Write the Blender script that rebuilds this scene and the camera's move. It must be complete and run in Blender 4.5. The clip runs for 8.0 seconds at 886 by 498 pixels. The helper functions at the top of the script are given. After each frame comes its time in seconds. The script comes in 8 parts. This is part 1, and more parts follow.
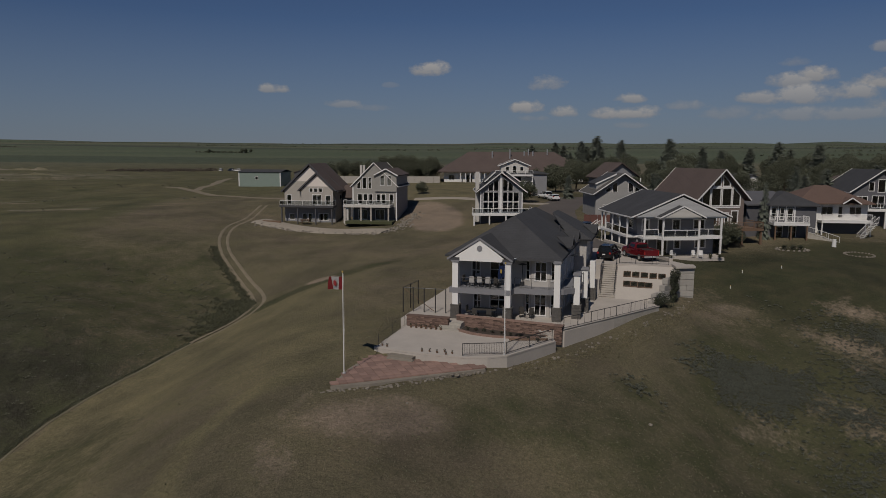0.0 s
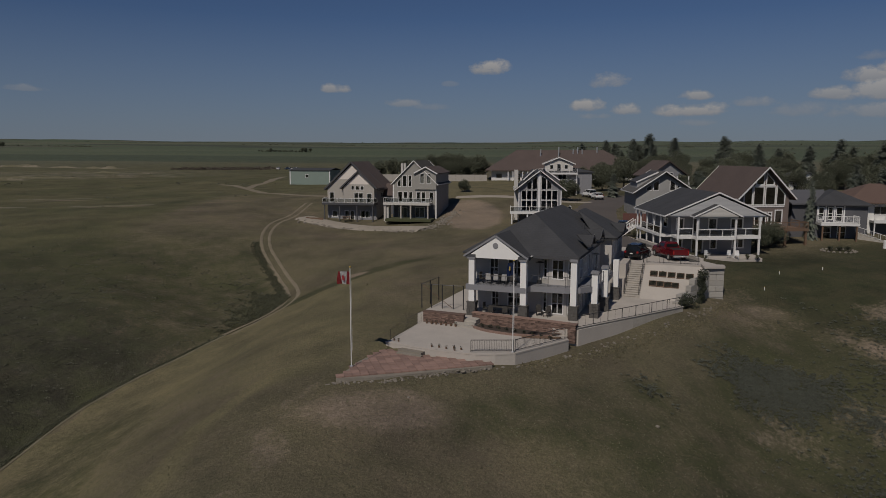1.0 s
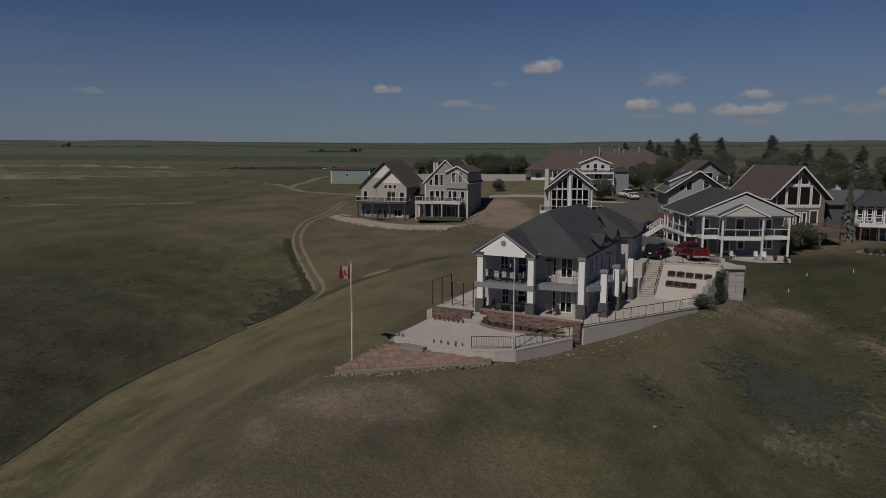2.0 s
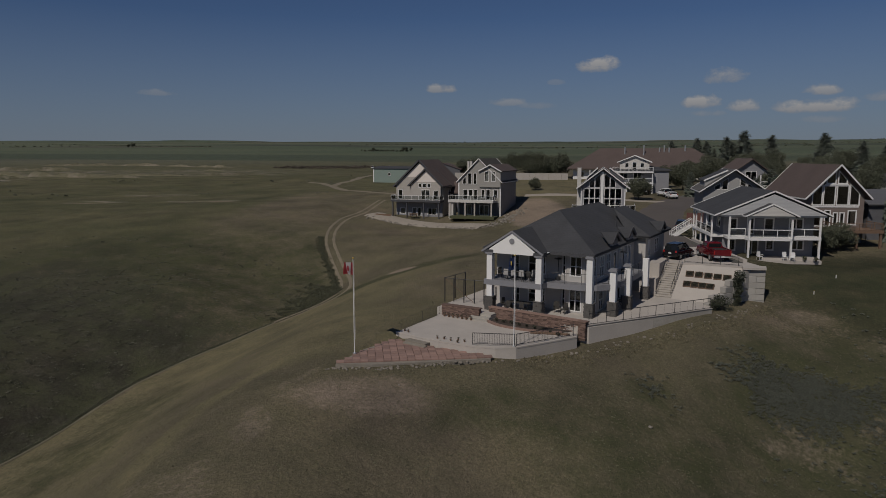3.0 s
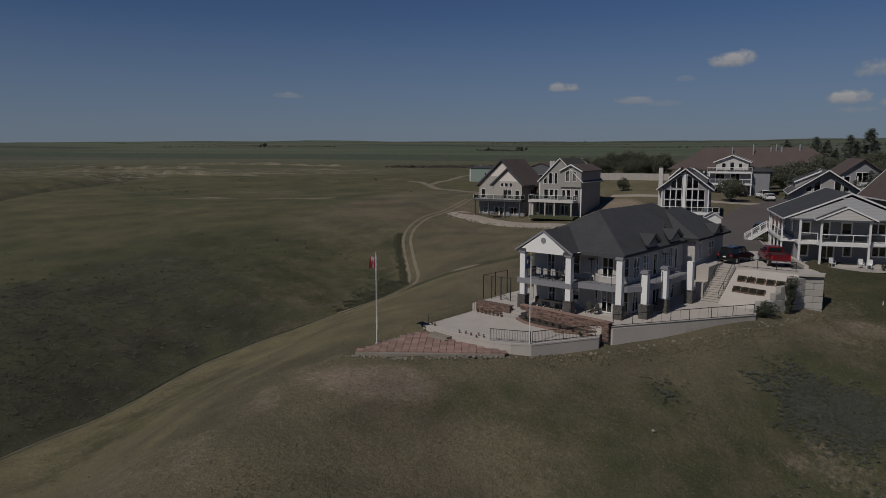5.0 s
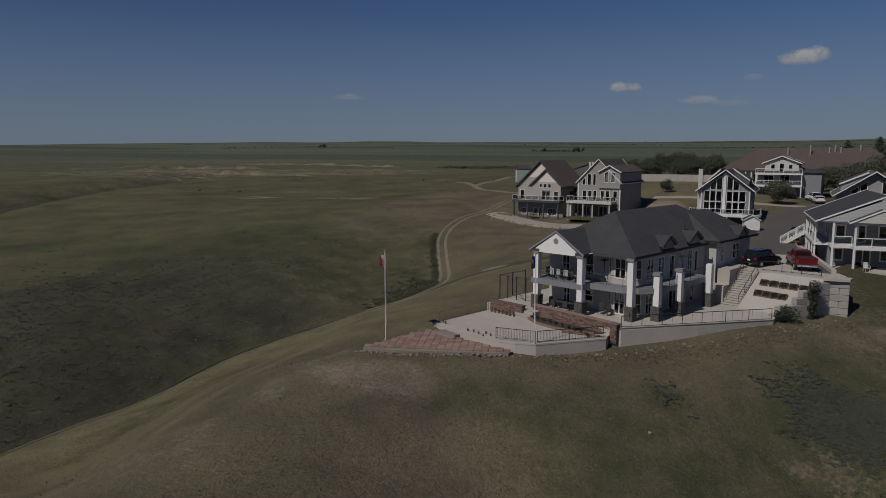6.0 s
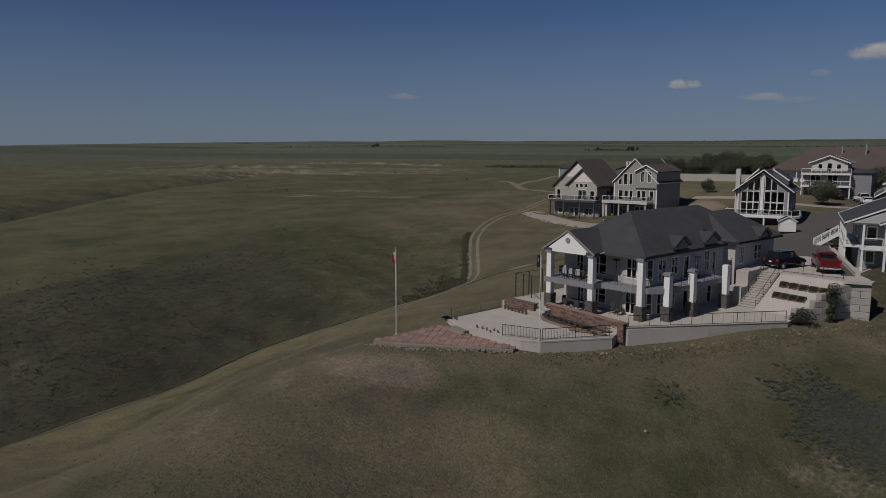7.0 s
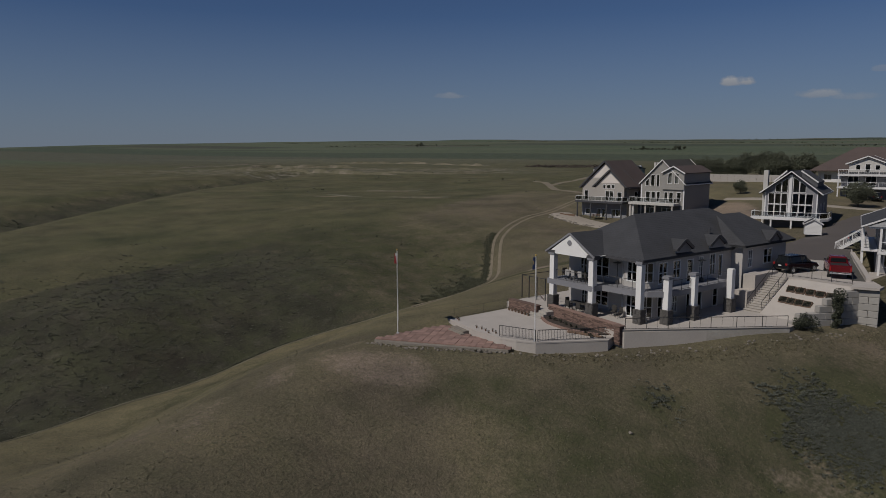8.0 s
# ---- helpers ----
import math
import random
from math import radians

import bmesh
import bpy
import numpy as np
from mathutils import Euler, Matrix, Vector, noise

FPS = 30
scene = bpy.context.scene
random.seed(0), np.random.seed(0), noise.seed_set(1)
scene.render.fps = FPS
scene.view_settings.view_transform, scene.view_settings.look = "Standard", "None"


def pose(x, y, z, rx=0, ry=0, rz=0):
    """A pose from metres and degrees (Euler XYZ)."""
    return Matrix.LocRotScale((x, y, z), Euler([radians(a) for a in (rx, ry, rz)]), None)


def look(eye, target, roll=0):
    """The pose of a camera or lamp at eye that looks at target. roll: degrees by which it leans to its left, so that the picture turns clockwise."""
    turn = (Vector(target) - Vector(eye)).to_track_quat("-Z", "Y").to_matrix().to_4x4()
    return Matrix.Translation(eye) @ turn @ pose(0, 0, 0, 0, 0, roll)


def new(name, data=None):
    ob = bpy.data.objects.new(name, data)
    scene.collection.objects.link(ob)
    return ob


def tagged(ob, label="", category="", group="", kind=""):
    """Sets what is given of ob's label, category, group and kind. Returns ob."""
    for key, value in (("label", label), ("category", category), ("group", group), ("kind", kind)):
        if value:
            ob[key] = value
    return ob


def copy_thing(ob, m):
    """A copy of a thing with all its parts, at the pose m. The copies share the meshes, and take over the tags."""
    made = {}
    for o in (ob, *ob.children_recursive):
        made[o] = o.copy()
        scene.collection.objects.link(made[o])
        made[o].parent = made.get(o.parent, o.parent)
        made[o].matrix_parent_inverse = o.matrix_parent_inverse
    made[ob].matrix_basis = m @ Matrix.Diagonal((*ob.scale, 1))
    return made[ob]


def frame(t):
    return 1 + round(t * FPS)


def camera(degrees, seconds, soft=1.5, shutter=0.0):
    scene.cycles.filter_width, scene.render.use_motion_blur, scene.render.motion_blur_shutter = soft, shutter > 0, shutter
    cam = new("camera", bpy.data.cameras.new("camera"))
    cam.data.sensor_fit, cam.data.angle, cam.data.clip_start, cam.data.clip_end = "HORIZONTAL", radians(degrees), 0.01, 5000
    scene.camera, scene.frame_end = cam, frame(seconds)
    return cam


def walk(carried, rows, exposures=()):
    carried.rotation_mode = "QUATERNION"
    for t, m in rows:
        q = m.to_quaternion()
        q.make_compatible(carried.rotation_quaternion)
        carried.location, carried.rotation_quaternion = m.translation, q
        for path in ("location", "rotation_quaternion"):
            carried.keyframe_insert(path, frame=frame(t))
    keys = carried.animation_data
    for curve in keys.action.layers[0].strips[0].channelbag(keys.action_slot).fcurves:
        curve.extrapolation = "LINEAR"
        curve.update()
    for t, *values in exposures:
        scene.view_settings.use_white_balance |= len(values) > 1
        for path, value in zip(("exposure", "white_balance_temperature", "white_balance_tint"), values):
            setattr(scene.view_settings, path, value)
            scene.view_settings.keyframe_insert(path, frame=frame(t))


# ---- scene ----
cam = camera(65.7, 8.0, soft=0.85)
PATH = [
    (0, (-0.349, 1.435, 15.83), (-0.338, 3.417, 15.561), 0.2),
    (0.5, (1.601, 1.287, 15.819), (1.531, 3.267, 15.549), 0.2),
    (1, (3.466, 1.22, 15.714), (3.308, 3.195, 15.441), 0.1),
    (1.5, (5.377, 1.139, 15.597), (5.147, 3.106, 15.323), 0.1),
    (1.7, (6.12, 1.133, 15.54), (5.861, 3.098, 15.267), 0.1),
    (2.8, (10.44, 1.06, 15.46), (10.022, 2.996, 15.185), 0.05),
    (3, (11.273, 1.134, 15.447), (10.822, 3.063, 15.172), 0.0),
    (3.5, (13.321, 1.246, 15.325), (12.788, 3.153, 15.051), -0.0),
    (4, (15.364, 1.394, 15.275), (14.751, 3.278, 15.0), -0.0),
    (4.5, (17.443, 1.649, 15.334), (16.74, 3.501, 15.059), 0.0),
    (4.7, (18.13, 1.66, 15.47), (17.397, 3.501, 15.194), 0.0),
    (5.8, (22.53, 2.56, 15.47), (21.635, 4.327, 15.196), 0.0),
    (6, (23.322, 2.65, 15.48), (22.397, 4.401, 15.206), 0.0),
    (6.5, (25.182, 2.877, 15.426), (24.205, 4.601, 15.15), -0.0),
    (7, (27.195, 3.263, 15.574), (26.137, 4.938, 15.297), 0.0),
    (7.2, (28.06, 3.50, 15.645), (26.965, 5.152, 15.368), 0.0),
    (7.5, (29.217, 3.78, 15.771), (28.09, 5.409, 15.493), -0.0),
    (8, (31.197, 4.266, 15.995), (30.032, 5.867, 15.716), -0.1),
]
walk(cam, [(t, look(eye, target, roll)) for t, eye, target, roll in PATH],
     exposures=[(0, -0.30, 6650, 10), (1.5, -0.31, 6580, 10), (3.5, -0.34, 6450, 10), (4.5, -0.31, 6380, 10), (6.5, -0.23, 6350, 10), (8, -0.16, 6360, 10)])

# ---- world, sun, exposure ----
SUN_FROM = Vector((-0.35, -0.937, 0.0)).normalized()
SUN_EL = radians(47)
world = bpy.data.worlds.new("world")
scene.world = world
world.use_nodes = True
wt = world.node_tree
wt.nodes.clear()


def wmath(op, a, b=None, c=None, clamp=False):
    n = wt.nodes.new("ShaderNodeMath")
    n.operation, n.use_clamp = op, clamp
    for i, v in enumerate((a, b, c)):
        if v is None:
            continue
        if isinstance(v, (int, float)):
            n.inputs[i].default_value = v
        else:
            wt.links.new(v, n.inputs[i])
    return n.outputs[0]


sky = wt.nodes.new("ShaderNodeTexSky")
sky.sky_type, sky.sun_disc = "NISHITA", False
sky.sun_elevation = SUN_EL
sky.sun_rotation = math.atan2(SUN_FROM.x, SUN_FROM.y)
sky.altitude, sky.air_density, sky.dust_density, sky.ozone_density = 900, 0.9, 0.05, 1.6
tc = wt.nodes.new("ShaderNodeTexCoord")
sep = wt.nodes.new("ShaderNodeSeparateXYZ")
wt.links.new(tc.outputs["Generated"], sep.inputs[0])
azimuth = wmath("MULTIPLY", wmath("ARCTAN2", sep.outputs[0], sep.outputs[1]), 57.2958)
height = wmath("MULTIPLY", wmath("ARCSINE", sep.outputs[2]), 57.2958)
wn = wt.nodes.new("ShaderNodeTexNoise")
wn.inputs["Scale"].default_value, wn.inputs["Detail"].default_value, wn.inputs["Roughness"].default_value = 34, 7, 0.6
stretch = wt.nodes.new("ShaderNodeMapping")
stretch.inputs["Scale"].default_value = (1, 1, 1.5)
wt.links.new(tc.outputs["Generated"], stretch.inputs[0])
wt.links.new(stretch.outputs[0], wn.inputs["Vector"])
ragged = wmath("MULTIPLY", wmath("SUBTRACT", wn.outputs["Fac"], 0.5), 3.2)
# fair-weather clouds: azimuth east of north, height above the level, half width, half height, fullness
CLOUDS = [
    (-0.7, 7.0, 1.9, 0.85, 1.0), (-13.3, 5.3, 1.2, 0.55, 0.85), (-7.9, 4.2, 1.5, 0.5, 0.6), (-5.6, 3.9, 1.8, 0.4, 0.35),
    (7.1, 4.0, 1.5, 0.8, 1.0), (7.6, 3.1, 1.4, 0.4, 0.5), (8.7, 5.8, 1.7, 0.8, 0.75), (10.3, 3.6, 1.4, 0.65, 0.9), (15.2, 4.6, 1.3, 0.6, 0.9),
    (14.8, 3.5, 3.4, 0.75, 1.0), (15.4, 2.5, 1.8, 0.4, 0.4), (19.6, 4.0, 1.8, 0.6, 0.55), (22.6, 3.4, 2.2, 0.8, 0.45), (28.3, 6.0, 1.6, 0.9, 1.0), (26.5, 5.6, 1.8, 0.8, 0.9),
    (24.6, 4.5, 1.9, 0.7, 0.85), (27.6, 4.5, 3.2, 1.0, 0.9), (30.6, 4.7, 2.4, 0.9, 0.9), (33.2, 5.4, 3.0, 1.1, 1.0), (28.6, 3.2, 5.6, 0.8, 0.6), (36.0, 4.0, 5.0, 1.2, 0.8),
    (32.6, 7.6, 1.4, 0.6, 0.7), (26.8, 6.9, 1.3, 0.5, 0.4), (-4.0, 5.7, 0.8, 0.3, 0.3), (-35.5, 4.6, 1.6, 0.35, 0.4), (44, 5.5, 5, 1.6, 0.9),
]
cover, lit = None, None
for a, e, wa, we, full in CLOUDS:
    da = wmath("DIVIDE", wmath("SUBTRACT", azimuth, a), wa)
    rise = wmath("DIVIDE", wmath("SUBTRACT", height, e - 0.25 * we), we)
    de = rise
    de = wmath("MAXIMUM", de, wmath("MULTIPLY", de, -1.9))
    d2 = wmath("ADD", wmath("MULTIPLY", da, da), wmath("MULTIPLY", de, de))
    m = wmath("MULTIPLY", wmath("ADD", wmath("SUBTRACT", 0.95, d2), ragged), 1.25, clamp=True)
    m = wmath("MULTIPLY", m, 0.92 * full)
    top = wmath("MULTIPLY", m, wmath("MULTIPLY_ADD", rise, 0.55, 0.32, clamp=True))
    cover = m if cover is None else wmath("MAXIMUM", cover, m)
    lit = top if lit is None else wmath("MAXIMUM", lit, top)
cloud = wt.nodes.new("ShaderNodeMix")
cloud.data_type = "RGBA"
cloud.inputs["A"].default_value = (6.6, 6.9, 7.6, 1)
cloud.inputs["B"].default_value = (14.6, 13.9, 13.2, 1)
wt.links.new(lit, cloud.inputs["Factor"])
tone = wt.nodes.new("ShaderNodeHueSaturation")
tone.inputs["Saturation"].default_value = 1.06
tint = wt.nodes.new("ShaderNodeMix")
tint.data_type, tint.blend_type = "RGBA", "MULTIPLY"
tint.inputs["Factor"].default_value, tint.inputs["B"].default_value = 1.0, (0.875, 0.95, 1.18, 1)
wt.links.new(sky.outputs[0], tint.inputs["A"])
haze = wt.nodes.new("ShaderNodeMix")
haze.data_type = "RGBA"
haze.inputs["B"].default_value = (4.3, 5.3, 7.0, 1)
wt.links.new(wmath("MULTIPLY_ADD", height, -0.075, 0.8, clamp=True), haze.inputs["Factor"])
wt.links.new(tint.outputs["Result"], haze.inputs["A"])
wt.links.new(haze.outputs["Result"], tone.inputs["Color"])
blend = wt.nodes.new("ShaderNodeMix")
blend.data_type = "RGBA"
wt.links.new(cover, blend.inputs["Factor"])
wt.links.new(tone.outputs[0], blend.inputs["A"])
wt.links.new(cloud.outputs["Result"], blend.inputs["B"])
bg = wt.nodes.new("ShaderNodeBackground")
bg.inputs["Strength"].default_value = 0.0325
wt.links.new(blend.outputs["Result"], bg.inputs[0])
wo = wt.nodes.new("ShaderNodeOutputWorld")
wt.links.new(bg.outputs[0], wo.inputs[0])

sun_data = bpy.data.lights.new("sun", "SUN")
sun_data.energy, sun_data.angle, sun_data.color = 3.0, radians(0.55), (1.0, 0.93, 0.84)
sun = new("sun", sun_data)
sun_way = Vector((SUN_FROM.x * math.cos(SUN_EL), SUN_FROM.y * math.cos(SUN_EL), math.sin(SUN_EL)))
sun.matrix_world = look(sun_way * 200, (0, 0, 0))

# ---- materials ----


def nodes(name, rough=0.7, metal=0.0):
    m = bpy.data.materials.new(name)
    m.use_nodes = True
    nt = m.node_tree
    b = nt.nodes["Principled BSDF"]
    b.inputs["Roughness"].default_value, b.inputs["Metallic"].default_value = rough, metal
    return m, nt, b


def noise_tex(nt, scale, detail=4, rough=0.6, coord="Object", stretchy=None):
    t = nt.nodes.new("ShaderNodeTexCoord")
    n = nt.nodes.new("ShaderNodeTexNoise")
    n.inputs["Scale"].default_value, n.inputs["Detail"].default_value, n.inputs["Roughness"].default_value = scale, detail, rough
    if stretchy:
        mp = nt.nodes.new("ShaderNodeMapping")
        mp.inputs["Scale"].default_value = stretchy
        nt.links.new(t.outputs[coord], mp.inputs[0])
        nt.links.new(mp.outputs[0], n.inputs["Vector"])
    else:
        nt.links.new(t.outputs[coord], n.inputs["Vector"])
    return n.outputs["Fac"]


def ramp(nt, fac, stops):
    r = nt.nodes.new("ShaderNodeValToRGB")
    el = r.color_ramp.elements
    while len(el) < len(stops):
        el.new(0.5)
    for e, (p, c) in zip(el, stops):
        e.position, e.color = p, (*c, 1)
    nt.links.new(fac, r.inputs[0])
    return r.outputs[0]


def mixc(nt, fac, a, b, kind="MIX"):
    n = nt.nodes.new("ShaderNodeMix")
    n.data_type, n.blend_type = "RGBA", kind
    for key, v in (("Factor", fac), ("A", a), ("B", b)):
        if isinstance(v, (int, float)):
            n.inputs[key].default_value = v
        elif isinstance(v, tuple):
            n.inputs[key].default_value = (*v, 1)
        else:
            nt.links.new(v, n.inputs[key])
    return n.outputs["Result"]


def fmath(nt, op, a, b=None, c=None, clamp=False):
    n = nt.nodes.new("ShaderNodeMath")
    n.operation, n.use_clamp = op, clamp
    for i, v in enumerate((a, b, c)):
        if v is None:
            continue
        if isinstance(v, (int, float)):
            n.inputs[i].default_value = v
        else:
            nt.links.new(v, n.inputs[i])
    return n.outputs[0]


def bump(nt, b, fac, strength, dist):
    n = nt.nodes.new("ShaderNodeBump")
    n.inputs["Strength"].default_value, n.inputs["Distance"].default_value = strength, dist
    nt.links.new(fac, n.inputs["Height"])
    nt.links.new(n.outputs[0], b.inputs["Normal"])


def shade(c, k):
    return tuple(max(0.0, min(1.0, v * k)) for v in c)


def surface(name, color, rough=0.7, metal=0.0, big=0.6, fine=14.0, vary=0.18, relief=0.01, lap=0.0, each=0.0):
    """A surface with stains at one scale and grain at another; lap: spacing of lapped boards in metres."""
    m, nt, b = nodes(name, rough, metal)
    s, g = noise_tex(nt, big, 3), noise_tex(nt, fine, 5)
    c = mixc(nt, s, shade(color, 1 - vary), shade(color, 1 + vary))
    c = mixc(nt, fmath(nt, "MULTIPLY", g, 0.6), c, shade(color, 1 - vary * 1.6))
    if each:
        info = nt.nodes.new("ShaderNodeObjectInfo")
        c = mixc(nt, info.outputs["Random"], mixc(nt, 1.0, c, shade((1, 1, 1), 1 - each), "MULTIPLY"), c)
    h = g
    if lap:
        t = nt.nodes.new("ShaderNodeTexCoord")
        sp = nt.nodes.new("ShaderNodeSeparateXYZ")
        nt.links.new(t.outputs["Object"], sp.inputs[0])
        saw = fmath(nt, "FRACT", fmath(nt, "DIVIDE", sp.outputs[2], lap))
        line = fmath(nt, "GREATER_THAN", saw, 0.9)
        c = mixc(nt, fmath(nt, "MULTIPLY", line, 0.35), c, shade(color, 0.45))
        h = fmath(nt, "SUBTRACT", fmath(nt, "MULTIPLY", g, 0.2), saw)
    nt.links.new(c, b.inputs["Base Color"])
    bump(nt, b, h, 0.6, relief)
    return m


def glass_material(name):
    m = bpy.data.materials.new(name)
    m.use_nodes = True
    nt = m.node_tree
    nt.nodes.clear()
    out = nt.nodes.new("ShaderNodeOutputMaterial")
    mx = nt.nodes.new("ShaderNodeMixShader")
    tr = nt.nodes.new("ShaderNodeBsdfTransparent")
    tr.inputs[0].default_value = (0.72, 0.75, 0.77, 1)
    gl = nt.nodes.new("ShaderNodeBsdfGlossy")
    gl.inputs["Roughness"].default_value = 0.03
    fr = nt.nodes.new("ShaderNodeFresnel")
    fr.inputs["IOR"].default_value = 1.75
    nt.links.new(fr.outputs[0], mx.inputs[0])
    nt.links.new(tr.outputs[0], mx.inputs[1])
    nt.links.new(gl.outputs[0], mx.inputs[2])
    nt.links.new(mx.outputs[0], out.inputs[0])
    return m


WHITE = surface("white_paint", (0.66, 0.65, 0.64), 0.55, vary=0.06, relief=0.002)
STUCCO = surface("white_stucco", (0.74, 0.73, 0.71), 0.85, fine=30, vary=0.08, relief=0.006)
GREY_STUCCO = surface("pale_grey_stucco", (0.435, 0.412, 0.39), 0.85, fine=30, vary=0.08, relief=0.006)
GREY_FASCIA = surface("grey_fascia", (0.21, 0.21, 0.225), 0.7, vary=0.1, relief=0.003)
DARK_TRIM = surface("dark_trim", (0.065, 0.065, 0.07), 0.5, vary=0.12, relief=0.002)
SLATE_ROOF = surface("charcoal_shingle", (0.056, 0.057, 0.062), 0.88, big=0.5, fine=6, vary=0.4, relief=0.02, lap=0.14)
BROWN_ROOF = surface("brown_shingle", (0.100, 0.074, 0.066), 0.9, big=0.3, fine=8, vary=0.25, relief=0.02, lap=0.14)
RED_ROOF = surface("red_brown_shingle", (0.135, 0.088, 0.070), 0.9, big=0.3, fine=8, vary=0.22, relief=0.02, lap=0.14)
TAUPE = surface("taupe_siding", (0.38, 0.35, 0.315), 0.75, vary=0.1, relief=0.012, lap=0.16)
SAGE = surface("sage_grey_siding", (0.285, 0.272, 0.25), 0.75, vary=0.1, relief=0.012, lap=0.16)
PALE_SIDING = surface("pale_siding", (0.50, 0.48, 0.45), 0.75, vary=0.08, relief=0.012, lap=0.16)
BLUE_SIDING = surface("blue_grey_siding", (0.15, 0.17, 0.21), 0.75, vary=0.1, relief=0.012, lap=0.16)
GREY_SIDING = surface("grey_siding", (0.22, 0.22, 0.235), 0.75, vary=0.1, relief=0.012, lap=0.16)
MID_SIDING = surface("mid_grey_siding", (0.30, 0.295, 0.29), 0.75, vary=0.1, relief=0.012, lap=0.16)
DARK_SIDING = surface("dark_grey_siding", (0.10, 0.10, 0.11), 0.75, vary=0.12, relief=0.012, lap=0.16)
BROWN_SIDING = surface("brown_siding", (0.17, 0.135, 0.12), 0.75, vary=0.1, relief=0.012, lap=0.16)
WHITE_SIDING = surface("white_siding", (0.68, 0.67, 0.65), 0.7, vary=0.06, relief=0.01, lap=0.18)
GREEN_STEEL = surface("sage_green_steel", (0.20, 0.25, 0.22), 0.5, vary=0.1, relief=0.006)
CREAM = surface("cream_stucco", (0.66, 0.60, 0.55), 0.85, vary=0.08, relief=0.005)
STONE = surface("dark_fieldstone", (0.15, 0.14, 0.13), 0.9, big=2.2, fine=7, vary=0.45, relief=0.03, each=0.35)
LEDGE = surface("red_ledgestone", (0.305, 0.198, 0.158), 0.9, big=2.5, fine=12, vary=0.4, relief=0.015, each=0.62)
CONCRETE = surface("broom_concrete", (0.45, 0.41, 0.37), 0.9, big=0.45, fine=7, vary=0.2, relief=0.004)
OLD_CONCRETE = surface("weathered_concrete", (0.42, 0.39, 0.345), 0.9, big=0.9, fine=5, vary=0.36, relief=0.01)
BLOCK = surface("concrete_block", (0.385, 0.365, 0.335), 0.92, big=0.8, fine=10, vary=0.2, relief=0.02, each=0.15)
PAVER = surface("red_paver", (0.35, 0.225, 0.185), 0.9, big=0.9, fine=10, vary=0.25, relief=0.008, each=0.35)
GRAVEL = surface("pale_gravel", (0.33, 0.29, 0.24), 0.95, big=0.3, fine=5, vary=0.25, relief=0.03)
ASPHALT = surface("worn_asphalt", (0.10, 0.086, 0.078), 0.9, big=0.15, fine=6, vary=0.18, relief=0.006)
PATH_DIRT = surface("trodden_dry_grass", (0.185, 0.165, 0.11), 0.95, big=0.3, fine=4, vary=0.3, relief=0.02)
RUT = surface("packed_dirt", (0.225, 0.188, 0.130), 0.95, big=0.5, fine=3, vary=0.42, relief=0.02)
ROCK = surface("pale_boulder", (0.27, 0.24, 0.20), 0.95, big=0.8, fine=5, vary=0.3, relief=0.04, each=0.3)
METAL = surface("black_metal", (0.045, 0.045, 0.047), 0.45, metal=0.4, vary=0.1, relief=0.001)
STEEL = surface("brushed_aluminium", (0.62, 0.62, 0.62), 0.35, metal=0.7, vary=0.06, relief=0.001)
TIMBER = surface("stained_timber", (0.16, 0.10, 0.065), 0.8, big=1.5, fine=12, vary=0.25, relief=0.006)
REDWOOD = surface("red_fence_boards", (0.13, 0.055, 0.045), 0.8, big=1.2, fine=12, vary=0.25, relief=0.006)
RUBBER = surface("tyre_rubber", (0.02, 0.02, 0.02), 0.85, vary=0.1, relief=0.003)
RED_CAR = surface("red_car_paint", (0.115, 0.008, 0.012), 0.22, vary=0.05, relief=0.0005)
BLACK_CAR = surface("black_car_paint", (0.012, 0.012, 0.014), 0.18, vary=0.05, relief=0.0005)
WHITE_CAR = surface("white_car_paint", (0.72, 0.72, 0.72), 0.25, vary=0.03, relief=0.0005)
BLUE_CAR = surface("dark_blue_car_paint", (0.02, 0.03, 0.05), 0.2, vary=0.05, relief=0.0005)
BARK = surface("grey_bark", (0.10, 0.08, 0.065), 0.95, vary=0.3, relief=0.02)
FLOORING = surface("interior_floor", (0.34, 0.28, 0.22), 0.6, vary=0.15, relief=0.002)
FABRIC = surface("grey_cushion", (0.35, 0.34, 0.33), 0.95, vary=0.1, relief=0.004)
WICKER = surface("dark_wicker", (0.05, 0.045, 0.04), 0.8, vary=0.2, relief=0.006)
GLASS = glass_material("window_glass")


def leaf_material(name, a, b):
    m, nt, p = nodes(name, 0.75)
    geo = nt.nodes.new("ShaderNodeNewGeometry")
    n = noise_tex(nt, 0.35, 3)
    c = mixc(nt, geo.outputs["Random Per Island"], a, b)
    c = mixc(nt, fmath(nt, "MULTIPLY", n, 0.6), c, shade(a, 0.6))
    nt.links.new(c, p.inputs["Base Color"])
    return m


SPRUCE_LEAF = leaf_material("spruce_needles", (0.090, 0.104, 0.082), (0.150, 0.165, 0.128))
BROAD_LEAF = leaf_material("broad_leaves", (0.066, 0.074, 0.047), (0.126, 0.132, 0.084))
SAGE_LEAF = leaf_material("sagebrush_leaves", (0.064, 0.071, 0.054), (0.150, 0.155, 0.122))
COULEE_LEAF = leaf_material("dusty_brush_leaves", (0.072, 0.074, 0.050), (0.150, 0.146, 0.108))
WEED_LEAF = leaf_material("low_weed_leaves", (0.128, 0.132, 0.074), (0.195, 0.188, 0.112))
BRUSH_LEAF = leaf_material("dark_brush_leaves", (0.058, 0.062, 0.036), (0.115, 0.115, 0.066))
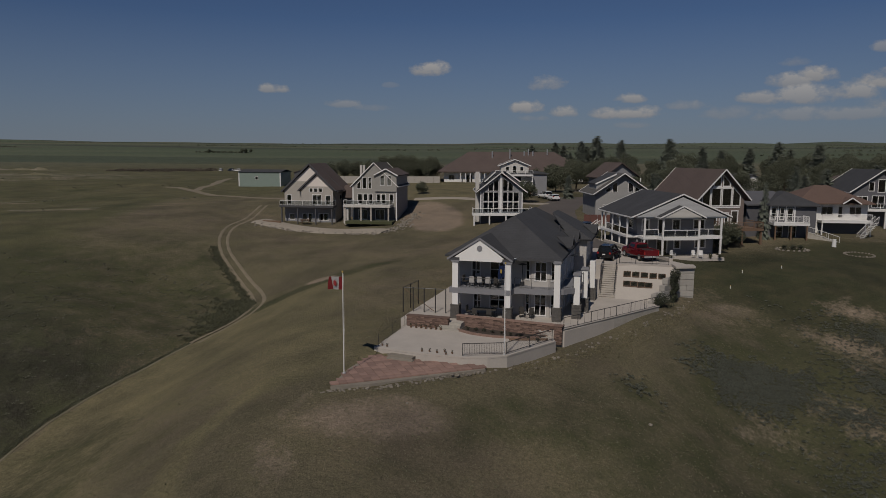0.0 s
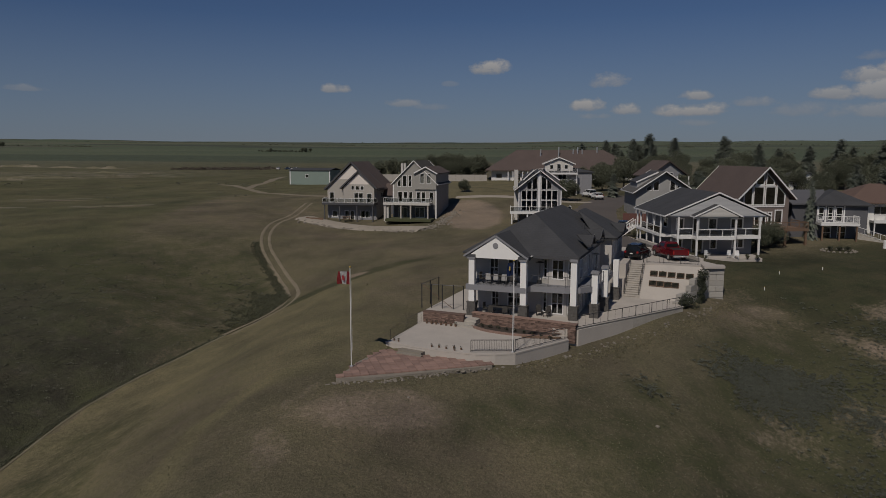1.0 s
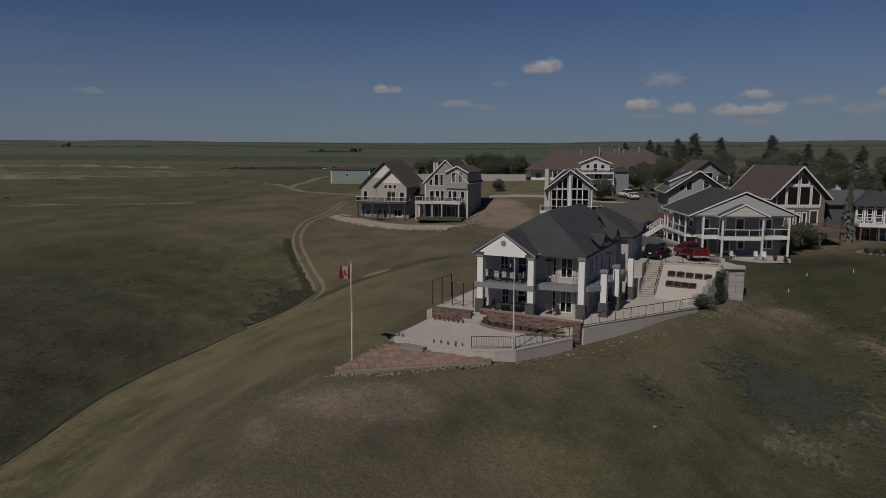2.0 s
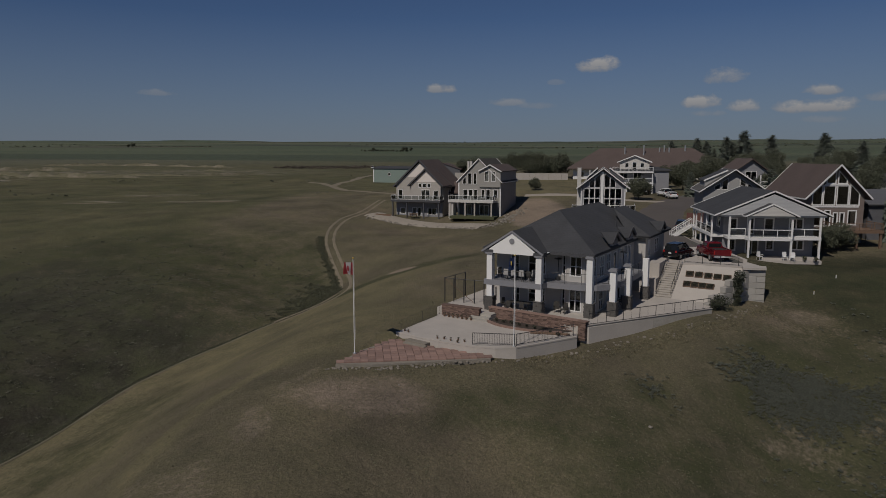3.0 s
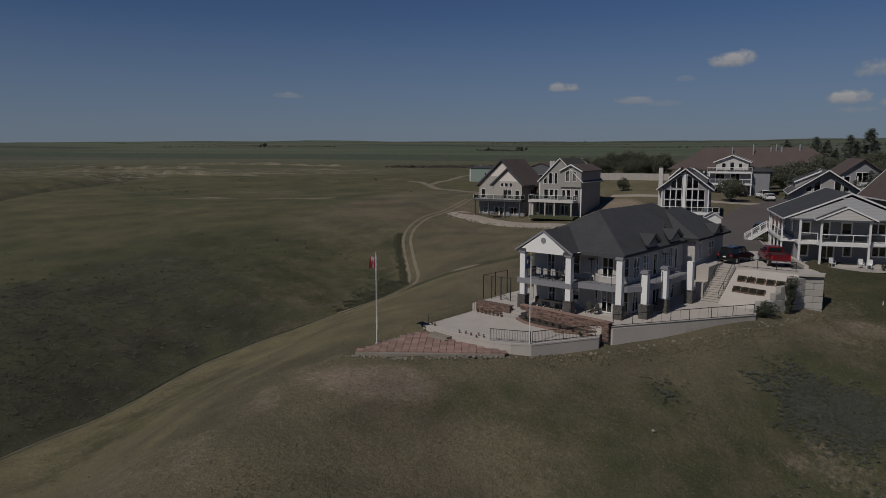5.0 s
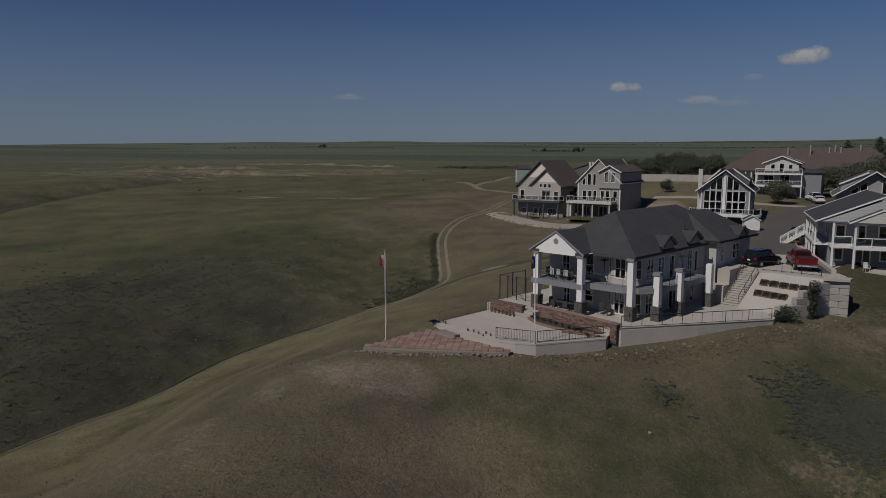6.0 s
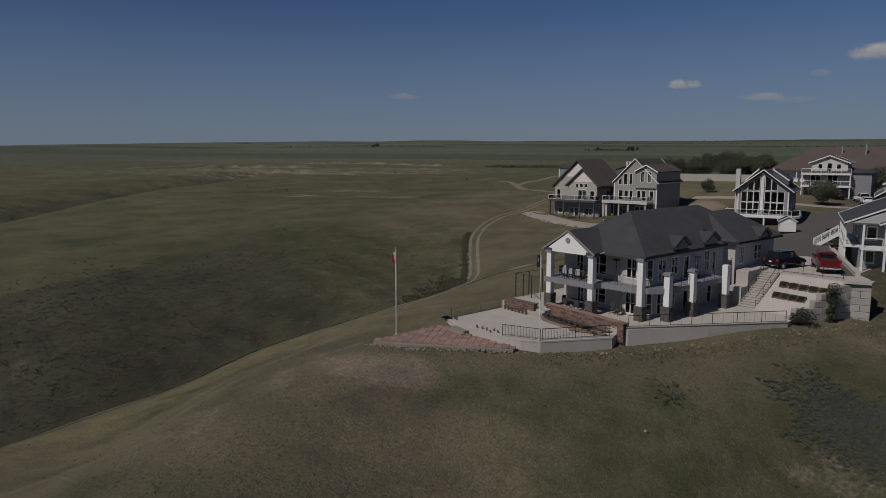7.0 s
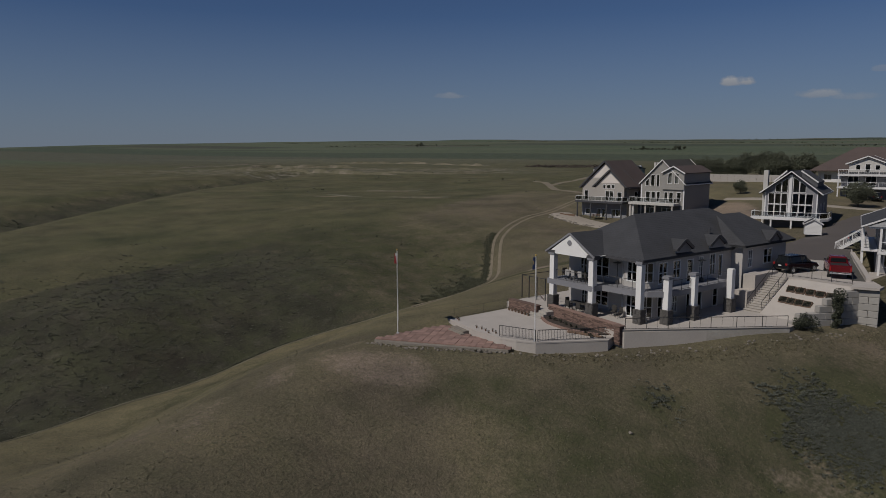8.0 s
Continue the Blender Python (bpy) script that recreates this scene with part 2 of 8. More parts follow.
DRY_LEAF = leaf_material("dry_yellow_grass", (0.14, 0.125, 0.074), (0.235, 0.20, 0.125))
DRY_BRUSH = leaf_material("dead_brush", (0.075, 0.060, 0.045), (0.15, 0.125, 0.095))
GRASS_LEAF = leaf_material("prairie_grass_blades", (0.108, 0.100, 0.062), (0.178, 0.156, 0.102))
PLANTER_LEAF = leaf_material("planter_foliage", (0.018, 0.022, 0.012), (0.045, 0.048, 0.026))
SOIL = surface("dark_soil", (0.035, 0.028, 0.022), 0.95, fine=20, vary=0.3, relief=0.01)
LIGHT_SIDING = surface("light_grey_siding", (0.40, 0.40, 0.405), 0.75, vary=0.08, relief=0.012, lap=0.16)

# ---- mesh helpers ----
I4 = Matrix.Identity(4)


def box(bm, x0, x1, y0, y1, z0, z1, M=I4):
    v = [bm.verts.new(M @ Vector((x, y, z))) for z in (z0, z1) for y in (y0, y1) for x in (x0, x1)]
    for f in ((0, 2, 3, 1), (4, 5, 7, 6), (0, 1, 5, 4), (2, 6, 7, 3), (0, 4, 6, 2), (1, 3, 7, 5)):
        bm.faces.new([v[i] for i in f])


def prism(bm, pts, y0, y1, M=I4):
    """A polygon in the x-z plane, counter-clockwise as seen from the front, drawn out from y0 to y1."""
    a = [bm.verts.new(M @ Vector((x, y0, z))) for x, z in pts]
    b = [bm.verts.new(M @ Vector((x, y1, z))) for x, z in pts]
    n = len(pts)
    bm.faces.new(a)
    bm.faces.new(b[::-1])
    for i in range(n):
        bm.faces.new((a[i], b[i], b[(i + 1) % n], a[(i + 1) % n]))


def slab(bm, pts, t, M=I4):
    """A flat polygon in space, counter-clockwise from above, with t metres of thickness below."""
    a = [bm.verts.new(M @ Vector(p)) for p in pts]
    b = [bm.verts.new(M @ (Vector(p) - Vector((0, 0, t)))) for p in pts]
    n = len(pts)
    bm.faces.new(a)
    bm.faces.new(b[::-1])
    for i in range(n):
        bm.faces.new((a[i], b[i], b[(i + 1) % n], a[(i + 1) % n]))


def tube(bm, p, q, r0, r1=None, n=8, M=I4):
    p, q = Vector(p), Vector(q)
    r1 = r0 if r1 is None else r1
    d = (q - p).normalized()
    s = d.orthogonal().normalized()
    t = d.cross(s)
    ra = [bm.verts.new(M @ (p + (s * math.cos(k) + t * math.sin(k)) * r0)) for k in (2 * math.pi * i / n for i in range(n))]
    rb = [bm.verts.new(M @ (q + (s * math.cos(k) + t * math.sin(k)) * r1)) for k in (2 * math.pi * i / n for i in range(n))]
    for i in range(n):
        bm.faces.new((ra[i], ra[(i + 1) % n], rb[(i + 1) % n], rb[i]))
    bm.faces.new(ra[::-1])
    bm.faces.new(rb)


def bar(bm, p, q, w, y0, y1, M=I4):
    """A straight bar of width w in the plane of a wall, from p to q (x, z)."""
    p, q = Vector(p), Vector(q)
    d = (q - p).normalized()
    s = Vector((-d.y, d.x)) * (w / 2)
    prism(bm, [p - s, q - s, q + s, p + s], y0, y1, M)


def mesh_of(name, bm, material):
    if "wall" in name or "window" in name:
        bmesh.ops.remove_doubles(bm, verts=bm.verts, dist=0.0004)
    bmesh.ops.recalc_face_normals(bm, faces=bm.faces)
    me = bpy.data.meshes.new(name)
    bm.to_mesh(me)
    bm.free()
    if material:
        me.materials.append(material)
    return me


def part(name, bm, material, parent, label=""):
    ob = new(name, mesh_of(name, bm, material))
    ob.parent = parent
    if label:
        tagged(ob, label)
    return ob


def shared(name, me, parent, m=None):
    ob = new(name, me)
    ob.parent = parent
    if m is not None:
        ob.matrix_basis = m
    return ob


def thing(name, m, label, category, group="", kind=""):
    ob = new(name)
    ob.matrix_basis = m
    return tagged(ob, label, category, group, kind)


def lone(name, bm, material, label, category, kind="", group="", m=None):
    ob = new(name, mesh_of(name, bm, material))
    if m is not None:
        ob.matrix_basis = m
    return tagged(ob, label, category, group, kind)


def wall(bm, x0, x1, z0, top, holes, y0=0.0, y1=0.2, M=I4, breaks=()):
    """A wall along x with openings (xa, xb, za, zb); top and zb are heights or functions of x."""
    h = top if callable(top) else (lambda x: top)
    xs = sorted({x0, x1, *[b for b in breaks if x0 < b < x1], *[v for o in holes for v in o[:2] if x0 < v < x1]})
    for a, b in zip(xs, xs[1:]):
        if b - a < 1e-4:
            continue
        mid = (a + b) / 2
        la, lb = z0, z0
        for xa, xb, za, zb in sorted((o for o in holes if o[0] < mid < o[1]), key=lambda o: o[2]):
            if za > la + 1e-4:
                prism(bm, [(a, la), (b, lb), (b, za), (a, za)], y0, y1, M)
            la, lb = (zb(a), zb(b)) if callable(zb) else (zb, zb)
        if h(mid) > (la + lb) / 2 + 1e-3:
            prism(bm, [(a, la), (b, lb), (b, h(b)), (a, h(a))], y0, y1, M)


def window(parent, hole, nx=1, nz=1, M=I4, frame_mat=None, y=0.0, w=0.09, name="window", label=""):
    """Frame bars and a pane in an opening of a wall that faces -y; nx and nz: panes across and up."""
    xa, xb, za, zb = hole
    t = zb if callable(zb) else (lambda x: zb)
    bm = bmesh.new()
    i = w / 2
    xs = [xa]
    for k in range(nx):
        a = xa + (xb - xa) * k / nx
        b = xa + (xb - xa) * (k + 1) / nx
        xs += [a + (w if k == 0 else w * 0.4), b - (w if k == nx - 1 else w * 0.4)]
    xs.append(xb)

    def level(j, x):
        """Heights of the bars' edges at x, from the sill upwards."""
        if j == 0:
            return za
        if j == 2 * nz + 1:
            return t(x)
        k, upper = divmod(j - 1, 2)
        if upper:
            return za + (t(x) - za) * (k + 1) / nz - (w if k == nz - 1 else w * 0.35)
        return za + (t(x) - za) * k / nz + (w if k == 0 else w * 0.35)
    for p in range(len(xs) - 1):
        for j in range(2 * nz + 1):
            if p % 2 and j % 2:
                continue
            a, b = xs[p], xs[p + 1]
            prism(bm, [(a, level(j, a)), (b, level(j, b)), (b, level(j + 1, b)), (a, level(j + 1, a))], y - 0.04, y + 0.1, M)
    win = part(name, bm, frame_mat or WHITE, parent, label)
    bm = bmesh.new()
    prism(bm, [(xa + i, za + i), (xb - i, za + i), (xb - i, t(xb - i) - i), (xa + i, t(xa + i) - i)], y + 0.03, y + 0.045, M)
    pane = part("pane", bm, GLASS, win)
    pane.visible_shadow = False
    return win


def railing(parent, pts, height, gap=0.12, material=None, post=0.06, label="", posts_every=1.8, glassy=False, name="railing", rails=None):
    """A guard rail along points (x, y, z): rail, posts and thin balusters, or glass panels."""
    material = material or METAL
    bm = bmesh.new()
    panels = bmesh.new()
    up = Vector((0, 0, 1))
    spots = []
    for p, q in zip(pts, pts[1:]):
        p, q = Vector(p), Vector(q)
        L = (q - p).length
        tube(bm, p + up * height, q + up * height, rails or post * 0.55, n=6)
        tube(bm, p + up * 0.1, q + up * 0.1, rails or post * 0.35, n=6)
        n = max(1, round(L / posts_every))
        spots += [p.lerp(q, k / n) for k in range(n + 1)]
        if glassy:
            d = (q - p).normalized()
            s = Vector((-d.y, d.x, 0)) * 0.006
            slab(panels, [p + up * (height - 0.06) - s, q + up * (height - 0.06) - s, q + up * (height - 0.06) + s, p + up * (height - 0.06) + s], height - 0.2)
        else:
            n = max(1, round(L / gap))
            for k in range(1, n):
                s = p.lerp(q, k / n)
                tube(bm, s + up * 0.1, s + up * height, 0.011, n=4)
    r = part(name, bm, material, parent, label)
    pb = bmesh.new()
    tube(pb, (0, 0, 0), (0, 0, height + 0.02), post / 2, n=6)
    me = mesh_of("post", pb, material)
    for k, s in enumerate(spots):
        if k == 0 or (s - spots[k - 1]).length > 0.05:
            shared("post", me, r, Matrix.Translation(s))
    if glassy:
        g = part("glass_panel", panels, GLASS, r)
        g.visible_shadow = False
    else:
        panels.free()
    return r


def right_wall(u, v=0.0):
    """Frame of a wall whose outer face looks towards +x of the house: its own x runs back."""
    return Matrix.Translation((u, v, 0)) @ Matrix.Rotation(radians(90), 4, "Z")


def left_wall(u, v):
    return Matrix.Translation((u, v, 0)) @ Matrix.Rotation(radians(-90), 4, "Z")


def gable_top(x0, xm, x1, ze, zp):
    def f(x):
        return ze + (zp - ze) * ((x - x0) / (xm - x0) if x <= xm else (x1 - x) / (x1 - xm))
    return f


def gable_roof(parent, x0, x1, ze, zp, y0, y1, material, over=0.45, t=0.2, xm=None, trim=None, trim_w=0.17, name="roof"):
    """Two slopes over x0..x1 from y0 to y1, ridge along y, with barge boards at both ends."""
    xm = (x0 + x1) / 2 if xm is None else xm
    bm = bmesh.new()
    kl, kr = (zp - ze) / (xm - x0), (zp - ze) / (x1 - xm)
    xl, xr, zl, zr = x0 - over, x1 + over, ze - kl * over, ze - kr * over
    slab(bm, [(xl, y0, zl + t), (xm, y0, zp + t), (xm, y1, zp + t), (xl, y1, zl + t)][::-1], t)
    slab(bm, [(xm, y0, zp + t + 0.003), (xr, y0, zr + t), (xr, y1, zr + t), (xm, y1, zp + t + 0.003)], t)
    roof = part(name, bm, material, parent)
    if trim:
        for ya, yb in ((y0 - 0.06, y0 - 0.004), (y1 + 0.004, y1 + 0.06)):
            for p, q in (((xl, zl), (xm, zp)), ((xm, zp + 0.003), (xr, zr))):
                bm = bmesh.new()
                bar(bm, (p[0], p[1] + t - trim_w / 2 + 0.05), (q[0], q[1] + t - trim_w / 2 + 0.05), trim_w, ya, yb)
                part("barge_board", bm, trim, roof)
        for x in (xl, xr):
            s = -0.05 if x == xl else 0.004
            z = zl if x == xl else zr
            bm = bmesh.new()
            box(bm, x + s, x + s + 0.046, y0, y1, z + t - 0.16, z + t + 0.02)
            part("gutter", bm, trim, roof)
    return roof


def hip_roof(parent, x0, x1, y0, y1, ze, rise, material, t=0.18, name="roof"):
    w, d = x1 - x0, y1 - y0
    bm = bmesh.new()
    if d >= w:
        a, b = (x0 + w / 2, y0 + w / 2, ze + rise), (x0 + w / 2, y1 - w / 2, ze + rise)
        quads = [[(x0, y0, ze), (x1, y0, ze), a], [(x1, y0, ze), (x1, y1, ze), b, a], [(x1, y1, ze), (x0, y1, ze), b], [(x0, y1, ze), (x0, y0, ze), a, b]]
    else:
        a, b = (x0 + d / 2, y0 + d / 2, ze + rise), (x1 - d / 2, y0 + d / 2, ze + rise)
        quads = [[(x0, y0, ze), (x1, y0, ze), b, a], [(x1, y0, ze), (x1, y1, ze), b], [(x1, y1, ze), (x0, y1, ze), a, b], [(x0, y1, ze), (x0, y0, ze), a]]
    for q in quads:
        slab(bm, q, t)
    return part(name, bm, material, parent)

# ---- ground ----
# knolls and hollows of the hillside: centre east, centre north, reach, height
SPUR_FORMS = [(47, 34, 18, -1.35), (76, 5, 45, -18.55), (33, 43, 12, -0.1), (40, 41, 45, 2.46), (14, 31, 8, -4.98), (33, 53, 12, -3.69), (1, 5, 8, -5.55), (-12, 56, 8, 2.11), (4, 15, 12, 3.31), (20, 63, 8, 1.46), (-12, 37, 8, 1.5), (1, 31, 8, -0.97), (26, 50, 8, -2.59), (14, 50, 8, 0.96), (33, 56, 8, 1.33), (-18, 37, 8, 0.95)]
COULEE_FORMS = [(-39, 63, 18, -6.43), (-39, 19, 18, -8.09), (-34, 91, 12, -4.86), (-54, 19, 18, -5.5), (-38, 50, 8, -0.2), (-31, 69, 8, -2.47), (-32, 77, 45, -1.82), (-50, 50, 8, 5.12), (-95, 72, 28, -1.38), (-44, 82, 8, 3.04), (-25, 31, 8, -3.49), (-31, 24, 8, 4.11), (-25, 69, 8, 1.55), (-44, 50, 8, -5.05), (-50, 63, 8, 0.93), (-25, 50, 8, -0.52)]
YARD_FORMS = [(-25, 120, 18, -1.49), (-10, 178, 18, 2.06), (20, 88, 8, 2.29), (-140, 221, 45, -2.56), (46, 82, 8, 1.37), (-25, 139, 12, -0.86), (62, 139, 28, 1.4), (-12, 82, 8, 1.05), (-68, 135, 18, 0.89), (4, 159, 12, 1.13), (26, 127, 8, 0.51), (20, 107, 8, 0.72), (21.5, 66.5, 4, 0.75), (-3.5, 49.2, 2.6, 0.22), (0.8, 50.8, 2.6, 0.34), (4.2, 52.2, 2.4, 0.2), (-6.3, 58.0, 1.8, 0.22)]
FORMS = SPUR_FORMS + COULEE_FORMS + YARD_FORMS


def hill(x, y):
    z = -0.1577 + 0.0068 * x + 0.0314 * y
    for cx, cy, s, a in FORMS:
        z = z + a * np.exp(-((x - cx) ** 2 + (y - cy) ** 2) / (2 * s * s))
    return z


def smooth(a, b, x):
    k = np.clip((x - a) / (b - a), 0, 1)
    return k * k * (3 - 2 * k)


def waves(x, y, s, seed):
    """Cheap rolling relief."""
    r = np.random.RandomState(seed)
    z = 0 * x
    for k in range(7):
        a, p = r.uniform(0, 6.283, 2)
        f = 6.283 / (s * r.uniform(0.6, 1.8))
        z = z + np.sin((x * math.cos(a) + y * math.sin(a)) * f + p)
    return z / 7


WEST_COULEE = np.array([(-118, 32), (-132, 52), (-147, 74), (-152, 82), (-157, 90), (-174, 115), (-192, 145), (-205, 178), (-222, 215), (-255, 260)], float)


def line_gap(x, y, line):
    """Distance from a bent line."""
    d = np.full(np.shape(x), 1e9)
    for a, b in zip(line, line[1:]):
        ab = b - a
        t = np.clip(((x - a[0]) * ab[0] + (y - a[1]) * ab[1]) / (ab @ ab), 0, 1)
        d = np.minimum(d, np.hypot(x - a[0] - ab[0] * t, y - a[1] - ab[1] * t))
    return d


def land(x, y):
    """Height of the ground anywhere."""
    x, y = np.asarray(x, float), np.asarray(y, float)
    r = np.hypot(x, y)
    az = np.degrees(np.arctan2(x, y))
    near = hill(np.clip(x, -170, 140), np.clip(y, -20, 255))
    near = near + 0.05 * waves(x, y, 7, 3) + 0.10 * waves(x, y, 19, 4)
    rise = 0.0215 + 0.004 * smooth(-15, 15, az) - 0.005 * smooth(6, 35, az) - 0.0095 * smooth(-22, -58, az)
    far = 6 + np.clip(r - 520, 0, None) * rise + smooth(900, 2500, r) * 10 * waves(x, y, 1500, 8) + smooth(2200, 4300, r) * 8 * waves(x, y, 700, 9)
    # low hills along the skyline, higher to the north-west
    far = far + smooth(2700, 4000, r) * np.interp(az, [-70, -65, -58, -51, -47, -42, -38, -33, -28, -20, 0, 15, 30], [-15, -5, 10, 23, 15, 17, 11, 13, 0, -6, -9, -9, 0])
    back = smooth(-10, -160, y)
    far = far * (1 - back) + (-16) * back
    k = smooth(125, 300, np.hypot(x * 0.95, (y - 70) * 0.9))
    z = near * (1 - k) + far * k
    # a second coulee crosses the prairie to the west
    d = line_gap(x, y, WEST_COULEE)
    return z - 4.4 * np.exp(-(d / 8.5) ** 2) * smooth(40, 75, y) * smooth(-60, -100, x)


TRACK = [(-40.6, 159), (-39.7, 143.5), (-40.6, 134), (-39.0, 124), (-36.0, 114.8), (-32.6, 108.2), (-29.0, 102), (-26.2, 97), (-24.7, 92), (-25.8, 86), (-29, 79.6), (-32, 74), (-34.6, 69), (-36.3, 62), (-37, 55), (-37.4, 48), (-37.5, 40), (-36.5, 30), (-34, 16)]


def line_points(pts, step):
    """Points along a smooth line through the corners."""
    out = []
    P = [Vector(p) for p in pts]
    P = [P[0] * 2 - P[1], *P, P[-1] * 2 - P[-2]]
    for i in range(1, len(P) - 2):
        a, b, c, d = P[i - 1:i + 3]
        n = max(2, int((c - b).length / step))
        for k in range(n):
            t = k / n
            out.append(0.5 * (2 * b + (c - a) * t + (2 * a - 5 * b + 4 * c - d) * t * t + (3 * b - 3 * c + d - a) * t ** 3))
    out.append(P[-2])
    return out


TRACK_LINE = np.array([(p.x, p.y) for p in line_points(TRACK, 1.5)])


def off_track(x, y):
    """Distance from the track, and which side (positive: west, the coulee's side)."""
    d = np.full(x.shape, 1e9)
    side = np.zeros(x.shape)
    for a, b in zip(TRACK_LINE, TRACK_LINE[1:]):
        ab = b - a
        t = np.clip(((x - a[0]) * ab[0] + (y - a[1]) * ab[1]) / (ab @ ab), 0, 1)
        dx, dy = x - a[0] - ab[0] * t, y - a[1] - ab[1] * t
        q = np.hypot(dx, dy)
        s = -(ab[0] * dy - ab[1] * dx)
        side = np.where(q < d, s, side)
        d = np.minimum(d, q)
    return d, np.sign(side)


def spread(a, b, fine, grow):
    """Grid stops: even from a to b, then ever wider out to the horizon."""
    s = list(np.arange(a, b + 1e-6, fine))
    lo, hi, st = a, b, fine
    while hi < 4850:
        st *= grow
        hi, lo = hi + st, lo - st
        s += [hi, lo]
    return np.array(sorted(v for v in s if -4850 <= v <= 4900))


gx, gy = spread(-62, 62, 0.9, 1.085), spread(18, 150, 0.95, 1.085)
gy = gy[gy > -1600]
GX, GY = np.meshgrid(gx, gy)
GZ = land(GX, GY)
near_track = (np.abs(GX) < 70) & (GY < 175) & (GY > 5)
TD, TS = np.full(GX.shape, 99.0), np.zeros(GX.shape)
d_, s_ = off_track(GX[near_track], GY[near_track])
TD[near_track], TS[near_track] = d_, s_
# the track's edge is cut: a low bank falls away on the coulee's side
GZ = GZ - 0.7 * np.exp(-((TD - 2.2) / 1.3) ** 2) * (TS > 0) * smooth(95, 85, GY)
# the ground is dug away under the parking pad
pad_u = (GX - 19.5) * 0.955 + (GY - 88) * -0.295
pad_v = (GX - 19.5) * 0.295 + (GY - 88) * 0.955
GZ = GZ - 1.3 * (smooth(7.5, 5.0, np.abs(pad_u)) * smooth(15.5, 12.5, np.abs(pad_v)))
# and under the pavers
on_apron = smooth(-0.4, 0.4, GY - 48.3 - 0.308 * (GX + 8.3)) * smooth(-0.4, 0.4, GX + 8.2 - 0.3 * (GY - 48.5)) * (GX < 2.4) * smooth(55.5, 54.9, GY + 0.4745 * (GX + 5.62))
GZ = np.where(on_apron > 0, np.minimum(GZ, GZ * (1 - on_apron) + (-0.62 + 0.05 * (GY - 48.5) - 0.05 * (GX + 8)) * on_apron), GZ)
# and under the terrace round the house
hu, hv = (GX - 0.9) * 0.955 - (GY - 63.5) * 0.295, (GX - 0.9) * 0.295 + (GY - 63.5) * 0.955
GZ = np.where((hu > -4) & (hv > -1) & (hv < 14.5) & (hu < 10.0 + 0.656 * (hv + 1.75)), np.minimum(GZ, 0.55), GZ)
nx_, ny_ = len(gx), len(gy)
verts = np.column_stack([GX.ravel(), GY.ravel(), GZ.ravel()])
ids = np.arange(nx_ * ny_).reshape(ny_, nx_)
quads = np.column_stack([ids[:-1, :-1].ravel(), ids[:-1, 1:].ravel(), ids[1:, 1:].ravel(), ids[1:, :-1].ravel()])
gm = bpy.data.meshes.new("ground")
gm.from_pydata(verts.tolist(), [], quads.tolist())
gm.polygons.foreach_set("use_smooth", [True] * len(gm.polygons))


def blob(x, y, cx, cy, rx, ry, turn=0.0, edge=0.5):
    c, s = math.cos(radians(turn)), math.sin(radians(turn))
    dx, dy = x - cx, y - cy
    q = np.hypot((dx * c + dy * s) / rx, (-dx * s + dy * c) / ry)
    return smooth(1 + edge, 1 - edge, q)


R = np.hypot(GX, GY)
bare = np.maximum.reduce([0.6 * blob(GX, GY, -4.4, 44.2, 5.6, 3.0, 14, 0.5), 0.42 * blob(GX, GY, -9.4, 37.8, 4.6, 1.4, -60, 0.8), 0.45 * blob(GX, GY, -10.0, 46, 3, 0.7, 75, 0.7), 0.34 * blob(GX, GY, -13, 30, 9, 6, 20, 0.9), 0.34 * blob(GX, GY, 27.5, 54.5, 4.5, 2.0, -35, 0.7), 0.36 * blob(GX, GY, 36, 56.5, 5, 2.5, -40, 0.7), 0.5 * blob(GX, GY, 41, 66, 5, 3, -40, 0.7), 1.0 * blob(GX, GY, -1.5, 138, 5.6, 15, 6, 0.35), 0.42 * blob(GX, GY, 25.3, 53.6, 3.2, 1.3, 5, 0.6), 0.45 * blob(GX, GY, 32.5, 57.6, 2.4, 1.2, 40, 0.7), 0.5 * blob(GX, GY, 44, 73, 4, 2.0, -30, 0.7), 0.5 * smooth(0.16, 0.4, waves(GX, GY, 7, 55) + 0.4 * waves(GX, GY, 2.6, 56)) * blob(GX, GY, 41, 62, 8, 17, -12, 0.5), 0.95 * blob(GX, GY, -16.5, 94.5, 2.2, 1.3, 0, 0.6), 0.45 * blob(GX, GY, 31, 73, 3, 2, 0, 0.6), 0.62 * blob(GX, GY, -117, 149.5, 9, 1.6, 0, 0.6), 0.6 * blob(GX, GY, -112, 175, 14, 2.0, 5, 0.6), 0.62 * blob(GX, GY, -84, 151, 10, 1.6, 6, 0.6), 0.5 * blob(GX, GY, -66, 166, 9, 1.6, 0, 0.6)])
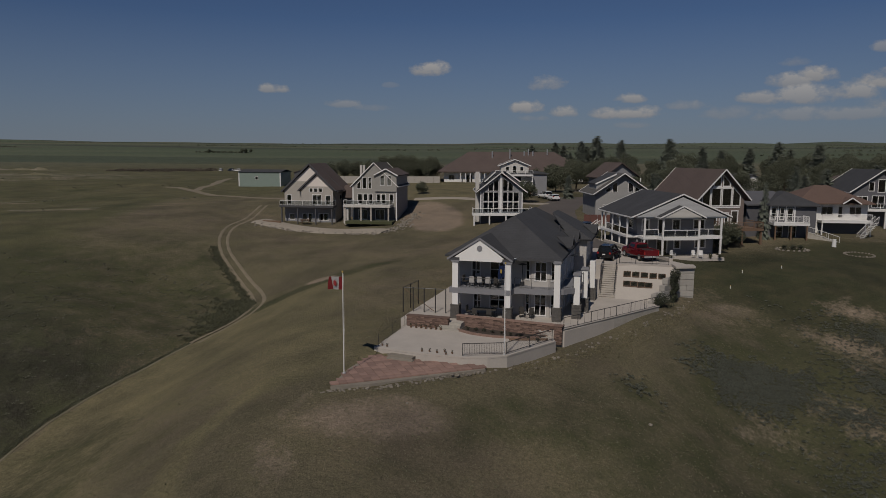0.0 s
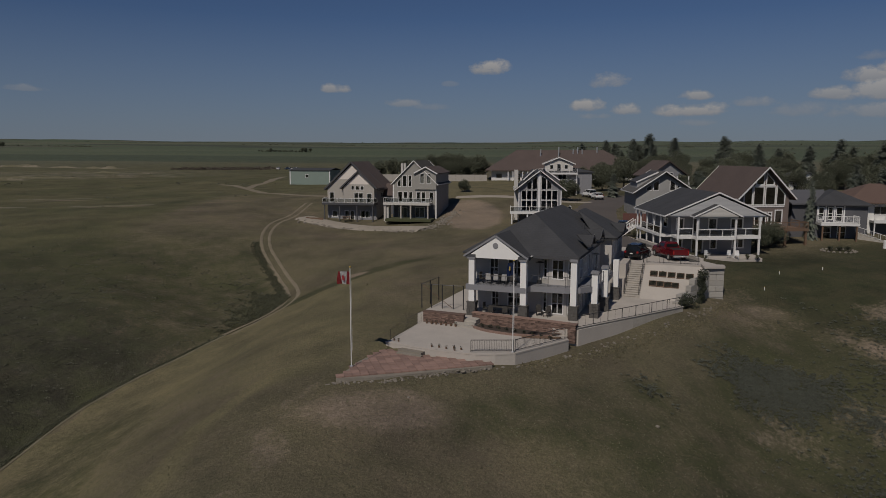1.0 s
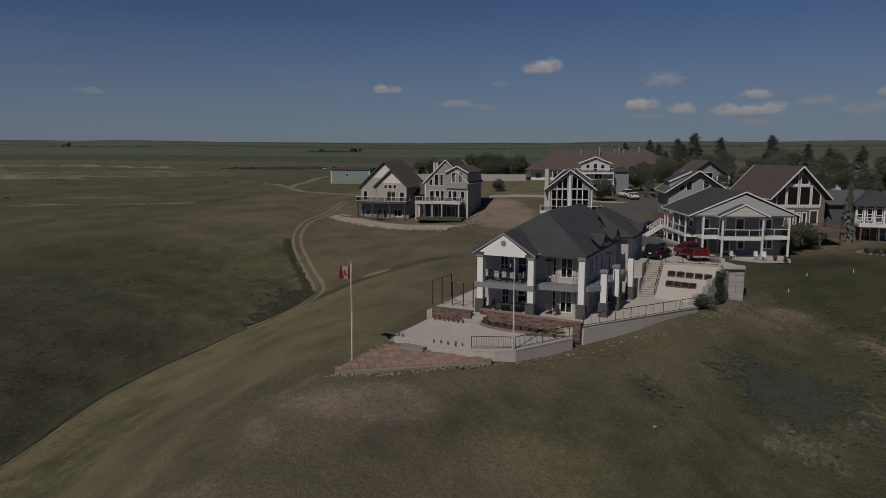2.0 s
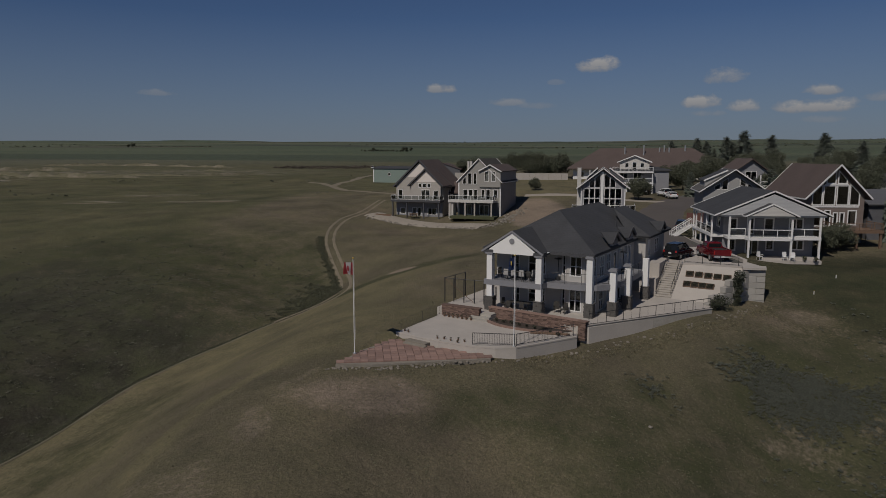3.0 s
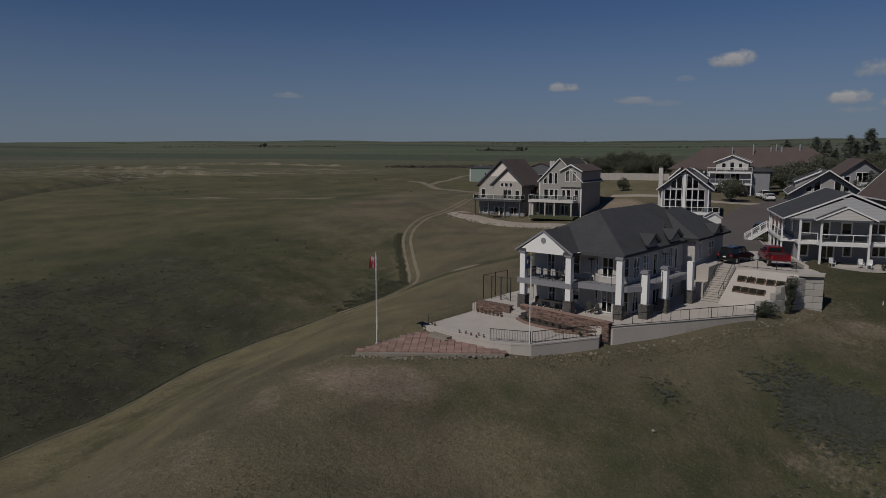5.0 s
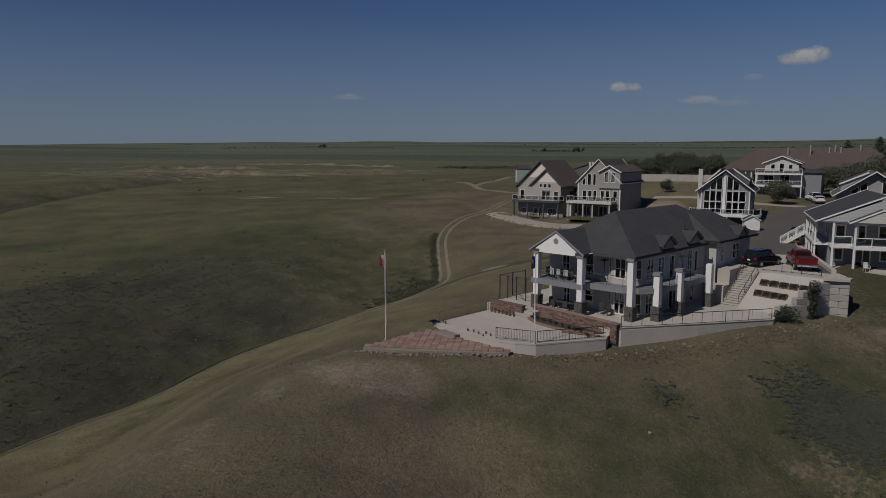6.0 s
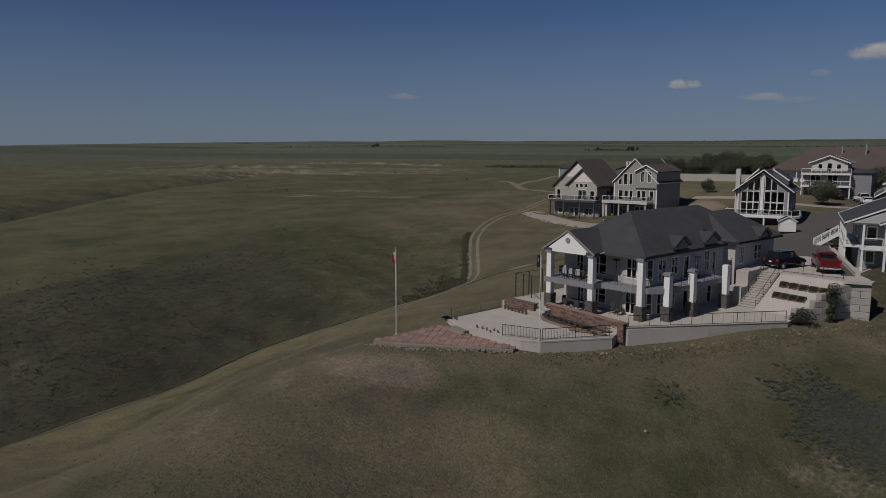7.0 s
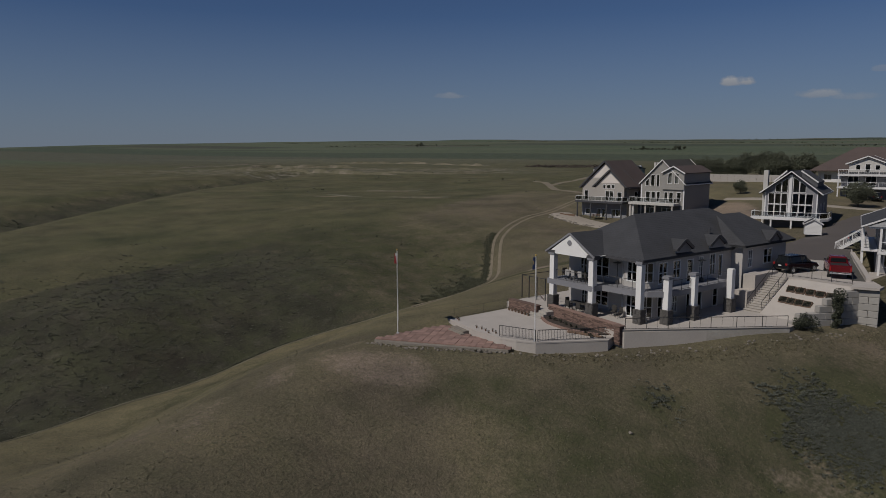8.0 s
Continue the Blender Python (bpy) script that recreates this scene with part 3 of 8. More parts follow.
# blob at (-29, 47): greener growth, plus lens vignetting painted in as darker ground
lush = np.maximum.reduce([0.6 * blob(GX, GY, 3.8, 46, 4.6, 3.2, 35, 0.7), 0.62 * smooth(0.4, 3.0, TD) * (TS > 0) * smooth(140, 100, GY) * smooth(-85, -50, GX), 0.9 * blob(GX, GY, 27, 60, 6, 7, -30, 0.6), 0.85 * blob(GX, GY, 34, 57, 12, 18, -40, 0.6), 0.8 * blob(GX, GY, -17, 93, 14, 2.2, 28, 0.6), 0.6 * blob(GX, GY, 12, 47, 9, 4, 20, 0.8), 0.6 * blob(GX, GY, 15, 53, 3, 3, 0, 0.8), 0.75 * blob(GX, GY, -60, 85, 24, 30, 0, 0.6), 0.5 * blob(GX, GY, 20, 42, 12, 9, 0, 0.8), 0.75 * blob(GX, GY, 26.5, 59.5, 6.5, 4.2, 10, 0.4), 0.8 * blob(GX, GY, 40, 62, 9, 18, -12, 0.6), 0.5 * blob(GX, GY, 16, 40, 5, 7, 0, 0.8), 0.6 * blob(GX, GY, 15.5, 53.5, 1.6, 1.9, 30, 0.6), 0.55 * blob(GX, GY, -29, 47, 6, 14, 10, 0.8), 0.62 * blob(GX, GY, 19, 45, 13, 8, 15, 0.7)])
lush = np.clip(np.maximum(lush, 0.85 * np.exp(-((line_gap(GX, GY, WEST_COULEE) - 2) / 9) ** 2) * smooth(-60, -100, GX)), 0, 1)
lawn = np.maximum.reduce([0.92 * blob(GX, GY, 41, 82, 16, 14, 0, 0.7), 0.5 * blob(GX, GY, 30, 170, 10, 26, 0, 0.3), 0.8 * blob(GX, GY, 64, 92, 20, 14, 0, 0.4)])
field = smooth(420, 760, R) * smooth(-40, 20, GY)
col = np.column_stack([bare.ravel(), lush.ravel(), lawn.ravel(), field.ravel()]).astype(np.float32)
at = gm.color_attributes.new("cover", "FLOAT_COLOR", "POINT")
at.data.foreach_set("color", col.ravel())
AZ = np.degrees(np.arctan2(GX, GY))
scarp = smooth(300, 345, R) * smooth(470, 400, R) * smooth(-62, -50, AZ) * smooth(-18, -30, AZ)
TRAIL = np.array([(-9.5, 53.5), (-13.6, 51), (-16.6, 44), (-16.2, 38), (-15.6, 30), (-18, 22)])
SEDGE = np.array([(-9, 49.5), (-12.6, 46.4), (-14.2, 40.4), (-13.6, 34.8), (-13, 26)])
brow = 0.95 * smooth(26, 5, TD) * (TS < 0) * smooth(100, 88, GY)
brow = np.maximum(brow, 0.9 * np.exp(-(line_gap(GX, GY, TRAIL) / 1.3) ** 2))
brow = np.maximum(brow, 0.8 * blob(GX, GY, -13, 61, 9, 12, 10, 0.6))
brow = np.maximum(brow, 0.85 * blob(GX, GY, -3, 195, 26, 42, 0, 0.3)) * (1 - 0.8 * np.exp(-(line_gap(GX, GY, SEDGE) / 0.9) ** 2))
gully = smooth(0.3, 2.0, TD) * (TS > 0) * smooth(94, 66, GY + 0.35 * (GX + 45)) * smooth(-84, -60, GX)
gully = np.maximum(gully, 0.85 * np.exp(-((line_gap(GX, GY, WEST_COULEE) - 1) / 9) ** 2) * smooth(-60, -100, GX))
steppe = np.maximum(smooth(-44, -66, GX + 0.12 * (GY - 60)), smooth(165, 200, GY) * smooth(-25, -45, GX)) * (1 - gully)
col2 = np.column_stack([scarp.ravel(), brow.ravel(), gully.ravel(), steppe.ravel()]).astype(np.float32)
at2 = gm.color_attributes.new("scarps", "FLOAT_COLOR", "POINT")
at2.data.foreach_set("color", col2.ravel())


def ground_material():
    m, nt, b = nodes("prairie_ground", 0.95)
    a = nt.nodes.new("ShaderNodeAttribute")
    a.attribute_name = "cover"
    sc = nt.nodes.new("ShaderNodeSeparateColor")
    nt.links.new(a.outputs["Color"], sc.inputs[0])
    f_bare, f_lush, f_lawn, f_field = sc.outputs[0], sc.outputs[1], sc.outputs[2], a.outputs["Alpha"]
    n1, n2, n3 = noise_tex(nt, 0.045, 4), noise_tex(nt, 0.35, 5, 0.65), noise_tex(nt, 2.6, 6, 0.7)
    n4 = noise_tex(nt, 9.0, 4, 0.7)
    grass = ramp(nt, n1, [(0.32, (0.112, 0.106, 0.064)), (0.5, (0.158, 0.137, 0.089)), (0.68, (0.200, 0.161, 0.118))])
    grass = mixc(nt, fmath(nt, "MULTIPLY_ADD", n2, 1.9, -0.75, True), grass, (0.108, 0.108, 0.058))
    speck = fmath(nt, "MULTIPLY_ADD", n3, 3.2, -1.25, True)
    grass = mixc(nt, fmath(nt, "MULTIPLY", speck, 0.55), grass, (0.072, 0.068, 0.044))
    grass = mixc(nt, fmath(nt, "MULTIPLY_ADD", n4, 2.4, -1.0, True), grass, mixc(nt, 0.5, grass, (0.312, 0.247, 0.174)))
    lush_c = mixc(nt, fmath(nt, "MULTIPLY_ADD", n3, 2.6, -0.8, True), (0.064, 0.064, 0.038), (0.114, 0.107, 0.065))
    lush_c = mixc(nt, fmath(nt, "MULTIPLY_ADD", n2, 2.2, -0.75, True), lush_c, (0.074, 0.081, 0.038))
    bare_c = mixc(nt, n3, (0.225, 0.178, 0.136), (0.335, 0.268, 0.206))
    lawn_c = mixc(nt, fmath(nt, "MULTIPLY_ADD", n2, 2.6, -0.8, True), (0.041, 0.050, 0.026), (0.086, 0.078, 0.046))
    wob = fmath(nt, "MULTIPLY_ADD", fmath(nt, "SUBTRACT", n2, 0.5), 0.9, fmath(nt, "MULTIPLY", fmath(nt, "SUBTRACT", n3, 0.5), 0.9))

    def soft(f):
        return fmath(nt, "MULTIPLY_ADD", fmath(nt, "ADD", f, wob), 2.2, -0.6, True)
    a2 = nt.nodes.new("ShaderNodeAttribute")
    a2.attribute_name = "scarps"
    s2 = nt.nodes.new("ShaderNodeSeparateColor")
    nt.links.new(a2.outputs["Color"], s2.inputs[0])
    brow_c = mixc(nt, fmath(nt, "MULTIPLY_ADD", n2, 2.4, -0.7, True), (0.225, 0.193, 0.114), (0.172, 0.155, 0.090))
    brow_c = mixc(nt, fmath(nt, "MULTIPLY", speck, 0.4), brow_c, (0.080, 0.074, 0.046))
    gully_c = mixc(nt, fmath(nt, "MULTIPLY_ADD", n3, 2.6, -0.8, True), (0.042, 0.041, 0.030), (0.088, 0.082, 0.059))
    gully_c = mixc(nt, fmath(nt, "MULTIPLY_ADD", n2, 2.4, -0.9, True), gully_c, (0.086, 0.090, 0.050))
    n7, n8 = noise_tex(nt, 0.085, 5, 0.62), noise_tex(nt, 0.7, 6, 0.75, stretchy=(0.8, 0.45, 1.0))
    gully_c = mixc(nt, fmath(nt, "MULTIPLY_ADD", n7, 5.0, -2.7, True), gully_c, (0.086, 0.092, 0.048))
    gully_c = mixc(nt, fmath(nt, "MULTIPLY_ADD", n7, -5.0, 2.2, True), gully_c, (0.056, 0.046, 0.036))
    gully_c = mixc(nt, fmath(nt, "MULTIPLY_ADD", n8, 4.5, -2.45, True), gully_c, (0.122, 0.114, 0.086))
    gully_c = mixc(nt, fmath(nt, "MULTIPLY_ADD", n8, -5.5, 2.45, True), gully_c, (0.030, 0.030, 0.020))
    steppe_c = mixc(nt, fmath(nt, "MULTIPLY_ADD", n2, 2.4, -0.7, True), (0.124, 0.118, 0.065), (0.168, 0.149, 0.085))
    steppe_c = mixc(nt, fmath(nt, "MULTIPLY_ADD", n1, 4.0, -1.6, True), steppe_c, (0.104, 0.106, 0.054))
    steppe_c = mixc(nt, fmath(nt, "MULTIPLY", speck, 0.45), steppe_c, (0.062, 0.060, 0.040))
    grass = mixc(nt, soft(a2.outputs["Alpha"]), grass, steppe_c)
    grass = mixc(nt, soft(s2.outputs[1]), grass, brow_c)
    c = mixc(nt, soft(f_lush), grass, lush_c)
    c = mixc(nt, soft(s2.outputs[2]), c, gully_c)
    c = mixc(nt, soft(f_lawn), c, lawn_c)
    c = mixc(nt, soft(f_bare), c, bare_c)
    ns = noise_tex(nt, 1.0, 5, 0.7, stretchy=(0.13, 0.3, 0.1))
    c = mixc(nt, fmath(nt, "MULTIPLY", s2.outputs[0], fmath(nt, "MULTIPLY_ADD", ns, 7.0, -3.4, True)), c, (0.29, 0.26, 0.205))
    # distant crop strips
    t = nt.nodes.new("ShaderNodeTexCoord")
    mp = nt.nodes.new("ShaderNodeMapping")
    mp.inputs["Scale"].default_value = (0.0006, 0.0046, 0.0)
    mp.inputs["Rotation"].default_value = (0, 0, radians(8))
    nt.links.new(t.outputs["Object"], mp.inputs[0])
    vo = nt.nodes.new("ShaderNodeTexVoronoi")
    vo.distance, vo.inputs["Scale"].default_value = "CHEBYCHEV", 1.0
    nt.links.new(mp.outputs[0], vo.inputs["Vector"])
    sv = nt.nodes.new("ShaderNodeSeparateColor")
    nt.links.new(vo.outputs["Color"], sv.inputs[0])
    crop = ramp(nt, sv.outputs[0], [(0.0, (0.070, 0.084, 0.062)), (0.3, (0.118, 0.146, 0.092)), (0.5, (0.140, 0.156, 0.102)), (0.7, (0.098, 0.122, 0.082)), (0.85, (0.165, 0.162, 0.112)), (1.0, (0.070, 0.078, 0.062))])
    crop = mixc(nt, fmath(nt, "MULTIPLY", noise_tex(nt, 0.012, 4), 0.3), crop, (0.062, 0.066, 0.044))
    c = mixc(nt, f_field, c, crop)
    # patches of thicker and thinner growth, and a fine grain of stalks
    n5 = noise_tex(nt, 0.13, 4, 0.6)
    c = mixc(nt, 1.0, c, ramp(nt, n5, [(0.3, (0.60, 0.61, 0.63)), (0.5, (0.83, 0.83, 0.83)), (0.7, (1.0, 0.985, 0.95))]), "MULTIPLY")
    n6 = noise_tex(nt, 5.0, 5, 0.8)
    c = mixc(nt, 1.0, c, ramp(nt, n6, [(0.34, (0.72, 0.73, 0.74)), (0.5, (0.96, 0.96, 0.96)), (0.66, (1.22, 1.20, 1.17))]), "MULTIPLY")
    nt.links.new(c, b.inputs["Base Color"])
    bump(nt, b, fmath(nt, "ADD", n3, fmath(nt, "MULTIPLY", n4, 0.5)), 0.9, 0.16)
    b.inputs["Specular IOR Level"].default_value = 0.15
    return m


gm.materials.append(ground_material())
tagged(new("ground", gm), "dry green and tan prairie hillside falling to coulees", "ground", kind="structure")


def on(x, y):
    """Ground height with the track's bank left out."""
    return float(land(x, y))


def ribbon(name, pts, width, material, label, category, lift=0.05, kind="structure", shift=0.0, thick=0.3, step=1.2, level=None):
    """A strip that lies on the ground along a line, with thickness into it."""
    line = line_points(pts, step)
    bm = bmesh.new()
    rows = []
    for i, p in enumerate(line):
        d = (line[min(i + 1, len(line) - 1)] - line[max(i - 1, 0)]).normalized()
        s = Vector((d.y, -d.x))
        w = width * (1 + 0.12 * math.sin(i * 1.7) * (shift != 0)) / 2
        row = []
        for k in (-1, -0.5, 0, 0.5, 1):
            q = p + s * (shift + k * w)
            z = (on(q.x, q.y) if level is None else level) + (lift if abs(k) < 1 else -0.02)
            row.append(bm.verts.new((q.x, q.y, z)))
        rows.append(row)
    for a, b in zip(rows, rows[1:]):
        for k in range(4):
            bm.faces.new((a[k], a[k + 1], b[k + 1], b[k]))
    return lone(name, bm, material, label, category, kind)


# two wheel ruts of the farm track
for s in (-0.68, 0.68):
    ribbon("track", TRACK[:11], 0.62, RUT, "pale packed-dirt wheel rut through grass", "track", lift=0.035, shift=s)
ribbon("track", TRACK[10:], 0.28, PATH_DIRT, "narrow pale path along the brow of the coulee", "track", lift=0.035, shift=0.2)
ribbon("track", [(-92, 232), (-84, 224.5), (-73, 207), (-63, 191), (-58, 187), (-50, 180), (-39, 171), (-33, 162)], 2.6, RUT, "pale dirt lane across the prairie", "track", lift=0.05)
ribbon("track", [(-74, 209), (-77, 224), (-78, 240), (-88, 290)], 3.2, RUT, "pale dirt lane to a steel shed", "track", lift=0.05)

# ---- terraces, walls and steps of the white house ----
HOUSE = pose(0.9, 63.5, 0.95, 0, 0, -17.17)


def hw(u, v, z=0.0):
    """A point of the house's own plan in the world."""
    return HOUSE @ Vector((u, v, z))


def flat(name, pts, top, depth, material, label, category, kind="structure"):
    bm = bmesh.new()
    slab(bm, [(x, y, top) for x, y in pts], depth)
    return lone(name, bm, material, label, category, kind)


PATIO = [(-5.62, 55.75), (-1.3, 53.7), (1.9, 52.85), (3.4, 52.85), (4.97, 53.3), (9.5, 57.6), (9.3, 60.2), (1.2, 63.4), (-3.3, 63.6)]
patio = flat("patio", PATIO, 0.36, 1.8, CONCRETE, "pale concrete patio with a straight cast edge", "patio")
bm = bmesh.new()
for a, b in zip(PATIO[:5], PATIO[1:6]):
    a, b = Vector(a), Vector(b)
    d = (b - a).normalized()
    s = Vector((d.y, -d.x))
    slab(bm, [(*(a + s * 0.02 - d * 0.01), 0.42), (*(b + s * 0.02 + d * 0.01), 0.42), (*(b - s * 0.22), 0.42), (*(a - s * 0.22), 0.42)], 0.12)
part("coping", bm, CONCRETE, patio)
TERRACE = [(-4.6, -1.35), (0.3, -1.3), (1.5, -0.5), (9.6, -1.75), (10.5, -1.7), (18.2, 10.4), (17.9, 12.6), (18.3, 13.9), (12.0, 14.2), (9.2, 16.4), (-4.6, 16.0)]
terrace = flat("terrace", [tuple(hw(*p).xy) for p in TERRACE], 0.95, 2.1, CONCRETE, "concrete terrace round the house, retained along the slope", "terrace")
bm = bmesh.new()
slab(bm, [hw(*p, 0.14) for p in ((10.35, -1.75), (18.35, 10.45), (18.1, 10.6), (10.1, -1.6))], 1.9)
part("retaining_wall", bm, OLD_CONCRETE, terrace, "weathered concrete retaining wall")
bm = bmesh.new()
slab(bm, [hw(*p, 0.2) for p in ((10.38, -1.8), (18.4, 10.42), (18.05, 10.65), (10.03, -1.57))], 0.06)
part("wall_coping", bm, CONCRETE, terrace)
PAD = [(17.2, 78.6), (19.65, 77.3), (25.4, 76.3), (27.0, 75.5), (27.3, 77.5), (26.0, 81), (24.2, 92), (23.2, 97.5), (22.5, 104), (11, 104), (12, 92), (14.5, 80)]
flat("driveway", PAD, 3.9, 3.3, CONCRETE, "pale concrete parking pad above the steps", "driveway")
flat("street_end", [(12.3, 91.6), (18.5, 90.6), (23.9, 91.2), (22.95, 97.5), (22.4, 103.9), (11.1, 103.9)], 3.912, 0.3, ASPHALT, "worn grey asphalt end of the street above the pad", "road")
# parapet of the pad
bm = bmesh.new()
for a, b in (((26.0, 79.0), (22.9, 97.5)),):
    a, b = Vector(a), Vector(b)
    s = Vector((0.98, 0.17)) * 0.45
    slab(bm, [(*a, 4.25), (*(a + s), 4.25), (*(b + s), 4.25), (*b, 4.25)], 2.4)
lone("parapet_wall", bm, CONCRETE, "low pale concrete parapet beside the parking pad", "wall", "structure")
# dark strip between the pad and the parapet
bm = bmesh.new()
slab(bm, [(24.9, 78.6, 3.93), (26.0, 78.8, 3.93), (22.9, 97, 3.93), (22.2, 97, 3.93)], 0.2)
lone("gravel_strip", bm, surface("dark_rough_strip", (0.09, 0.085, 0.075), 0.95, fine=5, vary=0.4, relief=0.03), "dark strip along the foot of the parapet", "gravel", "structure")
ribbon("road", [(17, 101), (19, 112), (20.5, 124), (22.5, 138), (27, 152), (34, 168)], 9.0, ASPHALT, "worn grey asphalt street between the houses", "road", lift=0.12, step=2.5)
ribbon("gravel_yard", [(-37, 141.5), (-30, 137), (-22, 133), (-15, 130.5), (-10, 127.5)], 5.4, GRAVEL, "pale gravel yard below the lake houses", "yard", lift=0.22)
ribbon("gravel_drive", [(-6, 157), (4, 156), (12, 153), (24, 151)], 3.0, GRAVEL, "pale gravel drive", "drive", lift=0.07)

# paver apron, piece by piece
apron = thing("paver_apron", pose(0, 0, 0), "apron of square red pavers in front of the patio", "pavement", kind="structure")
bm = bmesh.new()
slab(bm, [(x_, y_, -0.19 - 0.003 * (x_ + 8)) for x_, y_ in ((-7.95, 47.85), (-5.2, 48.35), (3.2, 51.9), (2.9, 52.9), (-1.3, 53.75), (-5.6, 55.8), (-7.2, 52.0))], 0.5)
part("sand_bed", bm, ROCK, apron)
bm = bmesh.new()
box(bm, -0.285, 0.285, -0.285, 0.285, -0.05, 0.05)
paver_mesh = mesh_of("paver", bm, PAVER)
ax, ay = Vector((9.9, 3.7)).normalized(), Vector((-3.7, 9.9)).normalized()
for i in range(21):
    for j in range(10):
        p = Vector((-7.75, 48.3)) + ax * (0.6 * i + 0.012 * (j % 2)) + ay * (0.6 * j)
        edge = 55.75 - 0.4745 * (p.x + 5.62) if p.x < -1.3 else 53.7 - 0.2656 * (p.x + 1.3) if p.x < 1.9 else 52.85
        inside = p.x > -7.85 + 0.3 * (p.y - 48.5) and p.y < edge - 0.05 and p.x < 2.95
        if inside:
            z = -0.13 - 0.003 * (p.x + 8) + random.uniform(-0.012, 0.012)
            shared("paver", paver_mesh, apron, pose(p.x, p.y, z, random.uniform(-0.8, 0.8), random.uniform(-0.8, 0.8), 20.5))
# stones that edge the apron and the patio wall


def boulder_mesh(seed, flatness=0.7):
    r = random.Random(seed)
    bm = bmesh.new()
    bmesh.ops.create_icosphere(bm, subdivisions=2, radius=1.0)
    off = Vector((r.uniform(0, 50), r.uniform(0, 50), 0))
    for v in bm.verts:
        k = 1 + 0.45 * noise.noise(v.co * 1.3 + off) + 0.15 * noise.noise(v.co * 3.1 + off)
        v.co = Vector((v.co.x * k, v.co.y * k * 0.8, v.co.z * k * flatness))
    return mesh_of("boulder", bm, ROCK)


BOULDERS = [boulder_mesh(s) for s in range(5)]


def rubble(name, pts, count, size, label, wide=0.5):
    """A row of loose stones lying on the ground along a line."""
    top = thing(name, pose(0, 0, 0), label, "stones", kind="stuff")
    line = line_points(pts, 0.4)
    r = random.Random(len(pts) * 31 + count)
    for k in range(count):
        p = line[int(r.random() * (len(line) - 1))]
        x, y = p.x + r.gauss(0, wide), p.y + r.gauss(0, wide)
        s = size * r.uniform(0.5, 1.4)
        m = Matrix.Translation((x, y, on(x, y) + s * 0.2)) @ Matrix.Rotation(r.uniform(0, 6.28), 4, "Z") @ Matrix.Scale(s, 4)
        ob = shared("stone", r.choice(BOULDERS), top, m)
    return top


rubble("edging_stones", [(-8.4, 47.6), (-5, 48.1), (-1.4, 49.6), (3, 51.8)], 110, 0.10, "row of small pale stones edging the pavers", 0.14)
rubble("wall_foot_stones", [(3.0, 52.2), (5.6, 53.2), (10.5, 57.3), (16, 62), (21.5, 66.6), (26.5, 73.5)], 70, 0.12, "loose pale stones along the foot of the wall", 0.3)
rubble("rock_bank", [(-36, 138.5), (-28, 134), (-20, 131), (-12, 126.5), (-9, 128), (-7, 134), (-5, 143)], 420, 0.22, "bank of pale boulders below the houses", 0.9)

# ledgestone garden walls
def ledge_wall(name, a, b, z0, z1, thick, label):
    a, b = Vector(a), Vector(b)
    L = (b - a).length
    ang = math.degrees(math.atan2(b.y - a.y, b.x - a.x))
    top = thing(name, pose(a.x, a.y, z0, 0, 0, ang), label, "garden wall")
    bm = bmesh.new()
    box(bm, 0.03, L - 0.03, 0.03, thick - 0.03, -0.2, z1 - z0 - 0.02)
    part("core", bm, LEDGE, top)
    bm = bmesh.new()
    box(bm, -0.05, L + 0.05, -0.06, thick + 0.06, z1 - z0 - 0.02, z1 - z0 + 0.06)
    part("coping", bm, LEDGE, top)
    r = random.Random(int(L * 10))
    h = 0.1
    kinds = []
    for w in (0.22, 0.34, 0.48):
        bm = bmesh.new()
        box(bm, 0.006, w - 0.006, 0, 0.09, 0.006, h - 0.006)
        kinds.append((w, mesh_of("ledge_stone", bm, LEDGE)))
    z = 0.0
    while z < z1 - z0 - 0.1:
        x = -r.uniform(0, 0.2)
        while x < L - 0.2:
            w, me = r.choice(kinds)
            shared("ledge_stone", me, top, pose(max(0, min(x, L - w)), -r.uniform(0.0, 0.05), z))
            x += w
        z += h
    return top


ledge_wall("garden_wall", (-3.3, 63.0), (0.5, 61.75), 0.3, 1.32, 0.5, "low red-brown ledgestone wall on the patio")
ledge_wall("garden_wall", (1.25, 62.75), (9.55, 59.05), 0.3, 1.36, 0.5, "long red-brown ledgestone wall in front of the terrace")
top = ledge_wall("gate_pillar", (9.5, 58.75), (10.15, 58.45), 0.0, 1.42, 0.55, "square ledgestone pillar ending the garden wall")
steps = thing("garden_steps", pose(0.55, 61.2, 0.3, 0, 0, -22), "two broad concrete steps up from the patio", "steps")
for k in range(3):
    bm = bmesh.new()
    box(bm, -1.2 + 0.1 * k, 0.9 - 0.02 * k, 0.38 * k, 2.4, 0.0 if k == 0 else 0.2 * k + 0.002, 0.2 * (k + 1))
    part("step", bm, OLD_CONCRETE, steps)
steps = thing("entry_steps", pose(-4.6, 54.9, -0.15, 0, 0, -25), "short concrete step up to the patio", "steps")
bm = bmesh.new()
box(bm, 0.3, 2.5, -0.3, 0.5, -0.2, 0.28)
part("step", bm, ROCK, steps)
bm = bmesh.new()
box(bm, 0.4, 2.7, -0.66, -0.302, -0.3, 0.15)
part("step", bm, ROCK, steps)
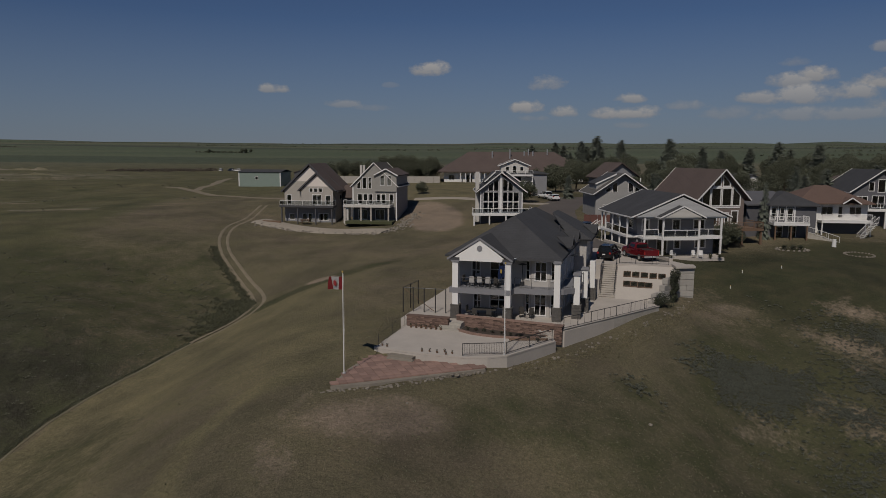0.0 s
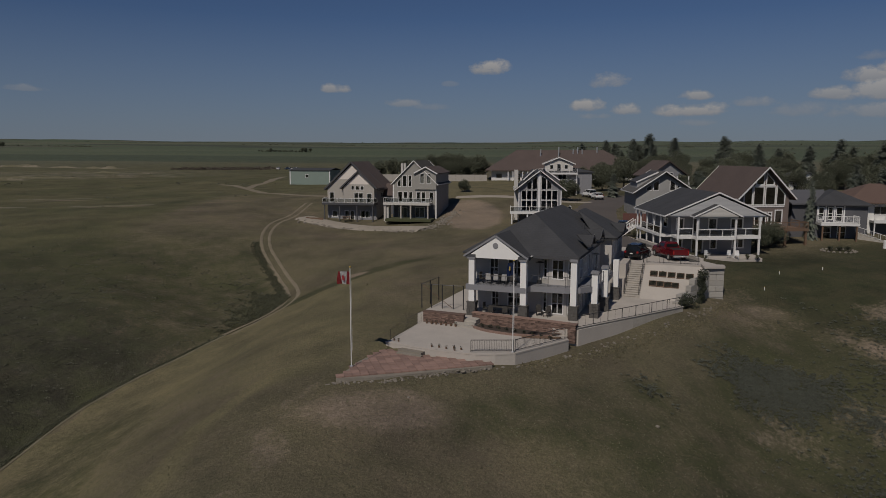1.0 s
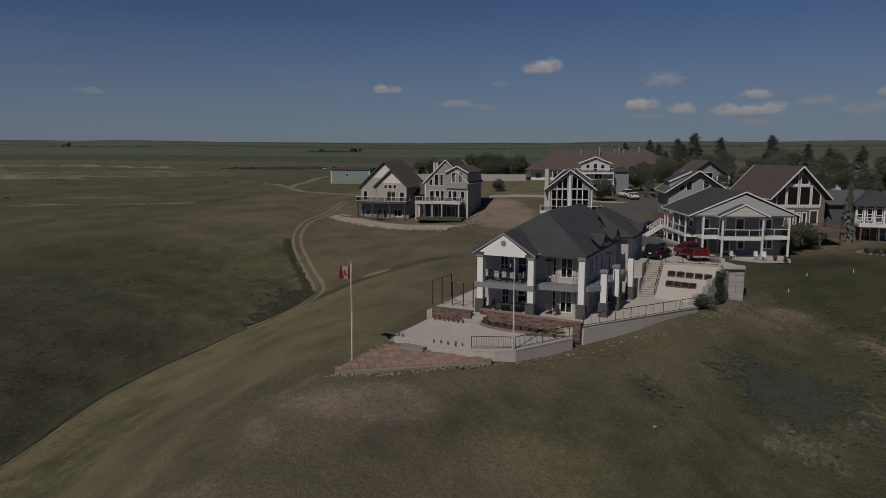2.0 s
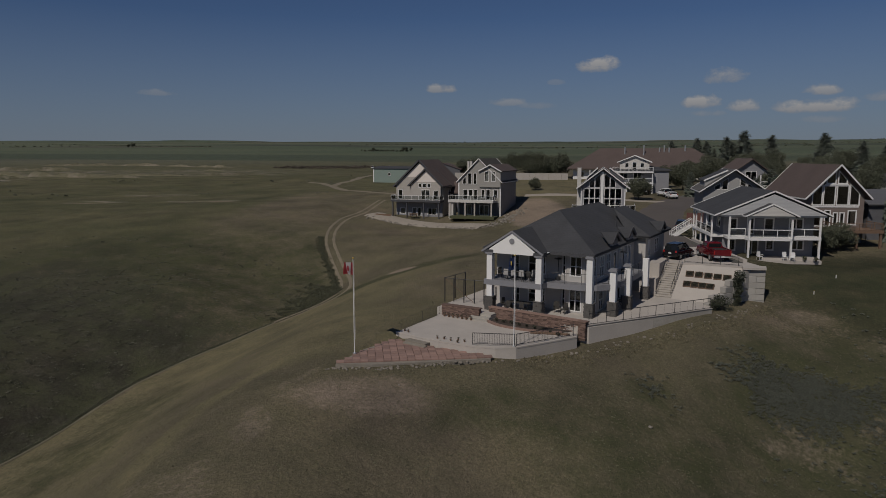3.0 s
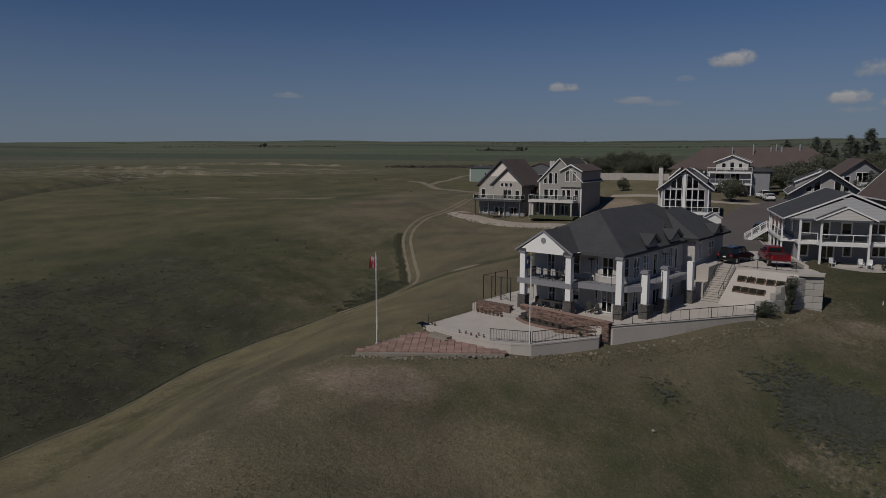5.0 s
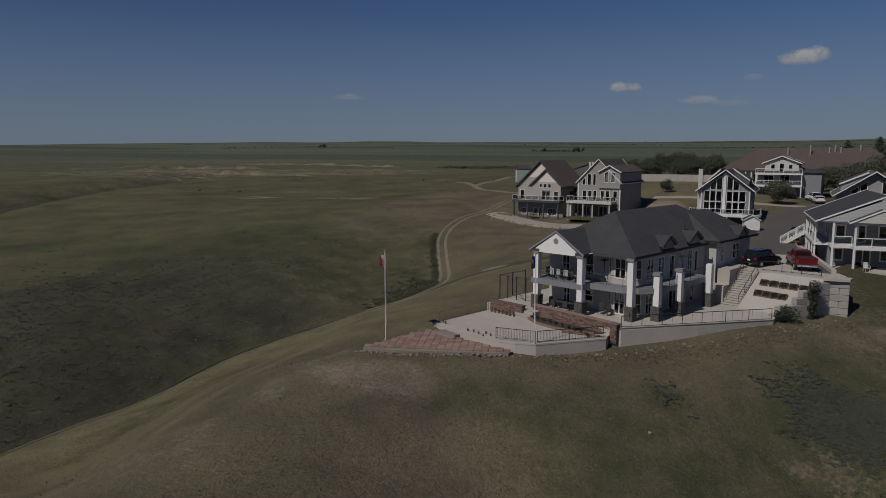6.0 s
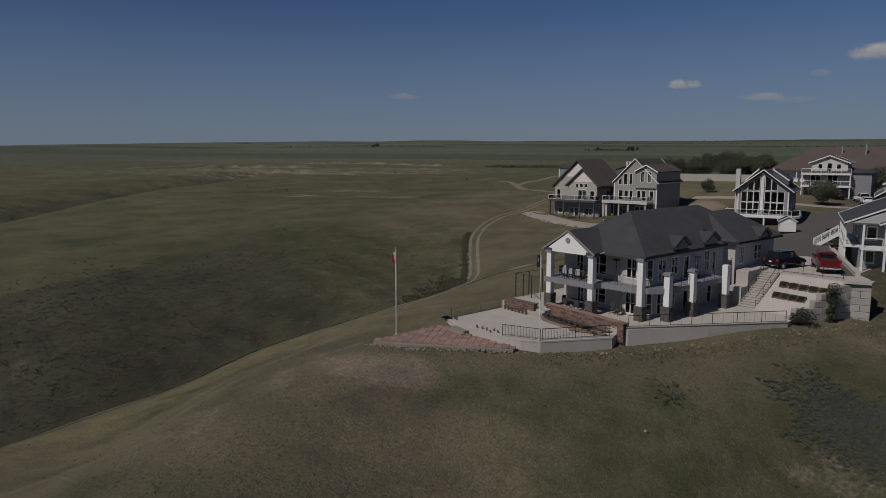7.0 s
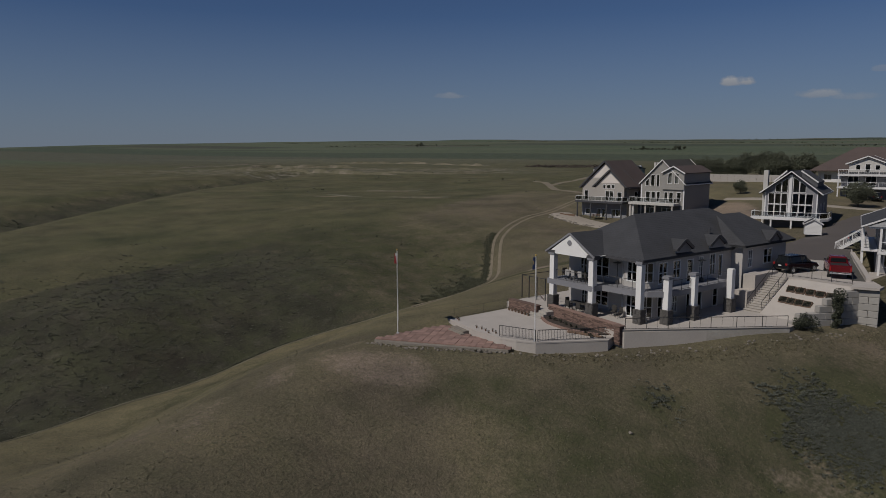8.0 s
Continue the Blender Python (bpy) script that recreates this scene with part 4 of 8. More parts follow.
# curved bed in front of the wall
bm = bmesh.new()
pts = line_points([(1.3, 61.3), (2.6, 59.9), (4.6, 58.9), (6.6, 58.5), (8.2, 58.6)], 0.3)
for a, b in zip(pts, pts[1:]):
    d = (b - a).normalized()
    s = Vector((-d.y, d.x)) * 0.14
    slab(bm, [(*(a - s), 0.52), (*(b - s), 0.52), (*(b + s), 0.52), (*(a + s), 0.52)], 0.25)
bed = lone("flower_bed", bm, LEDGE, "curved stone-edged flower bed below the garden wall", "flower bed")
bm = bmesh.new()
slab(bm, [(1.35, 61.5, 0.44), (2.7, 60.0, 0.44), (4.65, 59.05, 0.44), (6.6, 58.65, 0.44), (8.2, 58.75, 0.44), (8.9, 59.2, 0.44), (1.5, 62.5, 0.44)], 0.16)
part("soil", bm, surface("dark_soil", (0.06, 0.045, 0.035), 0.95, fine=8, vary=0.4, relief=0.04), bed)


def leaf_clump(bm, center, radius, count, leaf, r, squash=0.8, up=0.0):
    """Small leaves strewn through a lumpy ball."""
    c = Vector(center)
    for _ in range(count):
        d = Vector((r.gauss(0, 1), r.gauss(0, 1), r.gauss(0, 1))).normalized()
        k = radius * (0.45 + 0.55 * r.random() ** 0.5) * (1 + 0.25 * noise.noise(d * 2.1 + c))
        p = c + Vector((d.x * k, d.y * k, d.z * k * squash + up))
        a = Vector((r.gauss(0, 1), r.gauss(0, 1), r.gauss(0, 0.7))).normalized()
        b = a.cross(Vector((r.gauss(0, 1), r.gauss(0, 1), r.gauss(0, 1)))).normalized()
        s = leaf * r.uniform(0.6, 1.3)
        v = [bm.verts.new(p + a * s * i + b * s * 0.55 * j) for i, j in ((-1, 0), (0, -1), (1, 0), (0, 1))]
        bm.faces.new(v)


def bush(name, x, y, z, h, wide, material, label, seed, count=900, leaf=0.09, group=""):
    r = random.Random(seed)
    top = thing(name, pose(x, y, z), label, "bush", group)
    bm = bmesh.new()
    for k in range(5):
        a = k * 1.256 + r.uniform(-0.4, 0.4)
        tube(bm, (0, 0, -0.1), (math.cos(a) * wide * 0.3, math.sin(a) * wide * 0.3, h * 0.6), 0.03, 0.012, 5)
    part("stems", bm, BARK, top)
    bm = bmesh.new()
    for k in range(9):
        a, q = r.uniform(0, 6.28), wide * 0.5 * r.uniform(0, 0.75)
        leaf_clump(bm, (math.cos(a) * q, math.sin(a) * q, h * r.uniform(0.3, 0.72)), h * r.uniform(0.24, 0.36), count // 9, leaf, r)
    part("foliage", bm, material, top)
    return top


for k in range(9):
    x, y = 2.2 + 0.72 * k, 61.2 - 0.3 * k - 0.02 * k * k
    bush("flowering_plant", x, y, 0.44, 0.35, 0.4, PLANTER_LEAF, "small dark green plant in the stone-edged bed", 50 + k, 90, 0.05, "bed plants")

# steps up to the pad
stairs = thing("stairs", HOUSE @ Matrix.Translation((12.2, 13.9, 0)), "pale concrete stairs up to the parking pad", "stairs")
for k in range(16):
    bm = bmesh.new()
    box(bm, 0, 1.65, 0.3 * k + 0.05, 0.3 * k + 0.34, -0.3 if k == 0 else 0.184 * (k - 1), 0.184 * (k + 1) - 0.06)
    st = part("step", bm, OLD_CONCRETE, stairs)
    bm = bmesh.new()
    box(bm, -0.03, 1.68, 0.3 * k, 0.3 * k + 0.345, 0.184 * (k + 1) - 0.06, 0.184 * (k + 1))
    part("tread", bm, CONCRETE, st, "pale tread slab")
bm = bmesh.new()
box(bm, 0.02, 1.63, 1.2, 4.9, -0.5, 0.18)
part("stringer", bm, CONCRETE, stairs)
for x in (0.12, 1.55):
    bm = bmesh.new()
    tube(bm, (x, 0.3, 1.05), (x, 4.7, 3.75), 0.03, n=6)
    for y in (0.3, 1.7, 3.2, 4.7):
        z = 0.184 * (y / 0.3 + 0.6)
        tube(bm, (x, y, z), (x, y, 1.05 + (y - 0.3) * 0.6136), 0.025, n=6)
    part("handrail", bm, METAL, stairs)
cheek = thing("cheek_wall", HOUSE @ Matrix.Translation((10.7, 14.4, 0)), "stepped pale concrete wall beside the stairs", "wall")
bm = bmesh.new()
box(bm, 0.25, 1.48, 1.3, 5.6, -0.8, 3.2)
part("upper_block", bm, CONCRETE, cheek)
bm = bmesh.new()
box(bm, 0.1, 1.47, 0, 1.297, -0.8, 1.75)
part("lower_block", bm, CONCRETE, cheek)

# planted slope between the stairs and the block wall
slope = thing("planted_slope", HOUSE, "sloping concrete face set with planting pockets", "retaining wall", kind="structure")
A, B, C_, D_ = (13.87, 13.7, 0.0), (18.3, 13.4, 0.0), (20.3, 18.9, 2.85), (13.87, 18.95, 2.85)
bm = bmesh.new()
lo = [bm.verts.new((p[0], p[1], -1.0)) for p in (A, B, C_, D_)]
hi = [bm.verts.new(p) for p in (A, B, C_, D_)]
bm.faces.new(hi), bm.faces.new(lo[::-1])
for i in range(4):
    bm.faces.new((lo[i], lo[(i + 1) % 4], hi[(i + 1) % 4], hi[i]))
part("slope_face", bm, CONCRETE, slope)
k = 0
for row, (n, u0, u1, v0, v1) in enumerate(((5, 14.95, 18.6, 17.35, 17.2), (4, 15.0, 17.25, 15.85, 15.75))):
    for i in range(n):
        u, v = u0 + (u1 - u0) * i / (n - 1), v0 + (v1 - v0) * i / (n - 1)
        z = (v - 13.65) * 2.85 / 5.25
        pot = thing("planter", HOUSE @ Matrix.Translation((u, v - 0.12, z + 0.1)) @ pose(0, 0, 0, 52, 0, 0), "square dark planting pot filled with dark foliage", "planter", "slope planters")
        bm = bmesh.new()
        box(bm, -0.39, 0.39, -0.33, -0.28, -0.35, 0.07)
        box(bm, -0.39, 0.39, 0.28, 0.33, -0.35, 0.07)
        box(bm, -0.39, -0.34, -0.279, 0.279, -0.35, 0.067)
        box(bm, 0.34, 0.39, -0.279, 0.279, -0.35, 0.067)
        part("rim", bm, TIMBER, pot)
        bm = bmesh.new()
        box(bm, -0.335, 0.335, -0.275, 0.275, -0.3, 0.05)
        part("soil", bm, SOIL, pot)
        bm = bmesh.new()
        r = random.Random(70 + k)
        for c in ((-0.17, -0.05), (0.17, 0.05), (0.0, 0.1)):
            leaf_clump(bm, (*c, 0.1), 0.21, 50, 0.06, r)
        part("foliage", bm, PLANTER_LEAF, pot)
        k += 1

# large concrete blocks of the end wall and its pier
def block_wall(name, a, b, z0, tops, thick, label, size=(1.25, 0.62)):
    """Courses of large blocks from a to b (house plan); tops: height allowed at a fraction of the length."""
    a, b = Vector(a), Vector(b)
    L = (b - a).length
    top = thing(name, HOUSE @ pose(a.x, a.y, 0, 0, 0, math.degrees(math.atan2(b.y - a.y, b.x - a.x))), label, "retaining wall", kind="structure")
    bw, bh = size
    n = max(1, round(L / bw))
    bw = L / n
    meshes = {}
    c, z = 0, z0
    while z < 4:
        x = 0.0 if c % 2 == 0 else -bw / 2
        while x < L - 0.05:
            xa, xb = max(x, 0.0), min(x + bw, L)
            if z + bh <= tops((xa + xb) / 2 / L) + 0.05:
                key = round(xb - xa, 2)
                if key not in meshes:
                    bm = bmesh.new()
                    box(bm, 0.012, xb - xa - 0.012, 0, thick, 0.012, bh - 0.012)
                    bmesh.ops.bevel(bm, geom=list(bm.edges), offset=0.03, segments=1, affect="EDGES")
                    meshes[key] = mesh_of("block", bm, BLOCK)
                shared("block", meshes[key], top, pose(xa, random.uniform(-0.01, 0.01), z))
            x += bw
        z += bh
        c += 1
    return top


block_wall("block_wall", (17.75, 12.0), (20.55, 18.2), -1.6, lambda f: 0.25 + 2.75 * min(1, f * 1.12), 0.6, "stepped wall of large pale concrete blocks")
block_wall("block_pier", (20.45, 18.15), (22.0, 18.75), -1.5, lambda f: 3.3, 0.9, "tall pier of large pale concrete blocks")
bm = bmesh.new()
slab(bm, [hw(*p, 3.12) for p in ((20.0, 17.6), (22.05, 18.5), (21.9, 19.8), (19.6, 19.6))], 0.22)
lone("pier_cap", bm, CONCRETE, "pale concrete cap on the block pier", "wall cap", "structure")
VINE_LEAF = leaf_material("vine_leaves", (0.030, 0.036, 0.021), (0.072, 0.078, 0.046))
vine = thing("climbing_vine", pose(*hw(19.85, 15.75, 0).xy, 0.6), "dark vine climbing the block wall", "vine")
rv = random.Random(91)
bm = bmesh.new()
tube(bm, (0, 0, -0.2), (0.1, 0.1, 3.0), 0.04, 0.015, 6)
part("stem", bm, BARK, vine)
bm = bmesh.new()
for k in range(16):
    leaf_clump(bm, (rv.uniform(-0.2, 0.2), rv.uniform(-0.15, 0.15), 0.1 + 0.2 * k), 0.3 + 0.016 * k * (k > 8), 190, 0.085, rv)
part("foliage", bm, VINE_LEAF, vine)
bush("shrub", *hw(18.6, 12.7, 0).xy, 0.3, 1.9, 2.4, VINE_LEAF, "dark rounded shrub against the block wall", 92, 1600, 0.08)

# rails
railing(thing("fence", I4, "black metal fence along the top of the retaining wall", "fence"), [hw(10.4, -1.5, 0.14), hw(14.5, 4.7, 0.14), hw(18.2, 10.35, 0.14)], 1.0, gap=0.95, posts_every=2.1, post=0.06)
railing(thing("fence", I4, "black metal guard rail at the edge of the parking pad", "fence"), [hw(14.0, 19.3, 2.95), hw(19.3, 19.6, 2.95)], 0.95, gap=1.2, posts_every=1.7, post=0.06)
railing(thing("fence", I4, "low black metal railing on the patio edge", "fence"), [(1.5, 53.3, 0.42), (4.8, 53.6, 0.42)], 0.95, gap=0.13, posts_every=3.7, post=0.06)
railing(thing("fence", I4, "low black metal railing on the patio edge", "fence"), [(4.95, 53.7, 0.42), (7.0, 55.7, 0.42), (9.2, 57.8, 0.42)], 0.95, gap=0.13, posts_every=3.0, post=0.06)
railing(thing("fence", I4, "thin wire fence beside the patio", "fence"), [(-5.3, 56.2, 0.36), (-4.4, 60.0, 0.36), (-3.5, 63.0, 0.36)], 0.95, gap=9, posts_every=3.2, post=0.035, rails=0.009)
lat = thing("wind_screen", HOUSE, "tall open screen of dark timber posts", "screen")
pts = [(-5.4, 1.5), (-4.4, 1.55), (-3.3, 1.6), (-2.2, 1.7), (-1.2, 1.8)]
for u, v in pts + [(-5.3, 3.4), (-5.2, 5.4)]:
    bm = bmesh.new()
    tube(bm, (u, v, -0.1), (u, v, 2.35), 0.055, n=6)
    part("post", bm, METAL, lat)
bm = bmesh.new()
for a, b in zip(pts, pts[1:]):
    tube(bm, (*a, 2.3), (*b, 2.3), 0.03, n=5)
tube(bm, (-5.4, 1.5, 2.3), (-5.2, 5.4, 2.3), 0.03, n=5)
part("rail", bm, METAL, lat)
bm = bmesh.new()
tube(bm, (-5.3, 1.5, 2.2), (-2.3, 1.7, 0.1), 0.03, n=5)
part("brace", bm, TIMBER, lat)

# ---- the white house ----
house = thing("house", HOUSE, "two-storey pale grey house with white columns and charcoal roof", "house")
UP, EAVE = 2.9, 5.72
FW, RW = 3.4, 9.4  # front wall, right wall


def storey_wall(name, M, x0, x1, z0, z1, holes, material, thick=0.22, pane_grid=None, frame_mat=None, parent=None):
    bm = bmesh.new()
    wall(bm, x0, x1, z0, z1, holes, 0, thick, M)
    w = part(name, bm, material, parent or house)
    for i, h in enumerate(holes):
        nx, nz = (pane_grid or {}).get(i, (2, 2))
        window(parent or house, h, nx, nz, M, frame_mat)
    return w


front = Matrix.Translation((0, FW, 0))
lower_holes = [(1.1, 1.9, 0.1, 2.1), (2.7, 4.5, 0.4, 2.2)]
upper_holes = [(0.9, 1.8, UP + 0.1, UP + 2.2), (2.7, 4.5, UP + 0.3, UP + 2.3)]
storey_wall("front_wall", front, -0.6, 6.0, -0.1, UP - 0.05, lower_holes, GREY_STUCCO)
storey_wall("front_wall", front, -0.6, 6.0, UP - 0.05, EAVE, upper_holes, GREY_STUCCO)
# three-sided bay at the corner
BAY = [(6.0, 3.4), (6.85, 2.7), (8.5, 2.7), (9.4, 3.75)]
for (a, b), (c, d) in zip(BAY, BAY[1:]):
    L = math.hypot(c - a, d - b)
    Mb = pose(a, b, 0, 0, 0, math.degrees(math.atan2(d - b, c - a)))
    wide = L > 1.5
    q = (L - (1.15 if wide else 0.62 if L < 1.2 else 1.1)) / 2
    storey_wall("bay_wall", Mb, 0, L, -0.1, UP - 0.05, [(q, L - q, 0.15, 2.2)], GREY_STUCCO, pane_grid={0: (2 if L > 1.2 else 1, 2)})
    storey_wall("bay_wall", Mb, 0, L, UP - 0.05, EAVE, [(q, L - q, UP + 0.5, UP + 2.35)], GREY_STUCCO, pane_grid={0: (2 if L > 1.2 else 1, 2)})
side = right_wall(RW)
low_side = [(4.2, 5.5, 0.1, 2.1), (6.4, 7.2, 0.3, 2.2), (8.6, 11.2, 0.0, 2.3), (13.0, 13.9, 0.0, 2.1)]
up_side = [(4.2, 5.5, UP + 0.3, UP + 2.3), (6.3, 7.5, UP + 0.6, UP + 2.3), (8.5, 9.5, UP, UP + 2.2), (10.4, 11.1, UP + 0.3, UP + 2.3), (12.2, 13.2, UP + 0.3, UP + 2.4), (13.7, 14.4, UP, UP + 2.2)]
storey_wall("side_wall", side, 3.75, 16.0, -0.1, UP - 0.05, low_side, GREY_STUCCO, pane_grid={2: (3, 1), 3: (1, 2)})
storey_wall("side_wall", side, 3.75, 16.0, UP - 0.05, EAVE, up_side, GREY_STUCCO, pane_grid={2: (1, 1), 5: (1, 1)})
BW = 10.6
storey_wall("rear_wing_front", Matrix.Translation((0, 16.0, 0)), RW, BW, -0.1, EAVE + 0.25, [], GREY_STUCCO)
storey_wall("rear_wing_wall", right_wall(BW), 16.22, 24.4, -0.1, EAVE + 0.25, [(17.0, 17.8, UP + 0.7, UP + 2.5), (19.9, 21.6, UP + 0.8, UP + 2.4)], GREY_STUCCO)
storey_wall("left_wall", left_wall(-0.6, 24.4), 0, 24.4 - FW - 0.22, -0.1, EAVE, [(4, 5.4, UP + 0.6, UP + 2.0), (12, 13.4, UP + 0.6, UP + 2.0)], GREY_STUCCO)
storey_wall("back_wall", Matrix.Translation((0, 24.4, 0)) @ Matrix.Rotation(math.pi, 4, "Z"), -BW, 0.6, -0.1, EAVE, [(-7, -5, UP + 0.6, UP + 2.0)], GREY_STUCCO)
bm = bmesh.new()
box(bm, -0.35, RW - 0.25, FW + 0.25, 24.1, -0.05, 0.02)
part("lower_floor", bm, FLOORING, house)
bm = bmesh.new()
box(bm, -0.35, RW - 0.25, FW + 0.25, 24.1, UP - 0.3, UP)
part("upper_floor", bm, FLOORING, house)
bm = bmesh.new()
box(bm, -0.35, RW - 0.25, FW + 0.25, 24.1, EAVE - 0.1, EAVE)
part("ceiling", bm, STUCCO, house)
# balcony round two sides
BALC = [(-0.35, 0.05), (5.35, 0.05), (5.5, 1.25), (8.6, 1.45), (9.9, 2.05), (10.75, 3.1), (11.2, 5.0), (11.35, 8), (11.35, 12.9), (RW + 0.01, 12.9), (RW + 0.01, 3.74), (8.51, 2.69), (6.84, 2.69), (6.0, 3.38), (-0.35, FW - 0.01)]
bm = bmesh.new()
slab(bm, [(u, v, UP) for u, v in BALC], 0.5)
part("balcony", bm, GREY_FASCIA, house)
railing(house, [(0.7, 0.2, UP), (4.8, 0.2, UP)], 0.95, gap=9, material=DARK_TRIM, posts_every=1.4, post=0.045, name="balcony_railing")
railing(house, [(5.5, 1.4, UP), (8.6, 1.6, UP), (9.2, 1.8, UP)], 0.95, gap=9, material=DARK_TRIM, posts_every=1.5, post=0.045, name="balcony_railing")
railing(house, [(9.8, 2.2, UP), (10.6, 3.15, UP)], 0.95, gap=9, material=DARK_TRIM, posts_every=1.2, post=0.045, name="balcony_railing")
railing(house, [(11.1, 4.0, UP), (11.22, 6.4, UP)], 0.95, gap=9, material=DARK_TRIM, posts_every=1.5, post=0.045, name="balcony_railing")
railing(house, [(11.25, 7.3, UP), (11.25, 12.6, UP)], 0.95, gap=9, material=DARK_TRIM, posts_every=1.8, post=0.045, name="balcony_railing")


def column(u, v, topz, base=1.3, w=0.56, bw=0.8, cap=True):
    bm = bmesh.new()
    box(bm, u - w / 2, u + w / 2, v - w / 2, v + w / 2, base, topz)
    bmesh.ops.bevel(bm, geom=list(bm.edges), offset=0.015, segments=1, affect="EDGES")
    col = part("column", bm, STUCCO, house, "white stuccoed column on a fieldstone base")
    bm = bmesh.new()
    box(bm, u - bw / 2 + 0.03, u + bw / 2 - 0.03, v - bw / 2 + 0.03, v + bw / 2 - 0.03, -0.3, base - 0.06)
    r = random.Random(int(u * 10 + v))
    z = -0.05
    while z < base - 0.2:
        h = r.uniform(0.16, 0.28)
        for sx, sy in ((1, 0), (-1, 0), (0, 1), (0, -1)):
            x = -bw / 2
            while x < bw / 2 - 0.08:
                L = min(r.uniform(0.2, 0.42), bw / 2 - x)
                p = r.uniform(0, 0.035)
                if sx:
                    box(bm, u + sx * (bw / 2 - 0.05), u + sx * (bw / 2 + p), v + x + 0.01, v + x + L - 0.01, z + 0.01, min(z + h, base - 0.06) - 0.01)
                else:
                    box(bm, u + x + 0.01, u + x + L - 0.01, v + sy * (bw / 2 - 0.05), v + sy * (bw / 2 + p), z + 0.01, min(z + h, base - 0.06) - 0.01)
                x += L
        z += h
    box(bm, u - bw / 2 - 0.03, u + bw / 2 + 0.03, v - bw / 2 - 0.03, v + bw / 2 + 0.03, base - 0.06, base)
    part("stone_base", bm, STONE, col, "dark fieldstone base")
    if cap:
        bm = bmesh.new()
        box(bm, u - w / 2 - 0.1, u + w / 2 + 0.1, v - w / 2 - 0.1, v + w / 2 + 0.1, topz, topz + 0.16)
        box(bm, u - w / 2 - 0.04, u + w / 2 + 0.04, v - w / 2 - 0.04, v + w / 2 + 0.04, topz + 0.16, topz + 0.26)
        part("cap", bm, GREY_FASCIA, col)


for u, v, h in ((0.2, 0.35, 5.3), (5.1, 0.35, 5.3), (9.35, 1.75, 5.3)):
    column(u, v, h)
column(-0.75, 4.6, 5.3)
column(10.95, 3.45, 4.05)
column(11.35, 6.8, 4.05)
column(11.6, 12.4, 4.12, cap=False)
# cornice and roof
bm = bmesh.new()
box(bm, -0.35, 0.62, 0.0, 0.75, 5.36, 5.72)
box(bm, 4.62, 5.6, 0.0, 0.75, 5.36, 5.72)
box(bm, 0.623, 4.617, 0.3, 0.7, 5.4, 5.7)
box(bm, -0.35, 0.6, 0.753, FW, 5.36, 5.72)
box(bm, 5.603, 9.75, 1.45, 2.1, 5.45, 5.72)
box(bm, 9.2, 9.75, 2.103, 16.0, 5.45, 5.72)
part("cornice", bm, DARK_TRIM, house)
bm = bmesh.new()
box(bm, 0.6, 5.6, 0.752, FW, 5.6, 5.66)
box(bm, 5.6, 9.2, 2.102, FW, 5.55, 5.61)
part("soffit", bm, STUCCO, house)
hip_roof(house, -1.2, 9.8, 1.55, 25.2, EAVE, 3.35, SLATE_ROOF, 0.2)
bm = bmesh.new()
slab(bm, [(9.2, 15.4, EAVE + 0.25), (11.2, 15.4, EAVE + 0.25), (11.2, 25.2, EAVE + 0.25), (9.0, 25.2, EAVE + 0.25)], 0.2)
slab(bm, [(11.2, 15.4, EAVE + 0.26), (11.2, 25.2, EAVE + 0.26), (6.6, 22.0, EAVE + 2.9), (6.6, 17.5, EAVE + 2.9)], 0.18)
slab(bm, [(9.0, 15.4, EAVE + 0.2), (11.2, 15.4, EAVE + 0.26), (6.6, 17.5, EAVE + 2.9)], 0.15)
slab(bm, [(11.2, 25.2, EAVE + 0.26), (9.0, 25.2, EAVE + 0.2), (6.6, 22.0, EAVE + 2.9)], 0.15)
part("rear_roof", bm, SLATE_ROOF, house)
# front gable
bm = bmesh.new()
prism(bm, [(0.5, 5.42), (4.5, 5.42), (4.75, 5.74), (2.5, 7.4), (0.15, 5.74)], 0.03, 0.28)
gb = part("gable_face", bm, STUCCO, house, "white stuccoed gable")
bm = bmesh.new()
tube(bm, (2.5, 0.04, 6.62), (2.5, -0.03, 6.62), 0.25, n=20)
part("round_vent", bm, GREY_FASCIA, gb)
bm = bmesh.new()
slab(bm, [(-0.5, 0.0, 5.62), (2.5, 0.0, 7.58), (2.5, 7.0, 7.58), (-0.5, 6.2, 5.62)][::-1], 0.18)
slab(bm, [(2.5, 0.0, 7.584), (5.5, 0.0, 5.62), (5.5, 6.2, 5.62), (2.5, 7.0, 7.584)], 0.18)
part("gable_roof", bm, SLATE_ROOF, house)
bm = bmesh.new()
bar(bm, (-0.55, 5.53), (2.5, 7.5), 0.17, -0.07, -0.004)
bar(bm, (2.5, 7.504), (5.55, 5.53), 0.17, -0.07, -0.004)
part("barge_board", bm, GREY_FASCIA, house)
